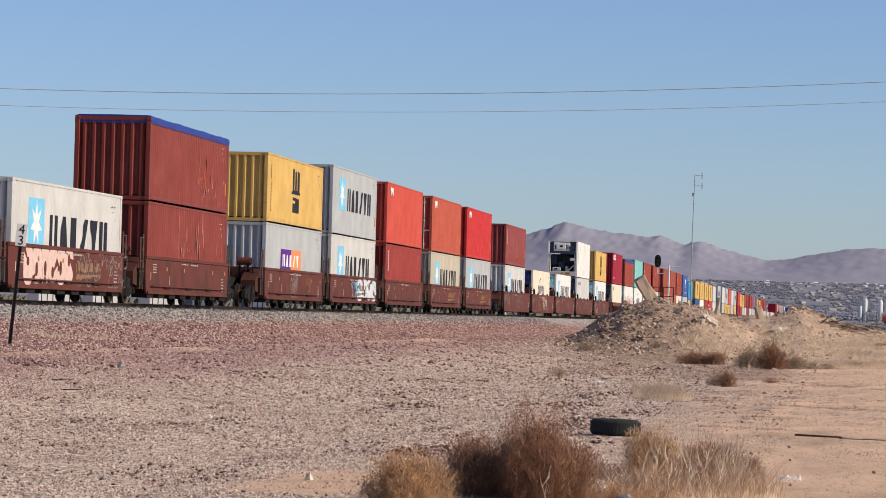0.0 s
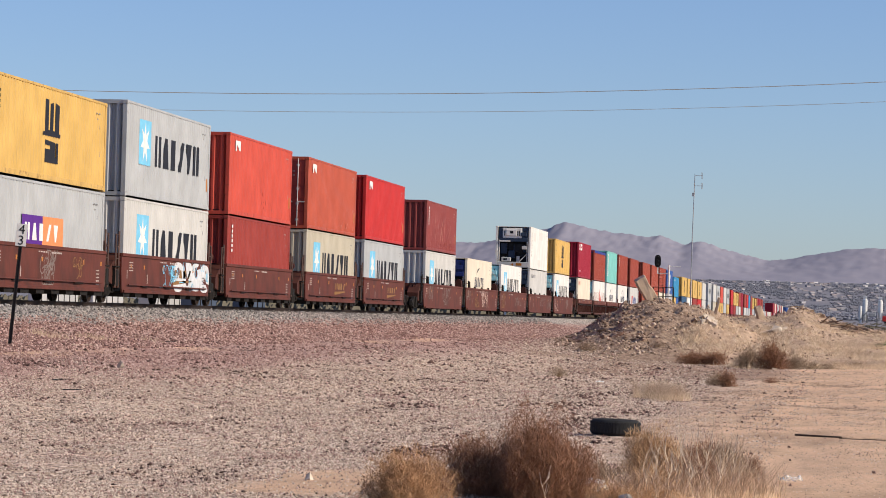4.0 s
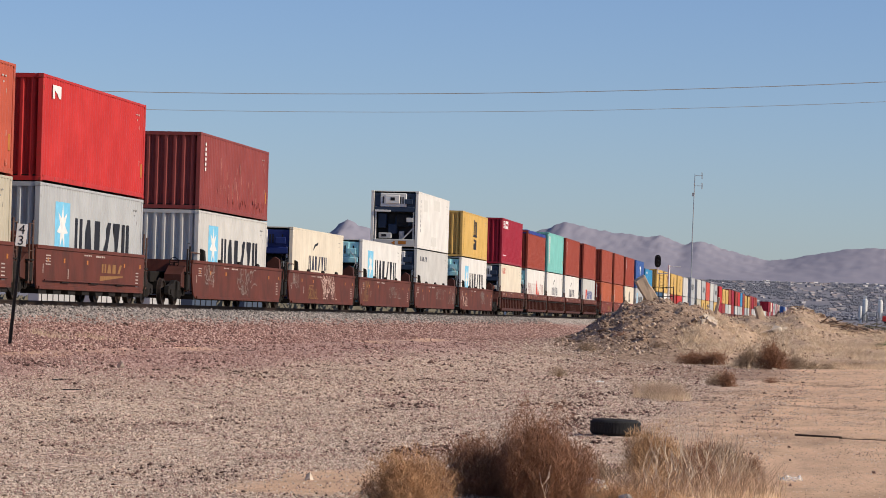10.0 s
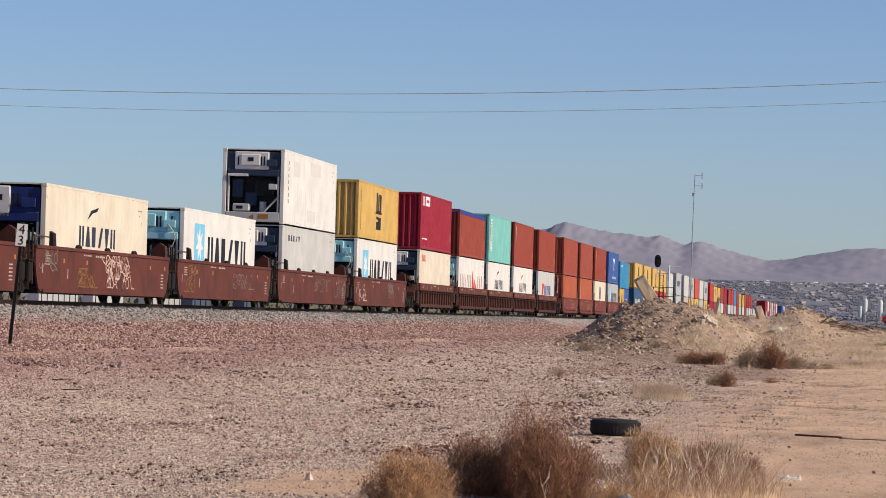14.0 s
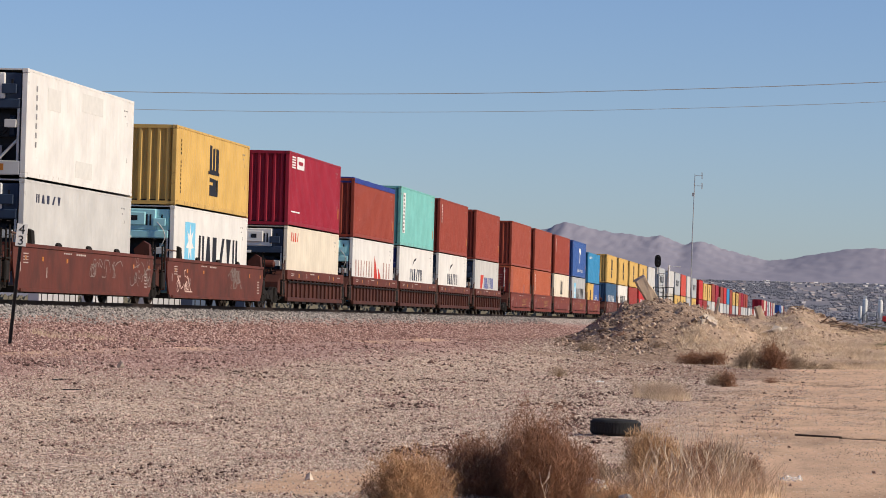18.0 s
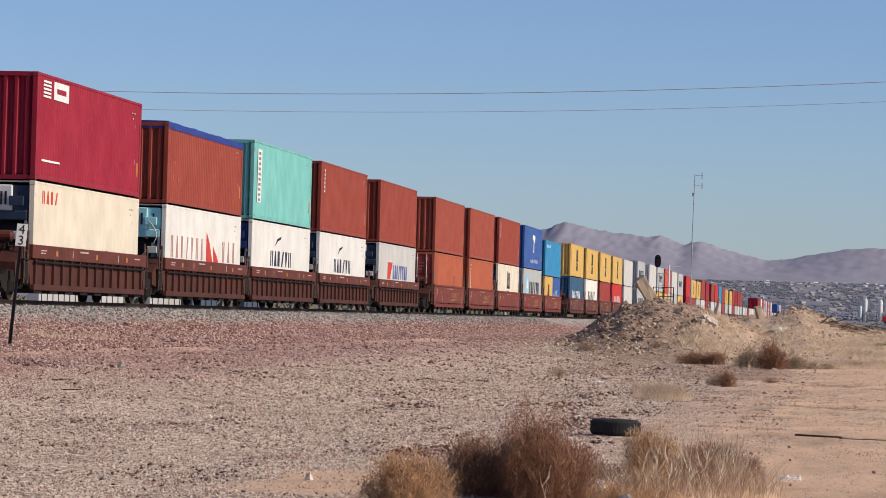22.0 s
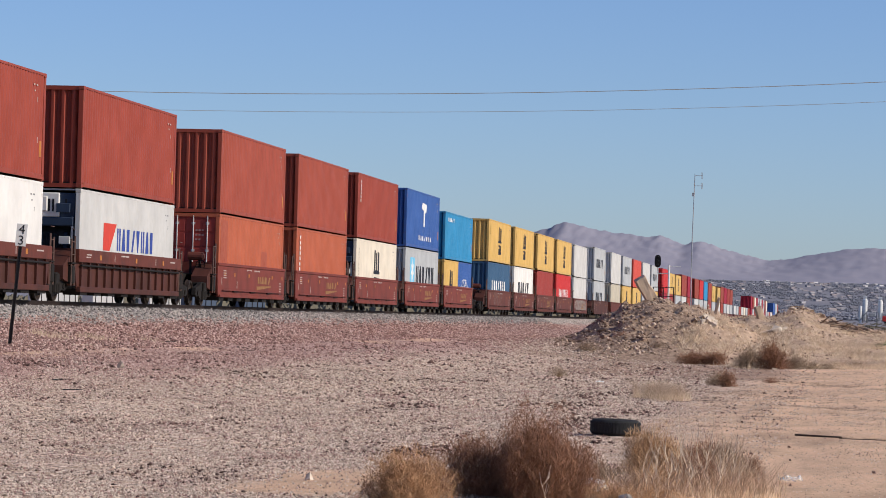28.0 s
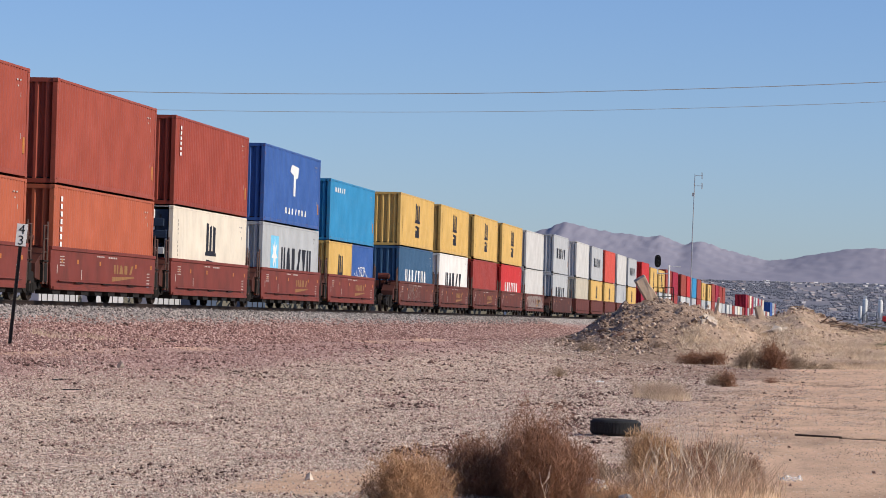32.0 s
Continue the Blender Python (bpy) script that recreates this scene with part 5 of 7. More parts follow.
M_TWIG_BROWN = twig_material("dry_brown_twigs", (0.13, 0.060, 0.038), (0.48, 0.262, 0.160))
M_TWIG_RUST = twig_material("dry_russet_twigs", (0.33, 0.18, 0.092), (0.72, 0.46, 0.26))
M_TWIG_GOLD = twig_material("dry_golden_twigs", (0.33, 0.195, 0.098), (0.80, 0.54, 0.315))
M_STRAW = twig_material("dry_straw", (0.42, 0.285, 0.185), (0.92, 0.71, 0.50))
M_SCRUB = twig_material("tan_scrub", (0.21, 0.145, 0.10), (0.48, 0.36, 0.25))
M_PALEGRASS = twig_material("bleached_grass", (0.46, 0.34, 0.235), (0.88, 0.73, 0.55))
M_GREEN = twig_material("green_weed", (0.05, 0.075, 0.03), (0.14, 0.18, 0.075))
M_STALK = twig_material("pale_stalks", (0.56, 0.44, 0.32), (0.84, 0.70, 0.54))


class Twigs:
    """Many thin three-sided stems gathered into one mesh."""

    def __init__(self):
        self.v, self.f = [], []

    def stem(self, pts, r0, r1):
        n = len(pts)
        base = len(self.v)
        for i, p in enumerate(pts):
            r = r0 + (r1 - r0) * i / (n - 1)
            for k in range(3):
                a = 2.1 * k + i
                self.v.append((p[0] + r * math.cos(a), p[1] + r * math.sin(a), p[2]))
        for i in range(n - 1):
            for k in range(3):
                j = (k + 1) % 3
                self.f.append((base + 3 * i + k, base + 3 * i + j, base + 3 * i + 3 + j, base + 3 * i + 3 + k))


def dry_bush(x, y, radius, height, stems, material, label, seed, level=2, kids=4, r=0.006, name="dry_bush"):
    """A rounded bush: forked stems from the root, and a cloud of fine twigs that fills an uneven dome."""
    rng = random.Random(seed)
    root = new(name)
    root.location = (x, y, ground_z(x, y) - 0.02)
    tagged(root, label, "bush")
    main, fine = Twigs(), Twigs()

    def dome(a, up):
        k = 0.82 + 0.42 * noise.noise((math.cos(a) * 1.6 + seed, math.sin(a) * 1.6, up * 2.0)) + 0.24 * noise.noise((math.cos(a) * 5, math.sin(a) * 5 + seed, up * 6))
        w = math.sqrt(max(0.0, 1 - up * up))
        return Vector((math.cos(a) * radius * k * (0.55 + 0.45 * w if up < 0.4 else w * 1.05), math.sin(a) * radius * k * (0.55 + 0.45 * w if up < 0.4 else w * 1.05), height * k * up))
    for i in range(stems):
        tip = dome(rng.uniform(0, 6.283), rng.uniform(0.15, 1.0)) * rng.uniform(0.7, 1.10)
        mid = tip * 0.5 + Vector((rng.uniform(-1, 1), rng.uniform(-1, 1), 0.8)) * 0.12 * height
        main.stem([(0, 0, 0), tuple(mid), tuple(tip)], r, r * 0.5)
    count = stems * kids * (16 if level > 2 else 8)
    for i in range(count):
        q = dome(rng.uniform(0, 6.283), rng.random() ** 0.8) * (rng.random() ** 0.42)
        out = Vector((q.x / radius, q.y / radius, q.z / height + 0.25))
        d = (out.normalized() * 0.22 + Vector((rng.uniform(-1, 1), rng.uniform(-1, 1), rng.uniform(-0.8, 1.0))) * 1.0).normalized()
        ln = height * rng.uniform(0.06, 0.19)
        e = q + d * ln * 0.5 + Vector((rng.uniform(-1, 1), rng.uniform(-1, 1), rng.uniform(-1, 1))) * ln * 0.14
        fine.stem([tuple(q), tuple(e), tuple(q + d * ln)] if i % 3 == 0 else [tuple(q), tuple(q + d * ln)], r * 0.6, r * 0.32)
    tagged(part("branchwork", mesh_of("branchwork", main.v, main.f, material), material, root), kind="stuff")
    tagged(part("twig_mass", mesh_of("twig_mass", fine.v, fine.f, material), material, root), kind="stuff")
    return root


def straw_tuft(x, y, radius, height, n, material, seed, name="dry_grass_tuft", label="tuft of dry straw-coloured grass", r=0.004):
    rng = random.Random(seed)
    t = Twigs()
    for i in range(n):
        a, q = rng.uniform(0, 6.283), radius * math.sqrt(rng.random())
        px, py = q * math.cos(a), q * math.sin(a)
        h = height * rng.uniform(0.35, 1.0)
        lx, ly = rng.uniform(-0.8, 0.8) * h, rng.uniform(-0.8, 0.8) * h
        pz = ground_z(x + px, y + py) - ground_z(x, y) - 0.02
        t.stem([(px, py, pz), (px + lx * 0.3, py + ly * 0.3, pz + h * 0.55), (px + lx, py + ly, pz + h)], r, r * 0.3)
    root = new(name, mesh_of(name, t.v, t.f, material))
    root.location = (x, y, ground_z(x, y))
    tagged(root, label, "grass")
    return root


def build_plants():
    dry_bush(-2.64, 26.4, 0.44, 0.86, 130, M_TWIG_BROWN, "large leafless dark brown dry bush", 3, 3, 8, 0.0031)
    dry_bush(-2.36, 26.6, 0.36, 0.58, 75, M_TWIG_BROWN, "leafless dark brown dry bush", 33, 3, 7, 0.0038)
    dry_bush(-3.14, 26.7, 0.46, 0.58, 95, M_TWIG_BROWN, "leafless dark brown dry bush", 31, 3, 7, 0.0038)
    dry_bush(-3.58, 25.2, 0.42, 0.55, 100, M_TWIG_RUST, "russet dry bush of fine twigs", 4, 3, 7, 0.0038)
    dry_bush(-1.86, 30.8, 0.37, 0.55, 90, M_TWIG_GOLD, "golden dry bush of fine twigs", 5, 3, 7, 0.0038)
    dry_bush(-1.30, 28.2, 0.34, 0.38, 50, M_TWIG_BROWN, "brown dry bush of fine twigs", 6, 3, 5, 0.0038)
    dry_bush(-1.66, 27.6, 0.40, 0.34, 50, M_TWIG_GOLD, "golden-brown dry bush of fine twigs", 66, 3, 5, 0.0038)
    dry_bush(-1.92, 26.2, 0.30, 0.20, 30, M_TWIG_RUST, "low russet dry bush among straw", 67, 3, 6, 0.0038)
    dry_bush(-1.55, 26.0, 0.34, 0.22, 26, M_TWIG_RUST, "low russet dry bush among straw", 68, 3, 5, 0.0038)
    dry_bush(-1.62, 31.6, 0.30, 0.34, 34, M_SCRUB, "leafless grey-tan dry bush", 61, 3, 4, 0.0045)
    dry_bush(-1.12, 30.2, 0.36, 0.40, 60, M_SCRUB, "low grey-brown dry bush among straw", 63, 3, 5, 0.004)
    dry_bush(-1.34, 30.8, 0.26, 0.44, 40, M_TWIG_BROWN, "small brown dry bush among straw", 64, 3, 5, 0.0038)
    dry_bush(-0.86, 30.4, 0.14, 0.26, 26, M_TWIG_BROWN, "small dark brown weed beside straw", 65, 3, 5, 0.004)
    dry_bush(-2.32, 29.2, 0.30, 0.26, 40, M_SCRUB, "low grey-tan dry bush beside litter", 62, 3, 4, 0.004)
    for i, (x, y, r, h, n) in enumerate(((-1.55, 27.2, 0.5, 0.40, 200), (-1.0, 27.4, 0.42, 0.36, 150), (-1.9, 26.8, 0.35, 0.26, 110), (-1.3, 26.3, 0.6, 0.3, 260), (-1.2, 28.2, 0.5, 0.4, 240), (-0.80, 26.9, 0.36, 0.34, 200))):
        straw_tuft(x, y, r, h, n, M_STRAW, 40 + i)
    for i, (x, y, r, h, n) in enumerate(((-17.3, 65.6, 0.5, 0.22, 120), (-16.9, 68.0, 0.45, 0.2, 100), (-16.3, 71.0, 0.35, 0.16, 70), (-3.75, 61.5, 0.45, 0.46, 260), (-3.35, 60.5, 0.42, 0.42, 240))):
        straw_tuft(x, y, r, h, n, M_PALEGRASS, 140 + i, r=0.006)
    rng = random.Random(12)
    for i, (x, y, h) in enumerate(((-1.42, 27.6, 0.62), (-1.30, 27.5, 0.58), (-1.22, 26.4, 0.42), (-1.06, 26.5, 0.38), (-1.33, 26.2, 0.34), (-1.48, 26.3, 0.40), (-0.92, 26.7, 0.34), (-1.6, 26.1, 0.30), (-1.22, 27.2, 0.52), (-1.12, 27.3, 0.46), (-1.5, 27.0, 0.48), (-0.95, 27.2, 0.40), (-1.36, 26.9, 0.50), (-1.68, 26.8, 0.38), (-1.62, 27.3, 0.45), (-2.42, 25.5, 0.26), (-1.05, 27.0, 0.42), (-1.75, 27.2, 0.4))):
        lean = Vector((rng.uniform(-0.35, 0.35), rng.uniform(-0.2, 0.2), 1)).normalized()
        t = Twigs()
        knots = [lean * (h * k) + Vector((rng.gauss(0, 0.02), rng.gauss(0, 0.02), 0)) * (k > 0) for k in (0.0, 0.35, 0.7, 1.0)]
        t.stem([tuple(q) for q in knots], 0.0058, 0.0022)
        ob = new("dead_stalk", mesh_of("dead_stalk", t.v, t.f, M_STALK))
        ob.location = (x, y, ground_z(x, y) - 0.02)
        tagged(ob, "bleached dead plant stalk with bare side shoots", "plant")
        for k in range(5):
            u = Twigs()
            foot = knots[1 + k % 2] + (knots[2 + k % 2] - knots[1 + k % 2]) * rng.random()
            way = (lean + Vector((rng.uniform(-1, 1), rng.uniform(-1, 1), rng.uniform(-0.2, 0.5))) * 0.8).normalized()
            u.stem([tuple(foot), tuple(foot + way * h * 0.18), tuple(foot + (way + Vector((0, 0, 0.4))) * h * rng.uniform(0.25, 0.42))], 0.0042, 0.0016)
            part("side_shoot", mesh_of("side_shoot", u.v, u.f, M_STALK), M_STALK, ob)
    # scrub out on the flat and along the heaps
    for i, (x, y, r, h, n, mat, lab) in enumerate((
            (-3.10, 76.5, 0.36, 0.38, 50, M_SCRUB, "small brown desert shrub"), (-2.72, 73.5, 0.30, 0.50, 50, M_TWIG_BROWN, "small dark brown desert shrub"),
            (-1.80, 79.3, 0.28, 0.20, 22, M_TWIG_BROWN, "low dark brown desert shrub"), (-7.30, 79.0, 0.32, 0.36, 26, M_SCRUB, "small tan desert shrub"),
            (-3.8, 63.0, 0.42, 0.40, 34, M_STRAW, "pale straw-coloured desert shrub"), (-3.4, 62.0, 0.36, 0.32, 28, M_STRAW, "pale straw-coloured desert shrub"),
            (-5.45, 113, 0.72, 0.62, 110, M_TWIG_BROWN, "dark brown desert shrub at the foot of the heap"), (-4.70, 113, 0.66, 0.64, 100, M_TWIG_BROWN, "dark brown desert shrub at the foot of the heap"),
            (-3.22, 106, 0.60, 0.80, 90, M_SCRUB, "bushy brown desert shrub"), (-2.35, 104, 0.66, 1.0, 140, M_TWIG_BROWN, "bushy dark brown desert shrub"),
            (-1.62, 105.5, 0.5, 0.55, 70, M_SCRUB, "bushy tan desert shrub"), (-1.05, 105, 0.45, 0.32, 34, M_SCRUB, "low tan desert shrub"), (-0.45, 105, 0.45, 0.30, 30, M_SCRUB, "low tan desert shrub"),
            (0.5, 106, 0.5, 0.32, 30, M_SCRUB, "low tan desert shrub"), (-9.9, 119, 0.6, 0.45, 32, M_SCRUB, "tan desert shrub beside the heap"), (-8.9, 123, 0.4, 0.3, 22, M_TWIG_BROWN, "brown desert shrub on the heap"),
            (1.55, 127, 0.45, 0.30, 40, M_GREEN, "small green weed on the berm"), (2.0, 129, 0.45, 0.34, 40, M_GREEN, "small green weed on the berm"),
            (-7.2, 120, 0.5, 0.28, 22, M_SCRUB, "low tan desert shrub"))):
        dry_bush(x, y, r, h, n, mat, lab, 100 + i, 2, 5, 0.010 if y > 100 else 0.007, "desert_shrub")
    # wild dry grass over the heaps: past counting
    t = Twigs()
    rng = random.Random(77)
    for i in range(3200):
        x, y = rng.uniform(-6.4, 4.2), rng.uniform(104, 160)
        if y < 118 and x < -4.0 + 0.4 * (y - 105) / 12:
            continue
        thick = noise.noise((x * 0.9, y * 0.25, 6.0)) + 0.5 * noise.noise((x * 2.4, y * 0.6, 3.0))
        if thick < rng.uniform(-0.2, 0.4):
            continue
        tall = (rng.uniform(0.10, 0.24) + 0.20 * max(0.0, thick)) * (1.0 if y < 138 else 0.55)
        wide = rng.uniform(0.10, 0.24)
        for k in range(34):
            px, py = x + rng.gauss(0, wide), y + rng.gauss(0, wide * 1.4)
            h = tall * rng.uniform(0.35, 1.0)
            lx, ly = rng.uniform(-1.3, 1.3), rng.uniform(-1.3, 1.3)
            z = ground_z(px, py)
            t.stem([(px, py, z - 0.03), (px + lx * h, py + ly * h, z + h)], 0.009, 0.004)
    ob = new("wild_grass", mesh_of("wild_grass", t.v, t.f, M_PALEGRASS))
    tagged(ob, "dry straw-coloured wild grass over the spoil heaps", "grass", kind="stuff")


build_plants()


# ---- stones ----
def stone_material(name, low, mid, high):
    m, nt, b = nodes_of(name)
    geo = nt.nodes.new("ShaderNodeNewGeometry")
    c = ramp(nt, geo.outputs["Random Per Island"], ((0.0, low), (0.6, mid), (1.0, high)))
    c = mixed(nt, 0.12, c, ramp(nt, noise_node(nt, 30, 5), ((0.3, dimmed(mid, 0.7)), (0.7, dimmed(mid, 1.3)))))
    nt.links.new(c, b.inputs["Base Color"])
    b.inputs["Roughness"].default_value = 0.9
    b.inputs["Specular IOR Level"].default_value = 0.2
    return m


M_GRAVEL = stone_material("pale_gravel", (0.090, 0.060, 0.050), (0.58, 0.455, 0.360), (0.84, 0.715, 0.595))
M_BALLAST = stone_material("grey_ballast", (0.07, 0.065, 0.062), (0.245, 0.226, 0.213), (0.50, 0.465, 0.435))
M_REDSTONE = stone_material("reddish_stone", (0.075, 0.040, 0.038), (0.35, 0.200, 0.170), (0.70, 0.53, 0.46))
M_DARKSTONE = stone_material("dark_brown_stone", (0.035, 0.022, 0.019), (0.105, 0.058, 0.048), (0.26, 0.165, 0.135))
M_CRUMB = stone_material("brown_earth_crumb", (0.20, 0.13, 0.09), (0.34, 0.23, 0.16), (0.62, 0.46, 0.33))
M_RUBBLE = stone_material("heap_rubble", (0.11, 0.072, 0.054), (0.32, 0.225, 0.165), (0.66, 0.52, 0.41))
M_PALEROCK = plain("pale_broken_rock", (0.52, 0.435, 0.35), 0.95, 0, 0.2, 5.0)
M_CONCRETE = plain("broken_concrete", (0.52, 0.40, 0.29), 0.95, 0, 0.14, 3.0)

SHAPES = []
_r = random.Random(21)
for _ in range(24):
    SHAPES.append(np.array([(sx * _r.uniform(0.4, 1.35), sy * _r.uniform(0.4, 1.35), sz * _r.uniform(0.3, 0.95))
                            for sx, sy, sz in ((1, 0.1, 0.1), (-1, -0.1, 0.1), (0.1, 1, 0), (-0.1, -1, 0), (0.2, 0.1, 1), (0, 0, -1))]))
BEDDED = []
for _ in range(24):
    BEDDED.append(np.array([(sx * _r.uniform(0.6, 1.3), sy * _r.uniform(0.6, 1.3), -0.5) for sx, sy in ((1, 0.2), (0.2, 1), (-1, -0.2), (-0.2, -1))] +
                           [(_r.uniform(-0.6, 0.6), _r.uniform(-0.6, 0.6), _r.uniform(0.55, 1.0))]))
PYRAMID = np.array([(0, 1, 4), (1, 2, 4), (2, 3, 4), (3, 0, 4)])
OCTA = np.array([(4, 0, 2), (4, 2, 1), (4, 1, 3), (4, 3, 0), (5, 2, 0), (5, 1, 2), (5, 3, 1), (5, 0, 3)])


def stone_mesh(places, shapes, faces):
    n, k, m = len(places), shapes.shape[1], len(faces)
    rng = np.random.default_rng(5)
    v = shapes[rng.integers(0, len(shapes), n)]
    turn = rng.uniform(0, 6.283, n)
    c, s = np.cos(turn)[:, None], np.sin(turn)[:, None]
    size = places[:, 3:4] * 0.5
    x = (v[:, :, 0] * c - v[:, :, 1] * s) * size + places[:, 0:1]
    y = (v[:, :, 0] * s + v[:, :, 1] * c) * size + places[:, 1:2]
    z = v[:, :, 2] * size + places[:, 2:3]
    return np.stack([x, y, z], axis=2).reshape(-1, 3), (faces[None] + (np.arange(n) * k)[:, None, None]).reshape(-1, 3)


def stones(name, places, material, label, category="gravel"):
    """places: rows of x, y, z, size. One mesh for what nobody could count: the smaller stones bedded in the soil, the larger ones whole."""
    places = np.array(places)
    cut = np.quantile(places[:, 3], 0.72)
    me = bpy.data.meshes.new(name)
    va, fa = stone_mesh(places[places[:, 3] > cut], np.array(SHAPES), OCTA)
    vb, fb = stone_mesh(places[places[:, 3] <= cut], np.array(BEDDED), PYRAMID)
    co = np.concatenate([va, vb])
    faces = np.concatenate([fa, fb + len(va)])
    me.vertices.add(len(co))
    me.vertices.foreach_set("co", co.reshape(-1))
    me.loops.add(faces.size)
    me.loops.foreach_set("vertex_index", faces.reshape(-1))
    me.polygons.add(len(faces))
    me.polygons.foreach_set("loop_start", np.arange(len(faces)) * 3)
    me.update(calc_edges=True)
    me.materials.append(material)
    ob = new(name, me)
    return tagged(ob, label, category, kind="stuff")


def build_stones():
    rng = random.Random(9)
    pale, red, grey, dark = [], [], [], []
    # the gravel flat, from near to far: depth, how many, size
    for y0, y1, n, s0, s1 in ((22, 34, 62000, 0.012, 0.037), (34, 50, 74000, 0.015, 0.046), (50, 75, 62000, 0.020, 0.066), (75, 122, 38000, 0.030, 0.09)):
        for i in range(n):
            y = rng.uniform(y0, y1)
            x = rng.uniform(-0.275 * y - 0.5, 0.02 * y)
            if x < -19.2:
                continue
            bare = noise.noise((x * 0.55, y * 0.3, 11.0)) + 0.6 * noise.noise((x * 1.7, y * 0.8, 2.0))
            keep = 1.15 if x < -4 else 1.15 - 0.33 * (x + 4)
            lane = noise.noise((x * 1.1 + 0.02 * y, y * 0.035, 17.0))
            if lane > 0.22:
                keep *= 0.55
            if x > -1.6:
                keep = 0.85 if y > 46 else (0.25 if x > -0.75 else 0.45)
                if noise.noise((x * 1.3, y * 0.5, 21.0)) < 0:
                    keep *= 0.35
            if bare > 0.60:
                keep *= 0.3
            if ((x + 4.7) / 0.75) ** 2 + ((y - 28) / 2.3) ** 2 < 0.9 + 1.3 * noise.noise((x * 2.5, y * 0.8, 8.0)):
                keep *= 0.16
            if abs(x + 15.0 + 0.5 * noise.noise((1, y * 0.06, 0))) < 0.55 * (0.4 + noise.noise((x, y * 0.07, 5.0))):
                keep *= 0.3
            if rng.random() > keep:
                continue
            s = (s0 + (s1 - s0) * rng.random() ** 2.2) * (0.5 if x > -0.75 else (0.7 if x > -3.0 else 1.0))
            if rng.random() < 0.006:
                s *= 1.9
            z = ground_z(x, y) + s * 0.15
            redness = min(1.0, max(0.0, (-10.9 - x + 2.2 * noise.noise((x * 0.5, y * 0.12, 2.0))) / 2.4))
            redness = max(redness, 0.6 if noise.noise((x * 0.8, y * 0.35, 31.0)) > 0.30 else 0.26)
            cluster = noise.noise((x * 0.9, y * 0.30, 44.0)) + 0.6 * noise.noise((x * 2.6, y * 0.8, 13.0))
            if -5.0 < x < -0.9 and y < 80:
                cluster += 0.18
            if rng.random() < max(0.015, 0.55 * (cluster - 0.12)):
                dark.append((x, y, z, s * rng.uniform(1.0, 1.9)))
                continue
            (red if rng.random() < redness else pale).append((x, y, z, s))
    for i in range(48000):
        y = 52 + 150 * rng.random() ** 1.6
        x = rng.uniform(-20.3, -15.2)
        s = rng.uniform(0.03, 0.075) * (1 + y / 300)
        z = ground_z(x, y) + s * 0.15
        (grey if x < -19.1 + rng.uniform(-0.5, 0.5) else red).append((x, y, z, s))
    for i in range(26000):
        y = rng.uniform(115, 190)
        x = rng.uniform(-16.5, -8.5)
        if ground_z(x, y) - profile(x) > 0.25:
            continue
        s = rng.uniform(0.04, 0.10)
        (red if rng.random() < min(1.0, max(0.15, (-11.5 - x) / 3)) else pale).append((x, y, ground_z(x, y) + s * 0.15, s))
    # coarse dark stone round the litter beside the tyre
    for i in range(1500):
        x, y = rng.gauss(-2.25, 0.28), rng.uniform(27.0, 33.0)
        s = rng.uniform(0.012, 0.042)
        (dark if rng.random() < 0.55 else red).append((x, y, ground_z(x, y) + s * 0.15, s))
    # crumbs of earth thrown up along old wheel tracks over the sand
    crumbs = []
    for (xa, ya), (xb, yb), n, w in (((-4.2, 94.8), (1.0, 71.7), 900, 0.12), ((-4.4, 92.0), (1.2, 69.5), 700, 0.12), ((-2.04, 45.1), (-0.7, 43.8), 260, 0.05), ((-0.36, 41.6), (0.9, 40.4), 160, 0.03),
                                     ((-0.17, 65.8), (0.12, 26.7), 330, 0.07), ((0.25, 66), (0.42, 27), 280, 0.10), ((-3.1, 70.9), (-0.4, 58.7), 700, 0.25), ((-2.6, 60.0), (0.6, 54.0), 500, 0.2)):
        for i in range(n):
            k = rng.random()
            if noise.noise((k * 9, xa, ya)) < -0.1:
                continue
            x, y = xa + (xb - xa) * k + rng.gauss(0, w), ya + (yb - ya) * k + rng.gauss(0, w * 2)
            s = rng.uniform(0.010, 0.034) * (0.5 + y / 80)
            crumbs.append((x, y, ground_z(x, y) + s * 0.1, s))
    stones("earth_crumbs", crumbs, M_CRUMB, "crumbs of brown earth along old wheel tracks", "soil")
    stones("dark_stones", dark, M_DARKSTONE, "scattered dark brown stones among the gravel")
    stones("gravel", pale, M_GRAVEL, "loose pale gravel and pebbles on the desert floor")
    stones("reddish_stones", red, M_REDSTONE, "loose reddish-brown crushed stone")
    stones("ballast", grey, M_BALLAST, "grey crushed-stone ballast along the track")
    rub = []
    for i in range(84000):
        x, y = rng.uniform(-12.9, 4.5), rng.uniform(117, 158)
        h = ground_z(x, y)
        if h - profile(x) < 0.12 + 0.25 * rng.random():
            continue
        w = 1.0 if x < -6 else (0.9 if y > 146 else 0.22)
        if rng.random() > w:
            continue
        coarse = noise.noise((x * 0.8, y * 0.4, 52.0))
        s = 0.03 + (0.22 if x < -6 else 0.18) * rng.random() ** (7 if coarse > 0.1 else 12)
        rub.append((x, y, h + s * 0.06, s))
    stones("rubble", rub, M_RUBBLE, "broken rock and rubble covering the spoil heap", "rubble")


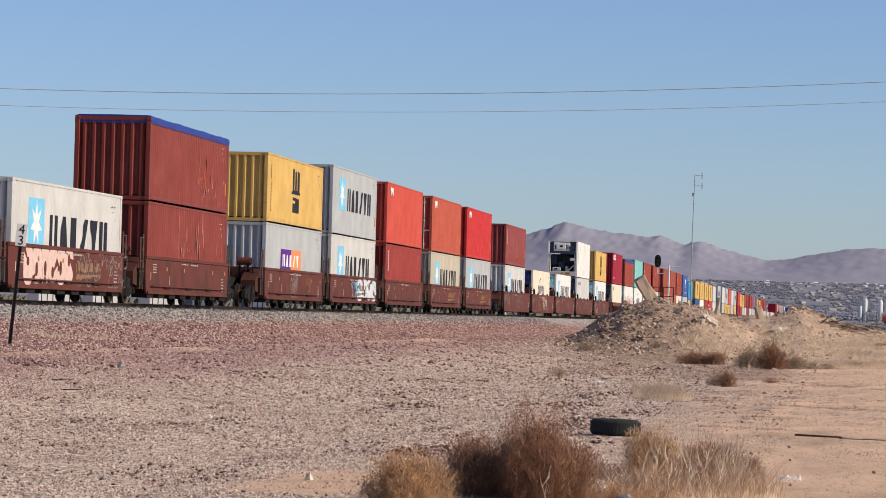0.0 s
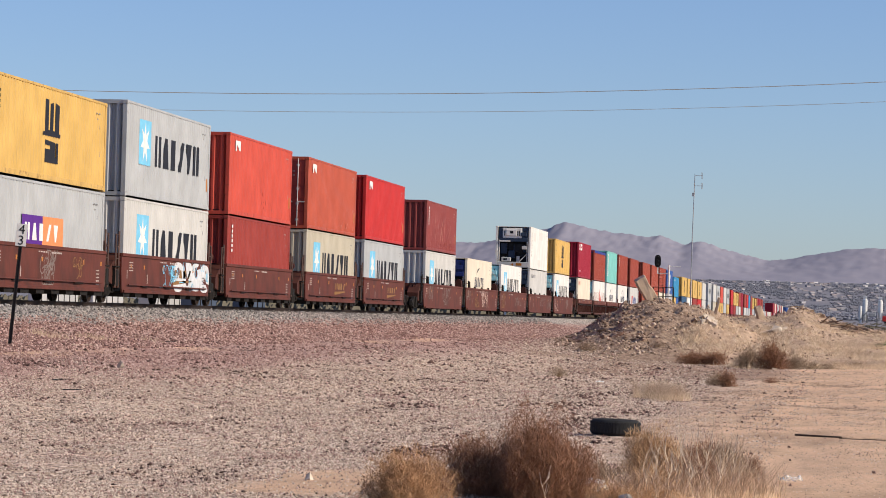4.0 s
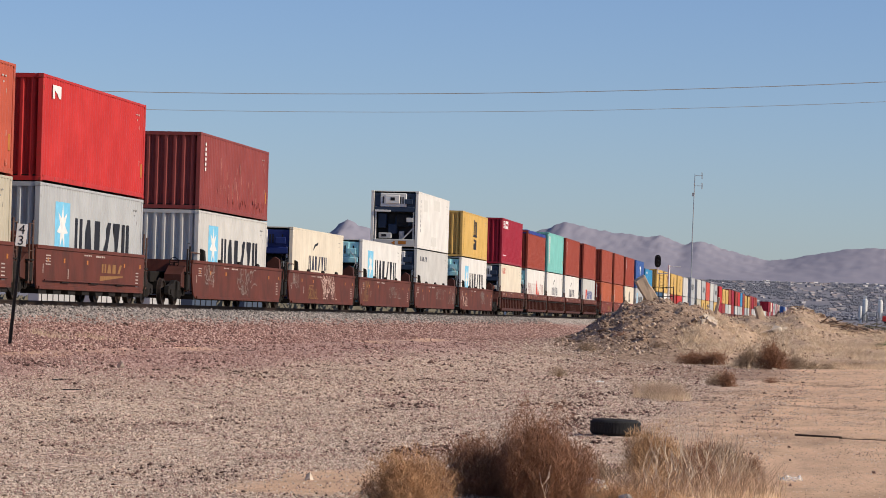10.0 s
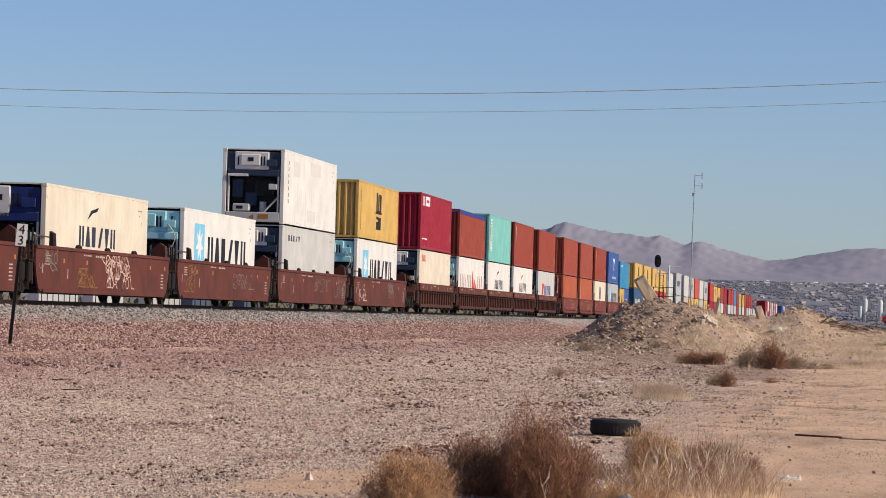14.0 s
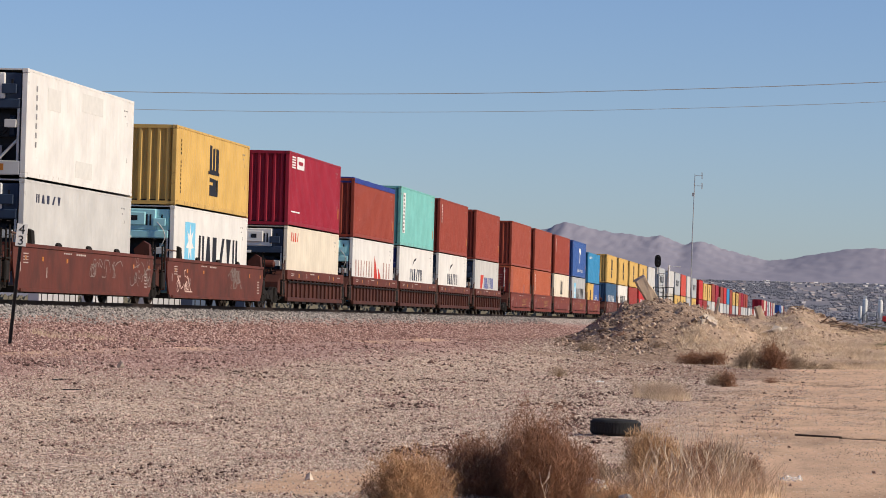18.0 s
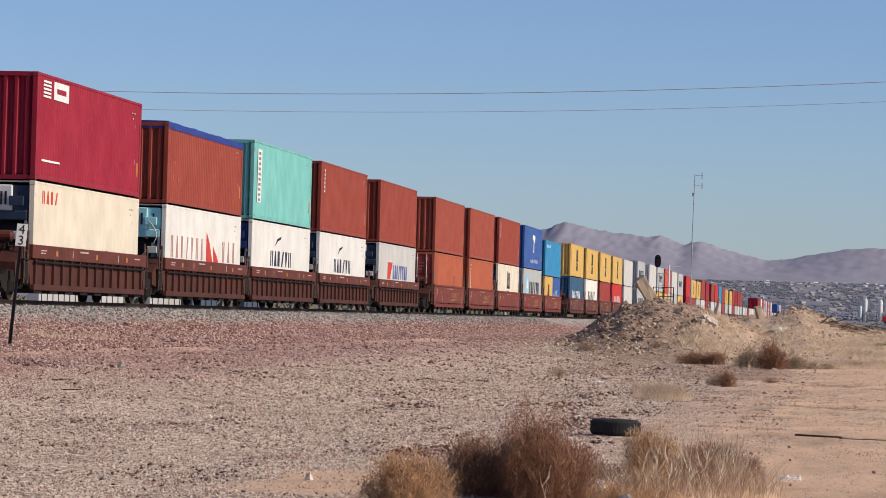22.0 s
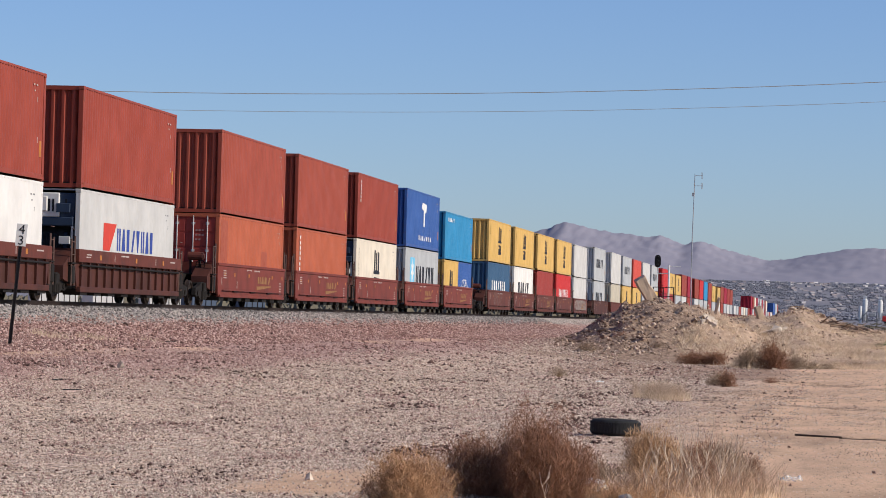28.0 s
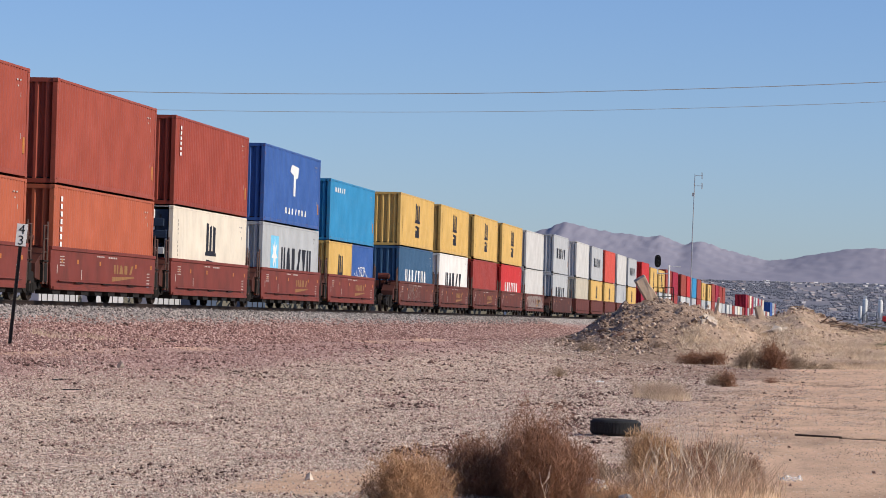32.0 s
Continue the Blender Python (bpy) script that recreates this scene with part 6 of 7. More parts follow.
def boulder(x, y, size, material, label, seed, name="boulder"):
    """An angular stone: the hull of a handful of points."""
    rng = random.Random(seed)
    bm = bmesh.new()
    for i in range(9):
        a, u = rng.uniform(0, 6.283), rng.uniform(-1, 1)
        w = math.sqrt(1 - u * u)
        k = rng.uniform(0.6, 1.15) * 0.5
        bm.verts.new((math.cos(a) * w * size[0] * k, math.sin(a) * w * size[1] * k, u * size[2] * k))
    hull = bmesh.ops.convex_hull(bm, input=bm.verts[:])
    bmesh.ops.delete(bm, geom=[g for g in hull["geom_interior"] if isinstance(g, bmesh.types.BMVert)], context="VERTS")
    bmesh.ops.bevel(bm, geom=bm.edges[:], offset=0.012 * size[0], segments=1, affect="EDGES")
    ob = part(name, bm, material, None)
    ob.location = (x, y, ground_z(x, y) + size[2] * 0.2)
    ob.rotation_euler = (rng.uniform(-0.3, 0.3), rng.uniform(-0.3, 0.3), rng.uniform(0, 6))
    return tagged(ob, label, "rock")


def slab(x, y, z, size, turn, label, seed, material):
    bm = bmesh.new()
    soft_box(bm, -size[0] / 2, size[0] / 2, -size[1] / 2, size[1] / 2, -size[2] / 2, size[2] / 2, 0.025)
    bmesh.ops.subdivide_edges(bm, edges=bm.edges[:], cuts=4, use_grid_fill=True)
    for v in bm.verts:
        k = 1 - 0.16 * max(0.0, v.co.z / size[2])
        v.co.x, v.co.y = v.co.x * k, v.co.y * k
        for q, amount in ((1.7, 0.06), (6.0, 0.02)):
            v.co += Vector((noise.noise(v.co * q + Vector((seed, 0, 0))), noise.noise(v.co * q + Vector((0, seed, 0))), noise.noise(v.co * q + Vector((0, 0, seed))))) * amount
    ob = part("concrete_slab", bm, material, None)
    ob.matrix_basis = pose(x, y, ground_z(x, y) + z, *turn)
    return tagged(ob, label, "concrete slab")


build_stones()
for i in range(46):
    q = random.Random(900 + i)
    x, y = q.gauss(-2.1, 0.5), q.gauss(149, 1.6)
    k = q.uniform(0.2, 0.55)
    boulder(x, y, (k, k * q.uniform(0.7, 1.2), k * q.uniform(0.4, 0.8)), M_CONCRETE if q.random() < 0.45 else M_RUBBLE, "broken lump in the rubble pile on the heap", 900 + i, "rubble_block")
for i in range(60):
    q = random.Random(400 + i)
    x, y = q.gauss(-8.7, 1.5), q.gauss(125, 3.0)
    k = 0.12 + 0.28 * q.random() ** 2
    ob = boulder(x, y, (k * 1.3, k * q.uniform(0.7, 1.4), k * q.uniform(0.22, 0.5)), M_CONCRETE if q.random() < 0.2 else M_RUBBLE, "broken lump of rock on the spoil heap", 400 + i, "rubble_block")
    ob.rotation_euler = (q.uniform(-0.5, 0.3), q.uniform(-0.2, 0.8), q.uniform(-0.6, 0.6))
M_DEADWOOD = plain("grey_dead_wood", (0.20, 0.14, 0.10), 0.9)
for i in range(26):
    q = random.Random(300 + i)
    x, y = q.gauss(0.25, 0.5), q.gauss(142.5, 1.6)
    bm = bmesh.new()
    ln, a = q.uniform(0.7, 1.7), q.uniform(-0.45, 0.7)
    tip = Vector((ln / 2 * math.cos(a), q.uniform(-0.4, 0.4), abs(ln / 2 * math.sin(a)) * 0.7))
    rod(bm, -tip, tip * 0.2, 0.045, 6, 0.036)
    rod(bm, tip * 0.2, tip + Vector((0, 0, 0.06)), 0.036, 6, 0.016)
    ob = part("dead_branch", bm, M_DEADWOOD, None)
    ob.location = (x, y, ground_z(x, y) + 0.14)
    ob.rotation_euler = (0, 0, q.uniform(-1.2, 4.4))
    tagged(ob, "dead branch in a brush heap on the berm", "branch", "branches of the brush heap")
for i in range(9):
    q = random.Random(700 + i)
    x, y = q.gauss(-5.75, 0.22), q.gauss(127.9, 0.8)
    k = q.uniform(0.3, 0.72)
    boulder(x, y, (k, k * q.uniform(0.7, 1.1), k * q.uniform(0.6, 0.95)), M_PALEROCK, "pale angular lump of broken concrete on the heap", 700 + i, "concrete_lump")
slab(-8.42, 133.0, 0.40, (0.50, 0.6, 1.75), (6, -31, 10), "slab of broken tan concrete jutting from the heap", 3, M_CONCRETE)
slab(-3.95, 146.0, 0.22, (0.30, 0.5, 0.85), (8, -22, 14), "short slab of broken concrete leaning on the heap", 5, M_CONCRETE)
slab(-3.05, 133.0, 0.06, (0.26, 0.9, 1.25), (24, 78, 10), "pale slab of broken concrete lying on the heap", 8, M_PALEROCK)
slab(-5.45, 131.5, 0.35, (0.14, 0.2, 1.3), (4, 12, 0), "thin upright splinter of concrete in the heap", 9, M_CONCRETE)
boulder(-5.85, 127.6, (0.8, 0.7, 0.55), M_PALEROCK, "pale boulder of broken concrete on the heap", 4)
boulder(-5.35, 127.2, (0.4, 0.5, 0.45), M_PALEROCK, "pale lump of broken concrete on the heap", 5)
boulder(-2.9, 132.0, (1.0, 0.8, 0.55), M_PALEROCK, "flat pale boulder in dry grass", 6)
boulder(-9.6, 123, (0.5, 0.5, 0.45), M_RUBBLE, "brown boulder at the foot of the heap", 7)
boulder(-10.2, 119, (0.3, 0.28, 0.28), M_PALEROCK, "pale stone at the foot of the heap", 8)
boulder(-10.9, 117, (0.26, 0.24, 0.22), M_PALEROCK, "pale stone at the foot of the heap", 9)
boulder(-4.90, 28.1, (0.18, 0.15, 0.11), M_PALEROCK, "pale fist-sized stone on bare sand", 10, "stone")
boulder(-1.80, 25.9, (0.16, 0.14, 0.12), plain("grey_stone", (0.34, 0.33, 0.32), 0.9), "grey stone half hidden in dry grass", 13, "stone")
boulder(-13.0, 54.2, (0.24, 0.2, 0.22), M_PALEROCK, "pale stone on reddish gravel", 11, "stone")
boulder(-2.2, 101.5, (0.3, 0.26, 0.14), M_CONCRETE, "flat pale stone by a shrub", 12, "stone")
for i, (x, y, s) in enumerate(((-0.95, 46, 0.07), (-0.62, 38, 0.06), (-0.66, 35.5, 0.05), (-1.5, 47, 0.07), (-0.55, 34.2, 0.06), (0.35, 31, 0.07), (-0.45, 28.6, 0.05), (-2.2, 47.5, 0.06))):
    boulder(x, y, (s, s, s * 0.8), M_DARKSTONE, "small dark clod on the sand", 40 + i, "clod")


# ---- tyre, stick, litter ----
def build_tyre():
    root = new("old_tyre")
    root.location = (-3.01, 41.1, ground_z(-3.01, 41.1))
    root.rotation_euler = (radians(0.3), radians(1.2), 0.3)
    tagged(root, "worn black car tyre lying flat on gravel", "tyre")
    m = plain("dusty_black_rubber", (0.022, 0.022, 0.023), 0.85, 0, 0.35, 6)
    prof = ((0.20, 0.03), (0.215, 0.012), (0.26, 0.0), (0.30, 0.006), (0.325, 0.025), (0.337, 0.055), (0.34, 0.11), (0.337, 0.165), (0.325, 0.195), (0.30, 0.214), (0.26, 0.22), (0.215, 0.208), (0.20, 0.19), (0.21, 0.17), (0.28, 0.15), (0.31, 0.11), (0.28, 0.07), (0.21, 0.05))
    bm = bmesh.new()
    n = 48
    rings = [[bm.verts.new((r * math.cos(6.28318 * i / n), r * math.sin(6.28318 * i / n), z)) for i in range(n)] for r, z in prof]
    for a, b in zip(rings, rings[1:] + rings[:1]):
        for i in range(n):
            bm.faces.new((a[i], a[(i + 1) % n], b[(i + 1) % n], b[i]))
    bmesh.ops.recalc_face_normals(bm, faces=bm.faces)
    for f in bm.faces:
        f.smooth = True
    part("carcass", bm, m, root)

    def block():
        b2 = bmesh.new()
        for k in range(4):
            z = 0.04 + k * 0.038
            box(b2, 0.332, 0.342, -0.014, 0.014, z, z + 0.03)
        return b2
    for i in range(44):
        ob = part("tread_block", shared(("tread_block",), block), m, root)
        ob.rotation_euler = (0, 0, 2 * math.pi * i / 44)


build_tyre()
bm = bmesh.new()
rod(bm, (-0.31, 0.03, 0.03), (0.05, 0, 0.022), 0.014, 7)
rod(bm, (0.05, 0, 0.022), (0.31, -0.04, 0.02), 0.014, 7, 0.011)
ob = part("stick", bm, plain("dark_weathered_wood", (0.045, 0.03, 0.025), 0.9), None)
ob.location = (-0.295, 40.9, ground_z(-0.295, 40.9))
tagged(ob, "dark weathered stick lying on the sand", "stick")
bm = bmesh.new()
for i in range(6):
    rod(bm, (0.2 * i, 0.02 * math.sin(i * 1.7), 0.012), (0.2 * i + 0.2, 0.02 * math.sin(i * 1.7 + 1.7), 0.012), 0.006, 5)
ob = part("twig", bm, bpy.data.materials["dark_weathered_wood"], None)
ob.location = (-0.02, 40.6, ground_z(-0.02, 40.6))
ob.rotation_euler = (0, 0, -0.1)
tagged(ob, "long thin dark twig lying on the sand", "twig")


def crumpled(name, x, y, size, material, label, seed, tall=0.6):
    bm = bmesh.new()
    bmesh.ops.create_grid(bm, x_segments=9, y_segments=9, size=0.5)
    for v in bm.verts:
        p = v.co * 3.2 + Vector((seed * 2.7, seed, 0))
        v.co = Vector(((v.co.x + 0.16 * noise.noise(p)) * size, (v.co.y + 0.16 * noise.noise(p + Vector((9, 0, 0)))) * size,
                       size * tall * (0.25 + 0.55 * abs(noise.noise(p * 1.4 + Vector((0, 5, 0)))) + 0.2 * (1 - 2 * v.co.length))))
    ob = part(name, bm, material, None)
    sol = ob.modifiers.new("thickness", "SOLIDIFY")
    sol.thickness = 0.002
    ob.location = (x, y, ground_z(x, y))
    return tagged(ob, label, "litter")


M_PAPER = plain("white_paper", (0.74, 0.74, 0.72), 0.7, 0, 0.08)
m_film, nt_film, b_film = nodes_of("clear_plastic_film")
nt_film.links.new(ramp(nt_film, noise_node(nt_film, 12, 3), ((0.3, (0.62, 0.57, 0.50)), (0.7, (0.8, 0.78, 0.74)))), b_film.inputs["Base Color"])
b_film.inputs["Roughness"].default_value = 0.25
b_film.inputs["Alpha"].default_value = 0.3
crumpled("paper_scrap", -2.27, 28.0, 0.24, M_PAPER, "crumpled white paper scrap on the sand", 3)
crumpled("paper_scrap", -1.80, 28.9, 0.15, M_PAPER, "crumpled white paper scrap in dry grass", 5, 0.9)
crumpled("paper_scrap", -2.12, 33.5, 0.07, M_PAPER, "crumpled white paper scrap on gravel", 8)
crumpled("plastic_bag", -0.46, 29.0, 0.22, m_film, "clear crumpled plastic bag lying on sand", 6, 0.6)
crumpled("plastic_bag", -2.02, 26.6, 0.2, m_film, "pale crumpled plastic bag under dry grass", 7, 0.8)
crumpled("plastic_bag", -5.9, 75, 0.2, M_PAPER, "white plastic scrap on gravel", 9, 0.6)
for i, (x, y, ln, a) in enumerate(((-14.6, 50, 0.5, 0.3), (-12.2, 47, 0.4, 1.0), (-11.4, 44.5, 0.35, -0.2), (-15.7, 62, 0.6, 0.5), (-16.2, 72, 0.55, 0.2), (-14.2, 72, 0.5, -0.4), (-9.2, 62, 0.4, 0.1), (-16.9, 57, 0.5, 0.6))):
    bm = bmesh.new()
    rod(bm, (-ln / 2, 0, 0.02), (0, 0.03, 0.03), 0.009, 5)
    rod(bm, (0, 0.03, 0.03), (ln / 2, -0.02, 0.03), 0.009, 5, 0.005)
    ob = part("stick", bm, M_STALK if i % 3 == 0 else M_BLACK, None)
    ob.location = (x, y, ground_z(x, y))
    ob.rotation_euler = (0, 0, a)
    tagged(ob, "thin dead branch lying on gravel", "stick")


# ---- mile sign, signal, mast, wires ----
def letters(text, size, material, parent, name="numeral"):
    cu = bpy.data.curves.new("numeral", "FONT")
    cu.body = text
    cu.size = size
    cu.align_x = "CENTER"
    cu.extrude = 0.002
    tmp = bpy.data.objects.new("numeral", cu)
    scene.collection.objects.link(tmp)
    me = bpy.data.meshes.new_from_object(tmp.evaluated_get(bpy.context.evaluated_depsgraph_get()))
    bpy.data.objects.remove(tmp)
    me.materials.clear()
    me.materials.append(material)
    return part(name, me, material, parent)


def build_sign():
    root = new("mile_sign")
    root.matrix_basis = pose(-16.25, 58.44, ground_z(-16.25, 58.44) - 0.05, 0, 4.4, 15)
    tagged(root, "white mile sign with black numerals on a leaning dark post", "sign")
    bm = bmesh.new()
    box(bm, -0.035, 0.035, 0.0, 0.008, 0, 2.4)
    box(bm, -0.035, -0.025, -0.03, 0.0, 0, 2.4)
    box(bm, 0.025, 0.035, -0.03, 0.0, 0, 2.4)
    part("post", bm, plain("dark_steel_post", (0.05, 0.045, 0.042), 0.7, 0.4), root)
    bm = bmesh.new()
    soft_box(bm, -0.105, 0.105, -0.045, -0.035, 2.0, 2.44, 0.003)
    part("plate", bm, plain("white_enamel_plate", (0.62, 0.62, 0.60), 0.5, 0, 0.12), root)
    for ch, z in (("4", 2.245), ("3", 2.03)):
        ob = letters(ch, 0.26, M_BLACK, root)
        ob.matrix_basis = pose(0, -0.049, z, 90, 0, 0)


def build_signal():
    root = new("railway_signal")
    root.location = (-17.1, 300, -0.47)
    tagged(root, "railway signal mast with black oval head, ladder and railed platform", "railway signal")
    pale = plain("aluminium_paint", (0.66, 0.66, 0.65), 0.5, 0.3, 0.12)
    dark = plain("black_signal_paint", (0.012, 0.012, 0.013), 0.5, 0, 0.2)
    bm = bmesh.new()
    rod(bm, (0, 0, 0.6), (0, 0, 7.4), 0.10, 10)
    part("mast", bm, pale, root)
    bm = bmesh.new()
    rod(bm, (-0.1, 0, 7.25), (1.15, 0, 7.25), 0.05, 6)
    part("bracket_arm", bm, pale, root)
    bm = bmesh.new()
    rod(bm, (-1.15, 0.0, 6.55), (0.0, 0.0, 6.55), 0.05, 6)
    rod(bm, (-1.12, 0, 6.5), (-1.12, 0, 7.3), 0.06, 6)
    part("head_bracket", bm, pale, root)
    bm = bmesh.new()
    prism(bm, disc_pts(0, 0, 0.32, 0.62, 20, 2.6), -0.02, 0.02)
    bmesh.ops.rotate(bm, verts=bm.verts, cent=(0, 0, 0), matrix=Matrix.Rotation(radians(90), 3, "Z"))
    head = part("backboard", bm, dark, root, "black oval signal backboard")
    head.location = (-1.12, -0.05, 7.75)
    for z in (-0.38, 0.0, 0.38):
        bm = bmesh.new()
        rod(bm, (0, -0.02, 0), (0, -0.32, -0.03), 0.13, 10)
        part("lamp_hood", bm, dark, head).location = (0, 0, z)
    bm = bmesh.new()
    box(bm, -1.5, 0.5, -0.5, 0.5, 3.35, 3.42)
    part("platform", bm, dark, root)
    for x in (-1.5, -0.5, 0.5):
        bm = bmesh.new()
        rod(bm, (x, -0.5, 3.4), (x, -0.5, 5.2), 0.03, 5)
        rod(bm, (x, 0.5, 3.4), (x, 0.5, 5.2), 0.03, 5)
        part("railing_post", bm, dark, root)
    for z in (4.3, 5.2):
        bm = bmesh.new()
        rod(bm, (-1.5, -0.5, z), (0.5, -0.5, z), 0.03, 5)
        rod(bm, (-1.5, 0.5, z), (0.5, 0.5, z), 0.03, 5)
        part("railing_bar", bm, dark, root)
    bm = bmesh.new()
    for x in (-0.95, -0.55):
        rod(bm, (x, -0.2, 0.6), (x, -0.2, 6.6), 0.025, 5)
    part("ladder_rail", bm, dark, root)
    for i in range(18):
        bm = bmesh.new()
        rod(bm, (-0.95, -0.2, 0.9 + 0.32 * i), (-0.55, -0.2, 0.9 + 0.32 * i), 0.018, 4)
        part("ladder_rung", bm, dark, root)
    bm = bmesh.new()
    soft_box(bm, -0.6, 0.6, -0.6, 0.6, 0.3, 1.1, 0.04)
    part("footing", bm, M_CONCRETE, root)
    copy_thing(root, pose(-33.15, 300, -0.47, 0, 0, 180))


def build_mast():
    root = new("antenna_mast")
    root.location = (-16.4, 330, -0.25)
    tagged(root, "tall thin grey steel antenna mast with two short arms", "antenna mast")
    m = plain("galvanised_steel", (0.32, 0.34, 0.36), 0.5, 0.4, 0.15)
    bm = bmesh.new()
    rod(bm, (0, 0, 0), (0, 0, 10.5), 0.075, 8, 0.065)
    part("lower_tube", bm, m, root)
    bm = bmesh.new()
    rod(bm, (0, 0, 10.5), (0.12, 0, 17.6), 0.055, 8, 0.04)
    part("upper_tube", bm, m, root)
    for z in (17.45, 16.35):
        bm = bmesh.new()
        rod(bm, (0.1, 0, z), (0.95, 0, z), 0.03, 5)
        for x in (0.85, 0.95):
            rod(bm, (x, 0, z - 0.35), (x, 0, z + 0.35), 0.025, 5)
        part("antenna_arm", bm, m, root)
    bm = bmesh.new()
    soft_box(bm, -0.14, 0.14, -0.14, 0.14, 15.2, 15.6, 0.02)
    part("junction_box", bm, m, root)
    bm = bmesh.new()
    soft_box(bm, -0.3, 0.3, -0.3, 0.3, -0.4, 0.4, 0.03)
    part("footing", bm, M_CONCRETE, root)


def wire(z0, z1, z2, y, r, label):
    """A cable over the tracks that hangs through three heights, at x = -70, -32 and 3.5."""
    co = np.polyfit((-70.3, -32.0, 3.5), (z0, z1, z2), 2)
    bm = bmesh.new()
    pts = [(-150 + 270 * i / 90, y, float(np.polyval(co, -150 + 270 * i / 90))) for i in range(91)]
    rings = [[bm.verts.new((px, py + r * math.cos(1.571 * k), pz + r * math.sin(1.571 * k))) for k in range(4)] for px, py, pz in pts]
    for a, b in zip(rings, rings[1:]):
        for k in range(4):
            bm.faces.new((a[k], a[(k + 1) % 4], b[(k + 1) % 4], b[k]))
    ob = part("power_cable", bm, plain("weathered_cable", (0.36, 0.33, 0.27), 0.6, 0.3, 0.1), None)
    tagged(ob, label, "power cable", "overhead cables")


build_sign()
build_signal()
build_mast()
wire(19.46, 19.77, 21.38, 250, 0.025, "overhead power cable, weathered tan, sagging across the sky")
wire(18.04, 18.24, 19.77, 250, 0.016, "thin grey overhead power cable sagging across the sky")


# ---- the far town ----
def build_town():
    rng = random.Random(55)
    # roof and wall tones drawn towards blue-grey, with haze put into them
    roofs = [plain("far_roof", c, 0.9, 0, 0.1, 0.3) for c in ((0.32, 0.265, 0.255), (0.27, 0.245, 0.25), (0.22, 0.205, 0.22))]
    walls = [plain("far_wall", c, 0.9, 0, 0.1, 0.3) for c in ((0.36, 0.335, 0.34), (0.27, 0.255, 0.27), (0.50, 0.475, 0.47), (0.54, 0.52, 0.52))]

    def wall_mesh():
        bm = bmesh.new()
        box(bm, -6, 6, -4, 4, -3, 3.0)
        return bm

    def roof_mesh():
        bm = bmesh.new()
        prism(bm, [(-4.6, 2.95), (4.6, 2.95), (4.6, 3.15), (0, 5.0), (-4.6, 3.15)], -6.6, 6.6)
        return bm
    n = 0
    while n < 270:
        d = rng.uniform(2400, 4350)
        b = rng.uniform(-0.062, 0.026)
        x, y = b * d, d
        if noise.noise((b * 60, d * 0.0022, 3.0)) < -0.15 and rng.random() < 0.8:
            continue
        k = rng.randrange(3)
        w = rng.randrange(3)
        root = new("house")
        root.location = (x, y, ground_z(x, y))
        root.rotation_euler = (0, 0, rng.choice((0.55, 0.8, 0.95, 0.35)))
        sc = rng.uniform(0.28, 0.52)
        root.scale = (sc * rng.choice((1, 1, 1.6)), sc, sc)
        tagged(root, "low far house with pale walls and a gabled roof", "house", "houses of the town")
        part("wall", shared(("far_wall", w), wall_mesh), walls[w], root)
        part("roof", shared(("far_roof", k), roof_mesh), roofs[k], root)
        n += 1
    # big pale sheds along the foot of the hills
    for i in range(30):
        root = new("warehouse")
        b = -0.030 + 0.058 * i / 29 + rng.uniform(-0.003, 0.003)
        d = 4400 - 420 * rng.random() ** 2.5
        root.location = (b * d, d, ground_z(b * d, d))
        root.scale = (rng.uniform(0.3, 0.95), 0.6, rng.uniform(0.35, 0.6))
        root.rotation_euler = (0, 0, 0.9)
        tagged(root, "long pale flat-roofed warehouse below the hills", "warehouse", "warehouses")
        part("wall", shared(("far_wall", 9), wall_mesh), walls[3], root)
        bm = bmesh.new()
        box(bm, -6.2, 6.2, -4.2, 4.2, 3.0, 3.3)
        part("roof", bm, walls[3], root)
    # trees of the town, too many and too small to count
    t_v, t_f = [], []
    base = ((1, 0, 0), (-1, 0, 0), (0, 1, 0), (0, -1, 0), (0, 0, 1), (0, 0, -1))
    for i in range(20000):
        d = 1300 + 3030 * rng.random() ** 0.7
        b = rng.uniform(-0.064, 0.030)
        x, y = b * d, d
        if noise.noise((b * 55, d * 0.0035, 12.0)) + 0.4 * noise.noise((b * 200, d * 0.012, 5.0)) < rng.uniform(-0.20, 0.12):
            continue
        z = ground_z(x, y)
        r = rng.uniform(0.8, 2.6)
        for k in range(4):
            cx, cy, cz = x + rng.uniform(-1, 1) * r * 0.8, y + rng.uniform(-1, 1) * r * 0.8, z + r * rng.uniform(0.1, 0.7)
            q = r * rng.uniform(0.35, 0.65)
            o = len(t_v)
            for bx, by, bz in base:
                t_v.append((cx + bx * q * rng.uniform(0.7, 1.2), cy + by * q, cz + bz * q * rng.uniform(0.4, 0.75)))
            t_f += [tuple(int(j) + o for j in f) for f in OCTA]
    # pale bluish grey leaves: the haze of distance is in their colour
    m = hill_material("haze_tinted_tree", (0.188, 0.192, 0.218), (0.228, 0.231, 0.256), 0.2)
    s_v, s_f = [], []
    for i in range(1500):
        d = rng.uniform(600, 900)
        b = rng.uniform(-0.33, -0.05)
        x, y = b * d, d
        z = ground_z(x, y)
        r = rng.uniform(1.2, 2.6)
        for k in range(5):
            cx, cy, cz = x + rng.uniform(-1, 1) * r, y + rng.uniform(-1, 1) * r, z + r * rng.uniform(0.2, 1.1)
            q = r * rng.uniform(0.4, 0.7)
            o = len(s_v)
            for bx, by, bz in base:
                s_v.append((cx + bx * q * rng.uniform(0.7, 1.2), cy + by * q, cz + bz * q * rng.uniform(0.7, 1.2)))
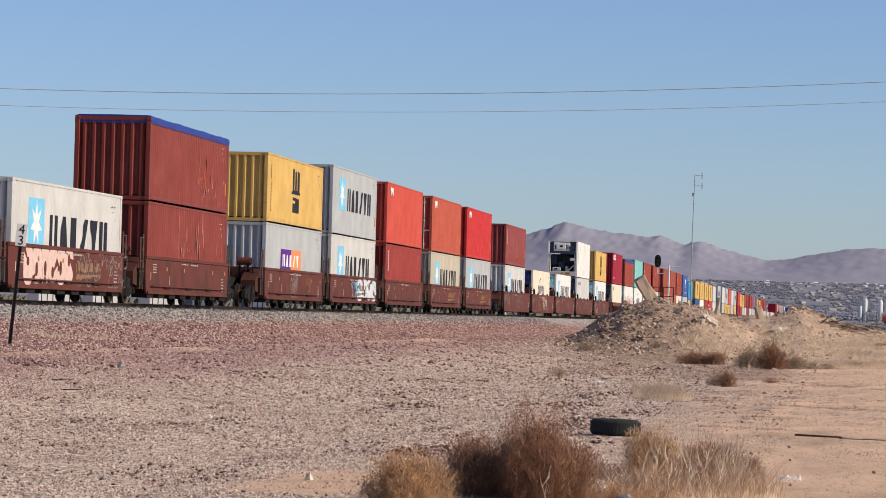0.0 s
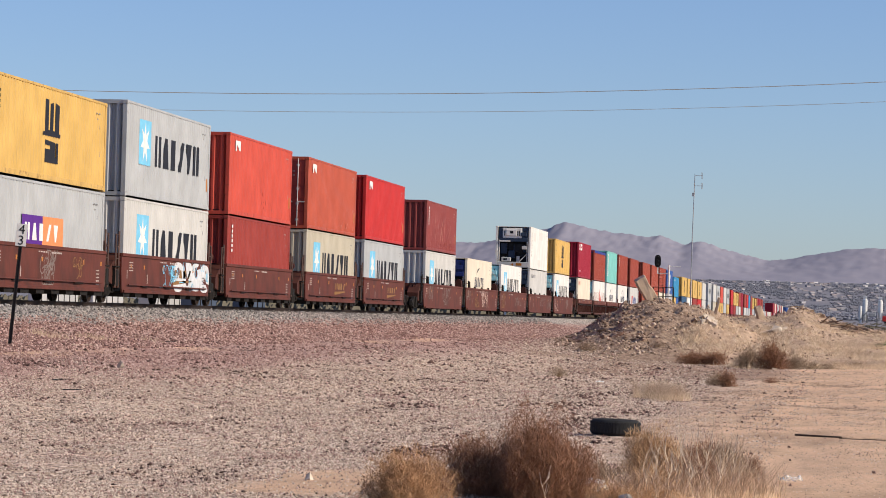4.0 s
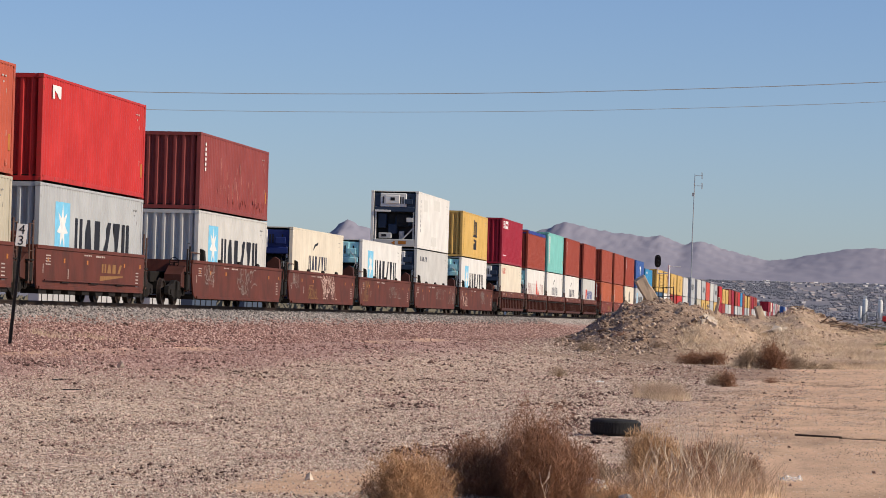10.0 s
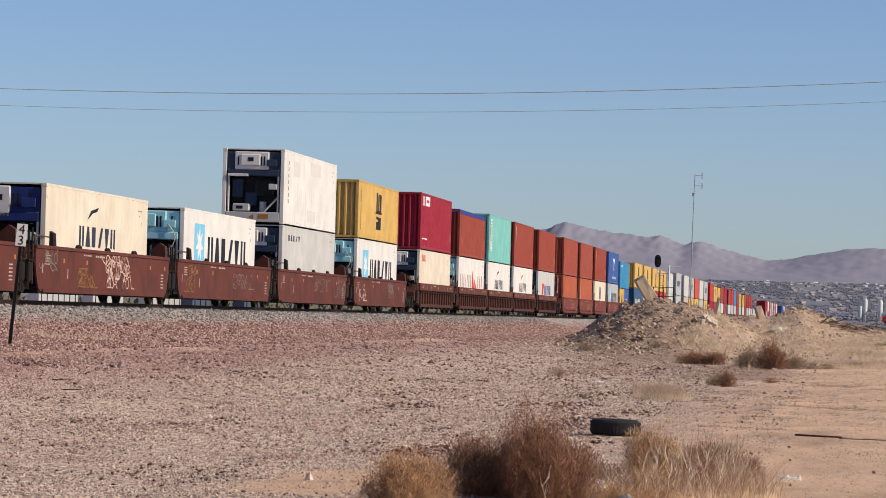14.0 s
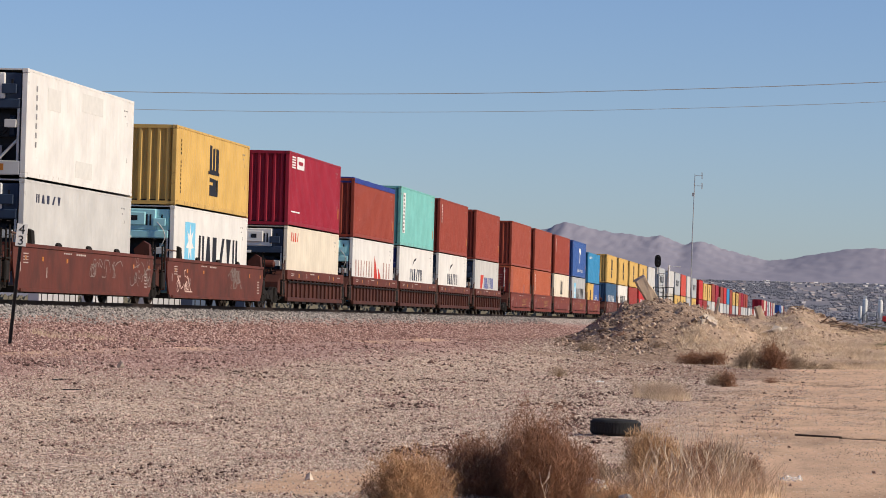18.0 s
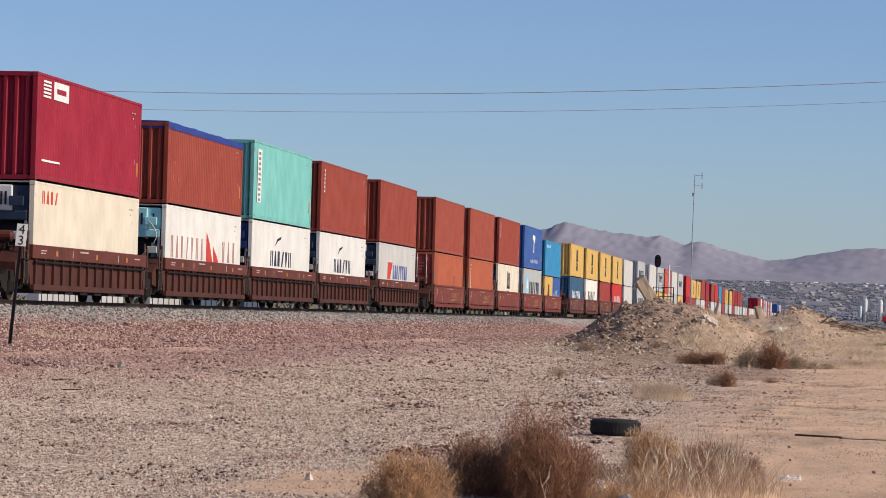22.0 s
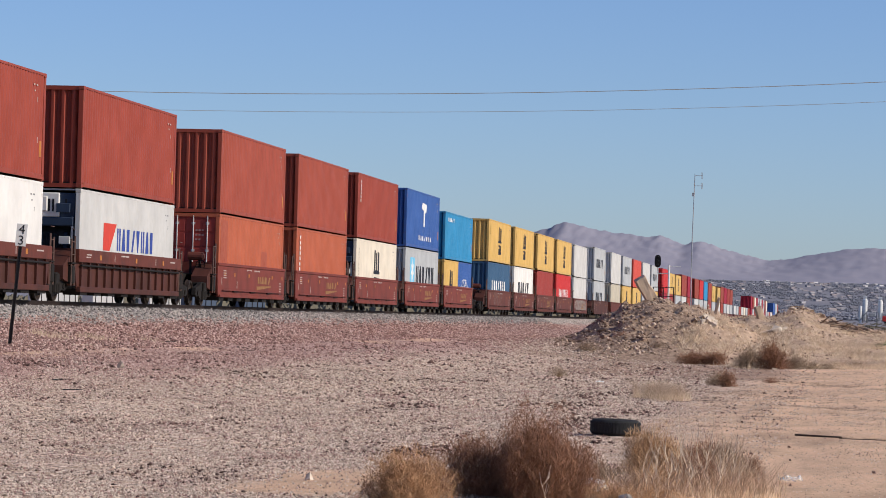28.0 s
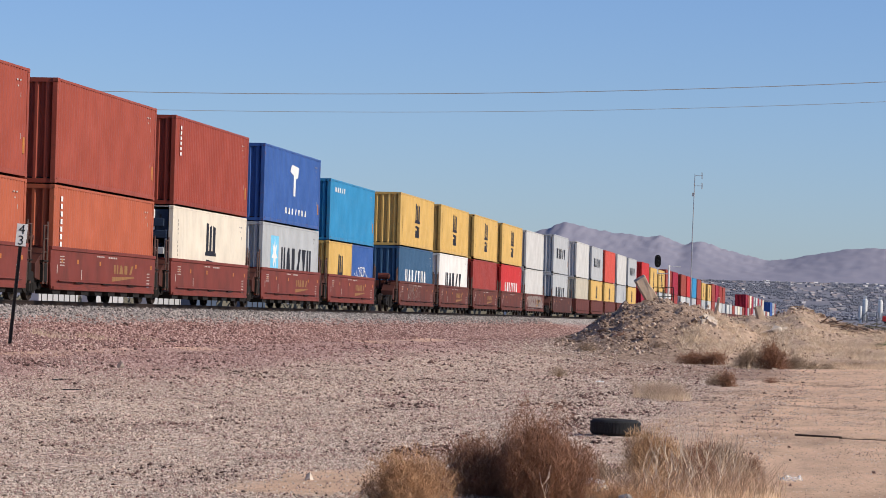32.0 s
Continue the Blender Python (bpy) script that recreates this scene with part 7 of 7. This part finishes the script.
            s_f += [tuple(int(j) + o for j in f) for f in OCTA]
    for i in range(520):
        d = rng.uniform(230, 1150)
        b = rng.uniform(-0.02, 0.05)
        x, y = b * d, d
        r = rng.uniform(0.35, 1.0)
        for k in range(5):
            cx, cy, cz = x + rng.uniform(-1, 1) * r, y + rng.uniform(-1, 1) * r, ground_z(x, y) + r * rng.uniform(0.1, 0.5)
            q = r * rng.uniform(0.25, 0.5)
            o = len(s_v)
            for bx, by, bz in base:
                s_v.append((cx + bx * q * rng.uniform(0.7, 1.2), cy + by * q, cz + bz * q * rng.uniform(0.6, 1.0)))
            s_f += [tuple(int(j) + o for j in f) for f in OCTA]
    m_scrub = hill_material("olive_far_scrub", (0.10, 0.090, 0.066), (0.17, 0.150, 0.112), 0.5)
    ob = new("far_scrub", mesh_of("far_scrub", s_v, s_f, m_scrub))
    tagged(ob, "belt of olive-tan desert scrub beyond the railway", "scrub", kind="stuff")
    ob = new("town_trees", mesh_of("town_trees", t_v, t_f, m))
    tagged(ob, "hazy dark trees scattered through the far town", "trees", kind="stuff")


def build_silos():
    pale = plain("silo_white", (0.66, 0.65, 0.62), 0.6, 0, 0.1, 0.6)
    dark = plain("silo_frame_steel", (0.16, 0.16, 0.16), 0.7, 0.2, 0.2)
    for x, h in ((8.2, 10.6), (14.1, 10.3)):
        root = new("cement_silo")
        root.location = (x, 1200, ground_z(x, 1200))
        tagged(root, "white cylindrical cement silo on a steel frame", "silo", "silos")
        k = h / 11.4
        bm = bmesh.new()
        rod(bm, (0, 0, 2.2), (0, 0, 9.6 * k), 0.95, 16)
        rod(bm, (0, 0, 9.6 * k), (0, 0, 10.3 * k), 0.95, 16, 0.5)
        part("silo_shell", bm, pale, root)
        bm = bmesh.new()
        rod(bm, (0, 0, 2.2), (0, 0, 0.9), 0.95, 16, 0.3)
        part("silo_cone", bm, pale, root)
        bm = bmesh.new()
        soft_box(bm, -0.7, 0.7, -0.7, 0.7, 10.3 * k, 11.4 * k, 0.1)
        part("dust_filter", bm, pale, root)
        for sx in (-1, 1):
            for sy in (-1, 1):
                bm = bmesh.new()
                rod(bm, (sx * 0.8, sy * 0.8, -3), (sx * 0.8, sy * 0.8, 4.2), 0.14, 6)
                part("leg", bm, dark, root)
    root = new("batching_plant")
    root.location = (11.0, 1196, ground_z(11, 1196))
    tagged(root, "grey steel hopper and conveyor between the silos", "hopper")
    bm = bmesh.new()
    soft_box(bm, -1.1, 1.3, -1.2, 1.2, 2.6, 4.0, 0.2)
    part("hopper", bm, plain("hopper_grey", (0.34, 0.34, 0.34), 0.7), root)
    for x in (-1.8, 1.8):
        for y in (-1.3, 1.3):
            bm = bmesh.new()
            rod(bm, (x, y, -3), (x, y, 3.2), 0.15, 6)
            part("leg", bm, dark, root)
    bm = bmesh.new()
    rod(bm, (-5.2, 0, 0.5), (-1.0, 0, 5.6), 0.16, 6)
    part("conveyor", bm, dark, root)
    bm = bmesh.new()
    rod(bm, (-4.6, 0.5, -3), (-4.6, 0.5, 6.5), 0.55, 10)
    part("tank", bm, pale, root)
    truck_root = new("lorry")
    truck_root.location = (18.0, 1180, ground_z(18, 1180))
    tagged(truck_root, "red lorry parked beside the silos", "lorry")
    bm = bmesh.new()
    soft_box(bm, -3.2, 1.6, -1.2, 1.2, 0.9, 2.9, 0.1)
    part("cargo_body", bm, coat("red"), truck_root)
    bm = bmesh.new()
    soft_box(bm, 1.8, 3.6, -1.15, 1.15, 0.7, 2.5, 0.2)
    part("cab", bm, coat("red"), truck_root)
    for x in (-2.2, -1.1, 2.7):
        bm = bmesh.new()
        rod(bm, (x, -1.2, 0.45), (x, 1.2, 0.45), 0.45, 12)
        part("wheel", bm, M_DARK, truck_root)


def trailer_post():
    bm = bmesh.new()
    box(bm, -0.05, 0.05, -1.36, -1.3, 1.0, 4.5)
    return bm


def build_trailers():
    """Parked white trailers on the far side of the track, seen under the cars."""
    m = plain("trailer_white", (0.46, 0.46, 0.46), 0.5, 0, 0.06, 0.5)
    m_blue = plain("trailer_dark_blue", (0.06, 0.085, 0.13), 0.5, 0, 0.1, 0.5)
    for x, y, ln, mat in ((-112, 425, 7.0, m), (-104.5, 424, 5.5, m), (-97, 428, 6.0, m), (-91, 426, 4.5, m_blue), (-84.5, 430, 4.0, m_blue)):
        root = new("lorry_trailer")
        root.location = (x, y, ground_z(x, y))
        root.rotation_euler = (0, 0, radians(52))
        tagged(root, "white box trailer parked beyond the track" if mat is m else "dark blue box trailer parked beyond the track", "trailer", "parked trailers")
        bm = bmesh.new()
        soft_box(bm, -ln / 2, ln / 2, -1.3, 1.3, 1.2, 4.6, 0.05)
        part("cargo_box", bm, mat, root)
        for k in range(int(ln)):
            part("side_post", shared(("trailer_post",), trailer_post), M_STEEL, root).location.x = -ln / 2 + 0.5 + k
        for wx in (-ln / 2 + 1.5, -ln / 2 + 2.8, ln / 2 - 2.5):
            bm = bmesh.new()
            rod(bm, (wx, -1.3, 0.5), (wx, 1.3, 0.5), 0.5, 12)
            part("wheel", bm, M_DARK, root)
        bm = bmesh.new()
        box(bm, -ln / 2, ln / 2, -0.5, 0.5, 0.95, 1.2)
        part("chassis", bm, M_STEEL, root)


build_town()
build_silos()
build_trailers()
def motions():
    """The train rolls south at a steady speed; its wheels turn."""
    for ob, s, shift, z in MOVING:
        rows = []
        for t in (0.0, SECONDS):
            rows.append((t, pose(TRACK_X, SPEED * (s - t) - 2.84 + shift, RAIL_Z + z)))
        walk(ob, rows)
    per = SPEED / 0.42
    steps = int(per * SECONDS / 1.35) + 1
    for ax, y in WHEELSETS:
        walk(ax, [(SECONDS * i / steps, pose(0, y, 0.42, math.degrees(per * SECONDS * i / steps) % 360)) for i in range(steps + 1)])


motions()
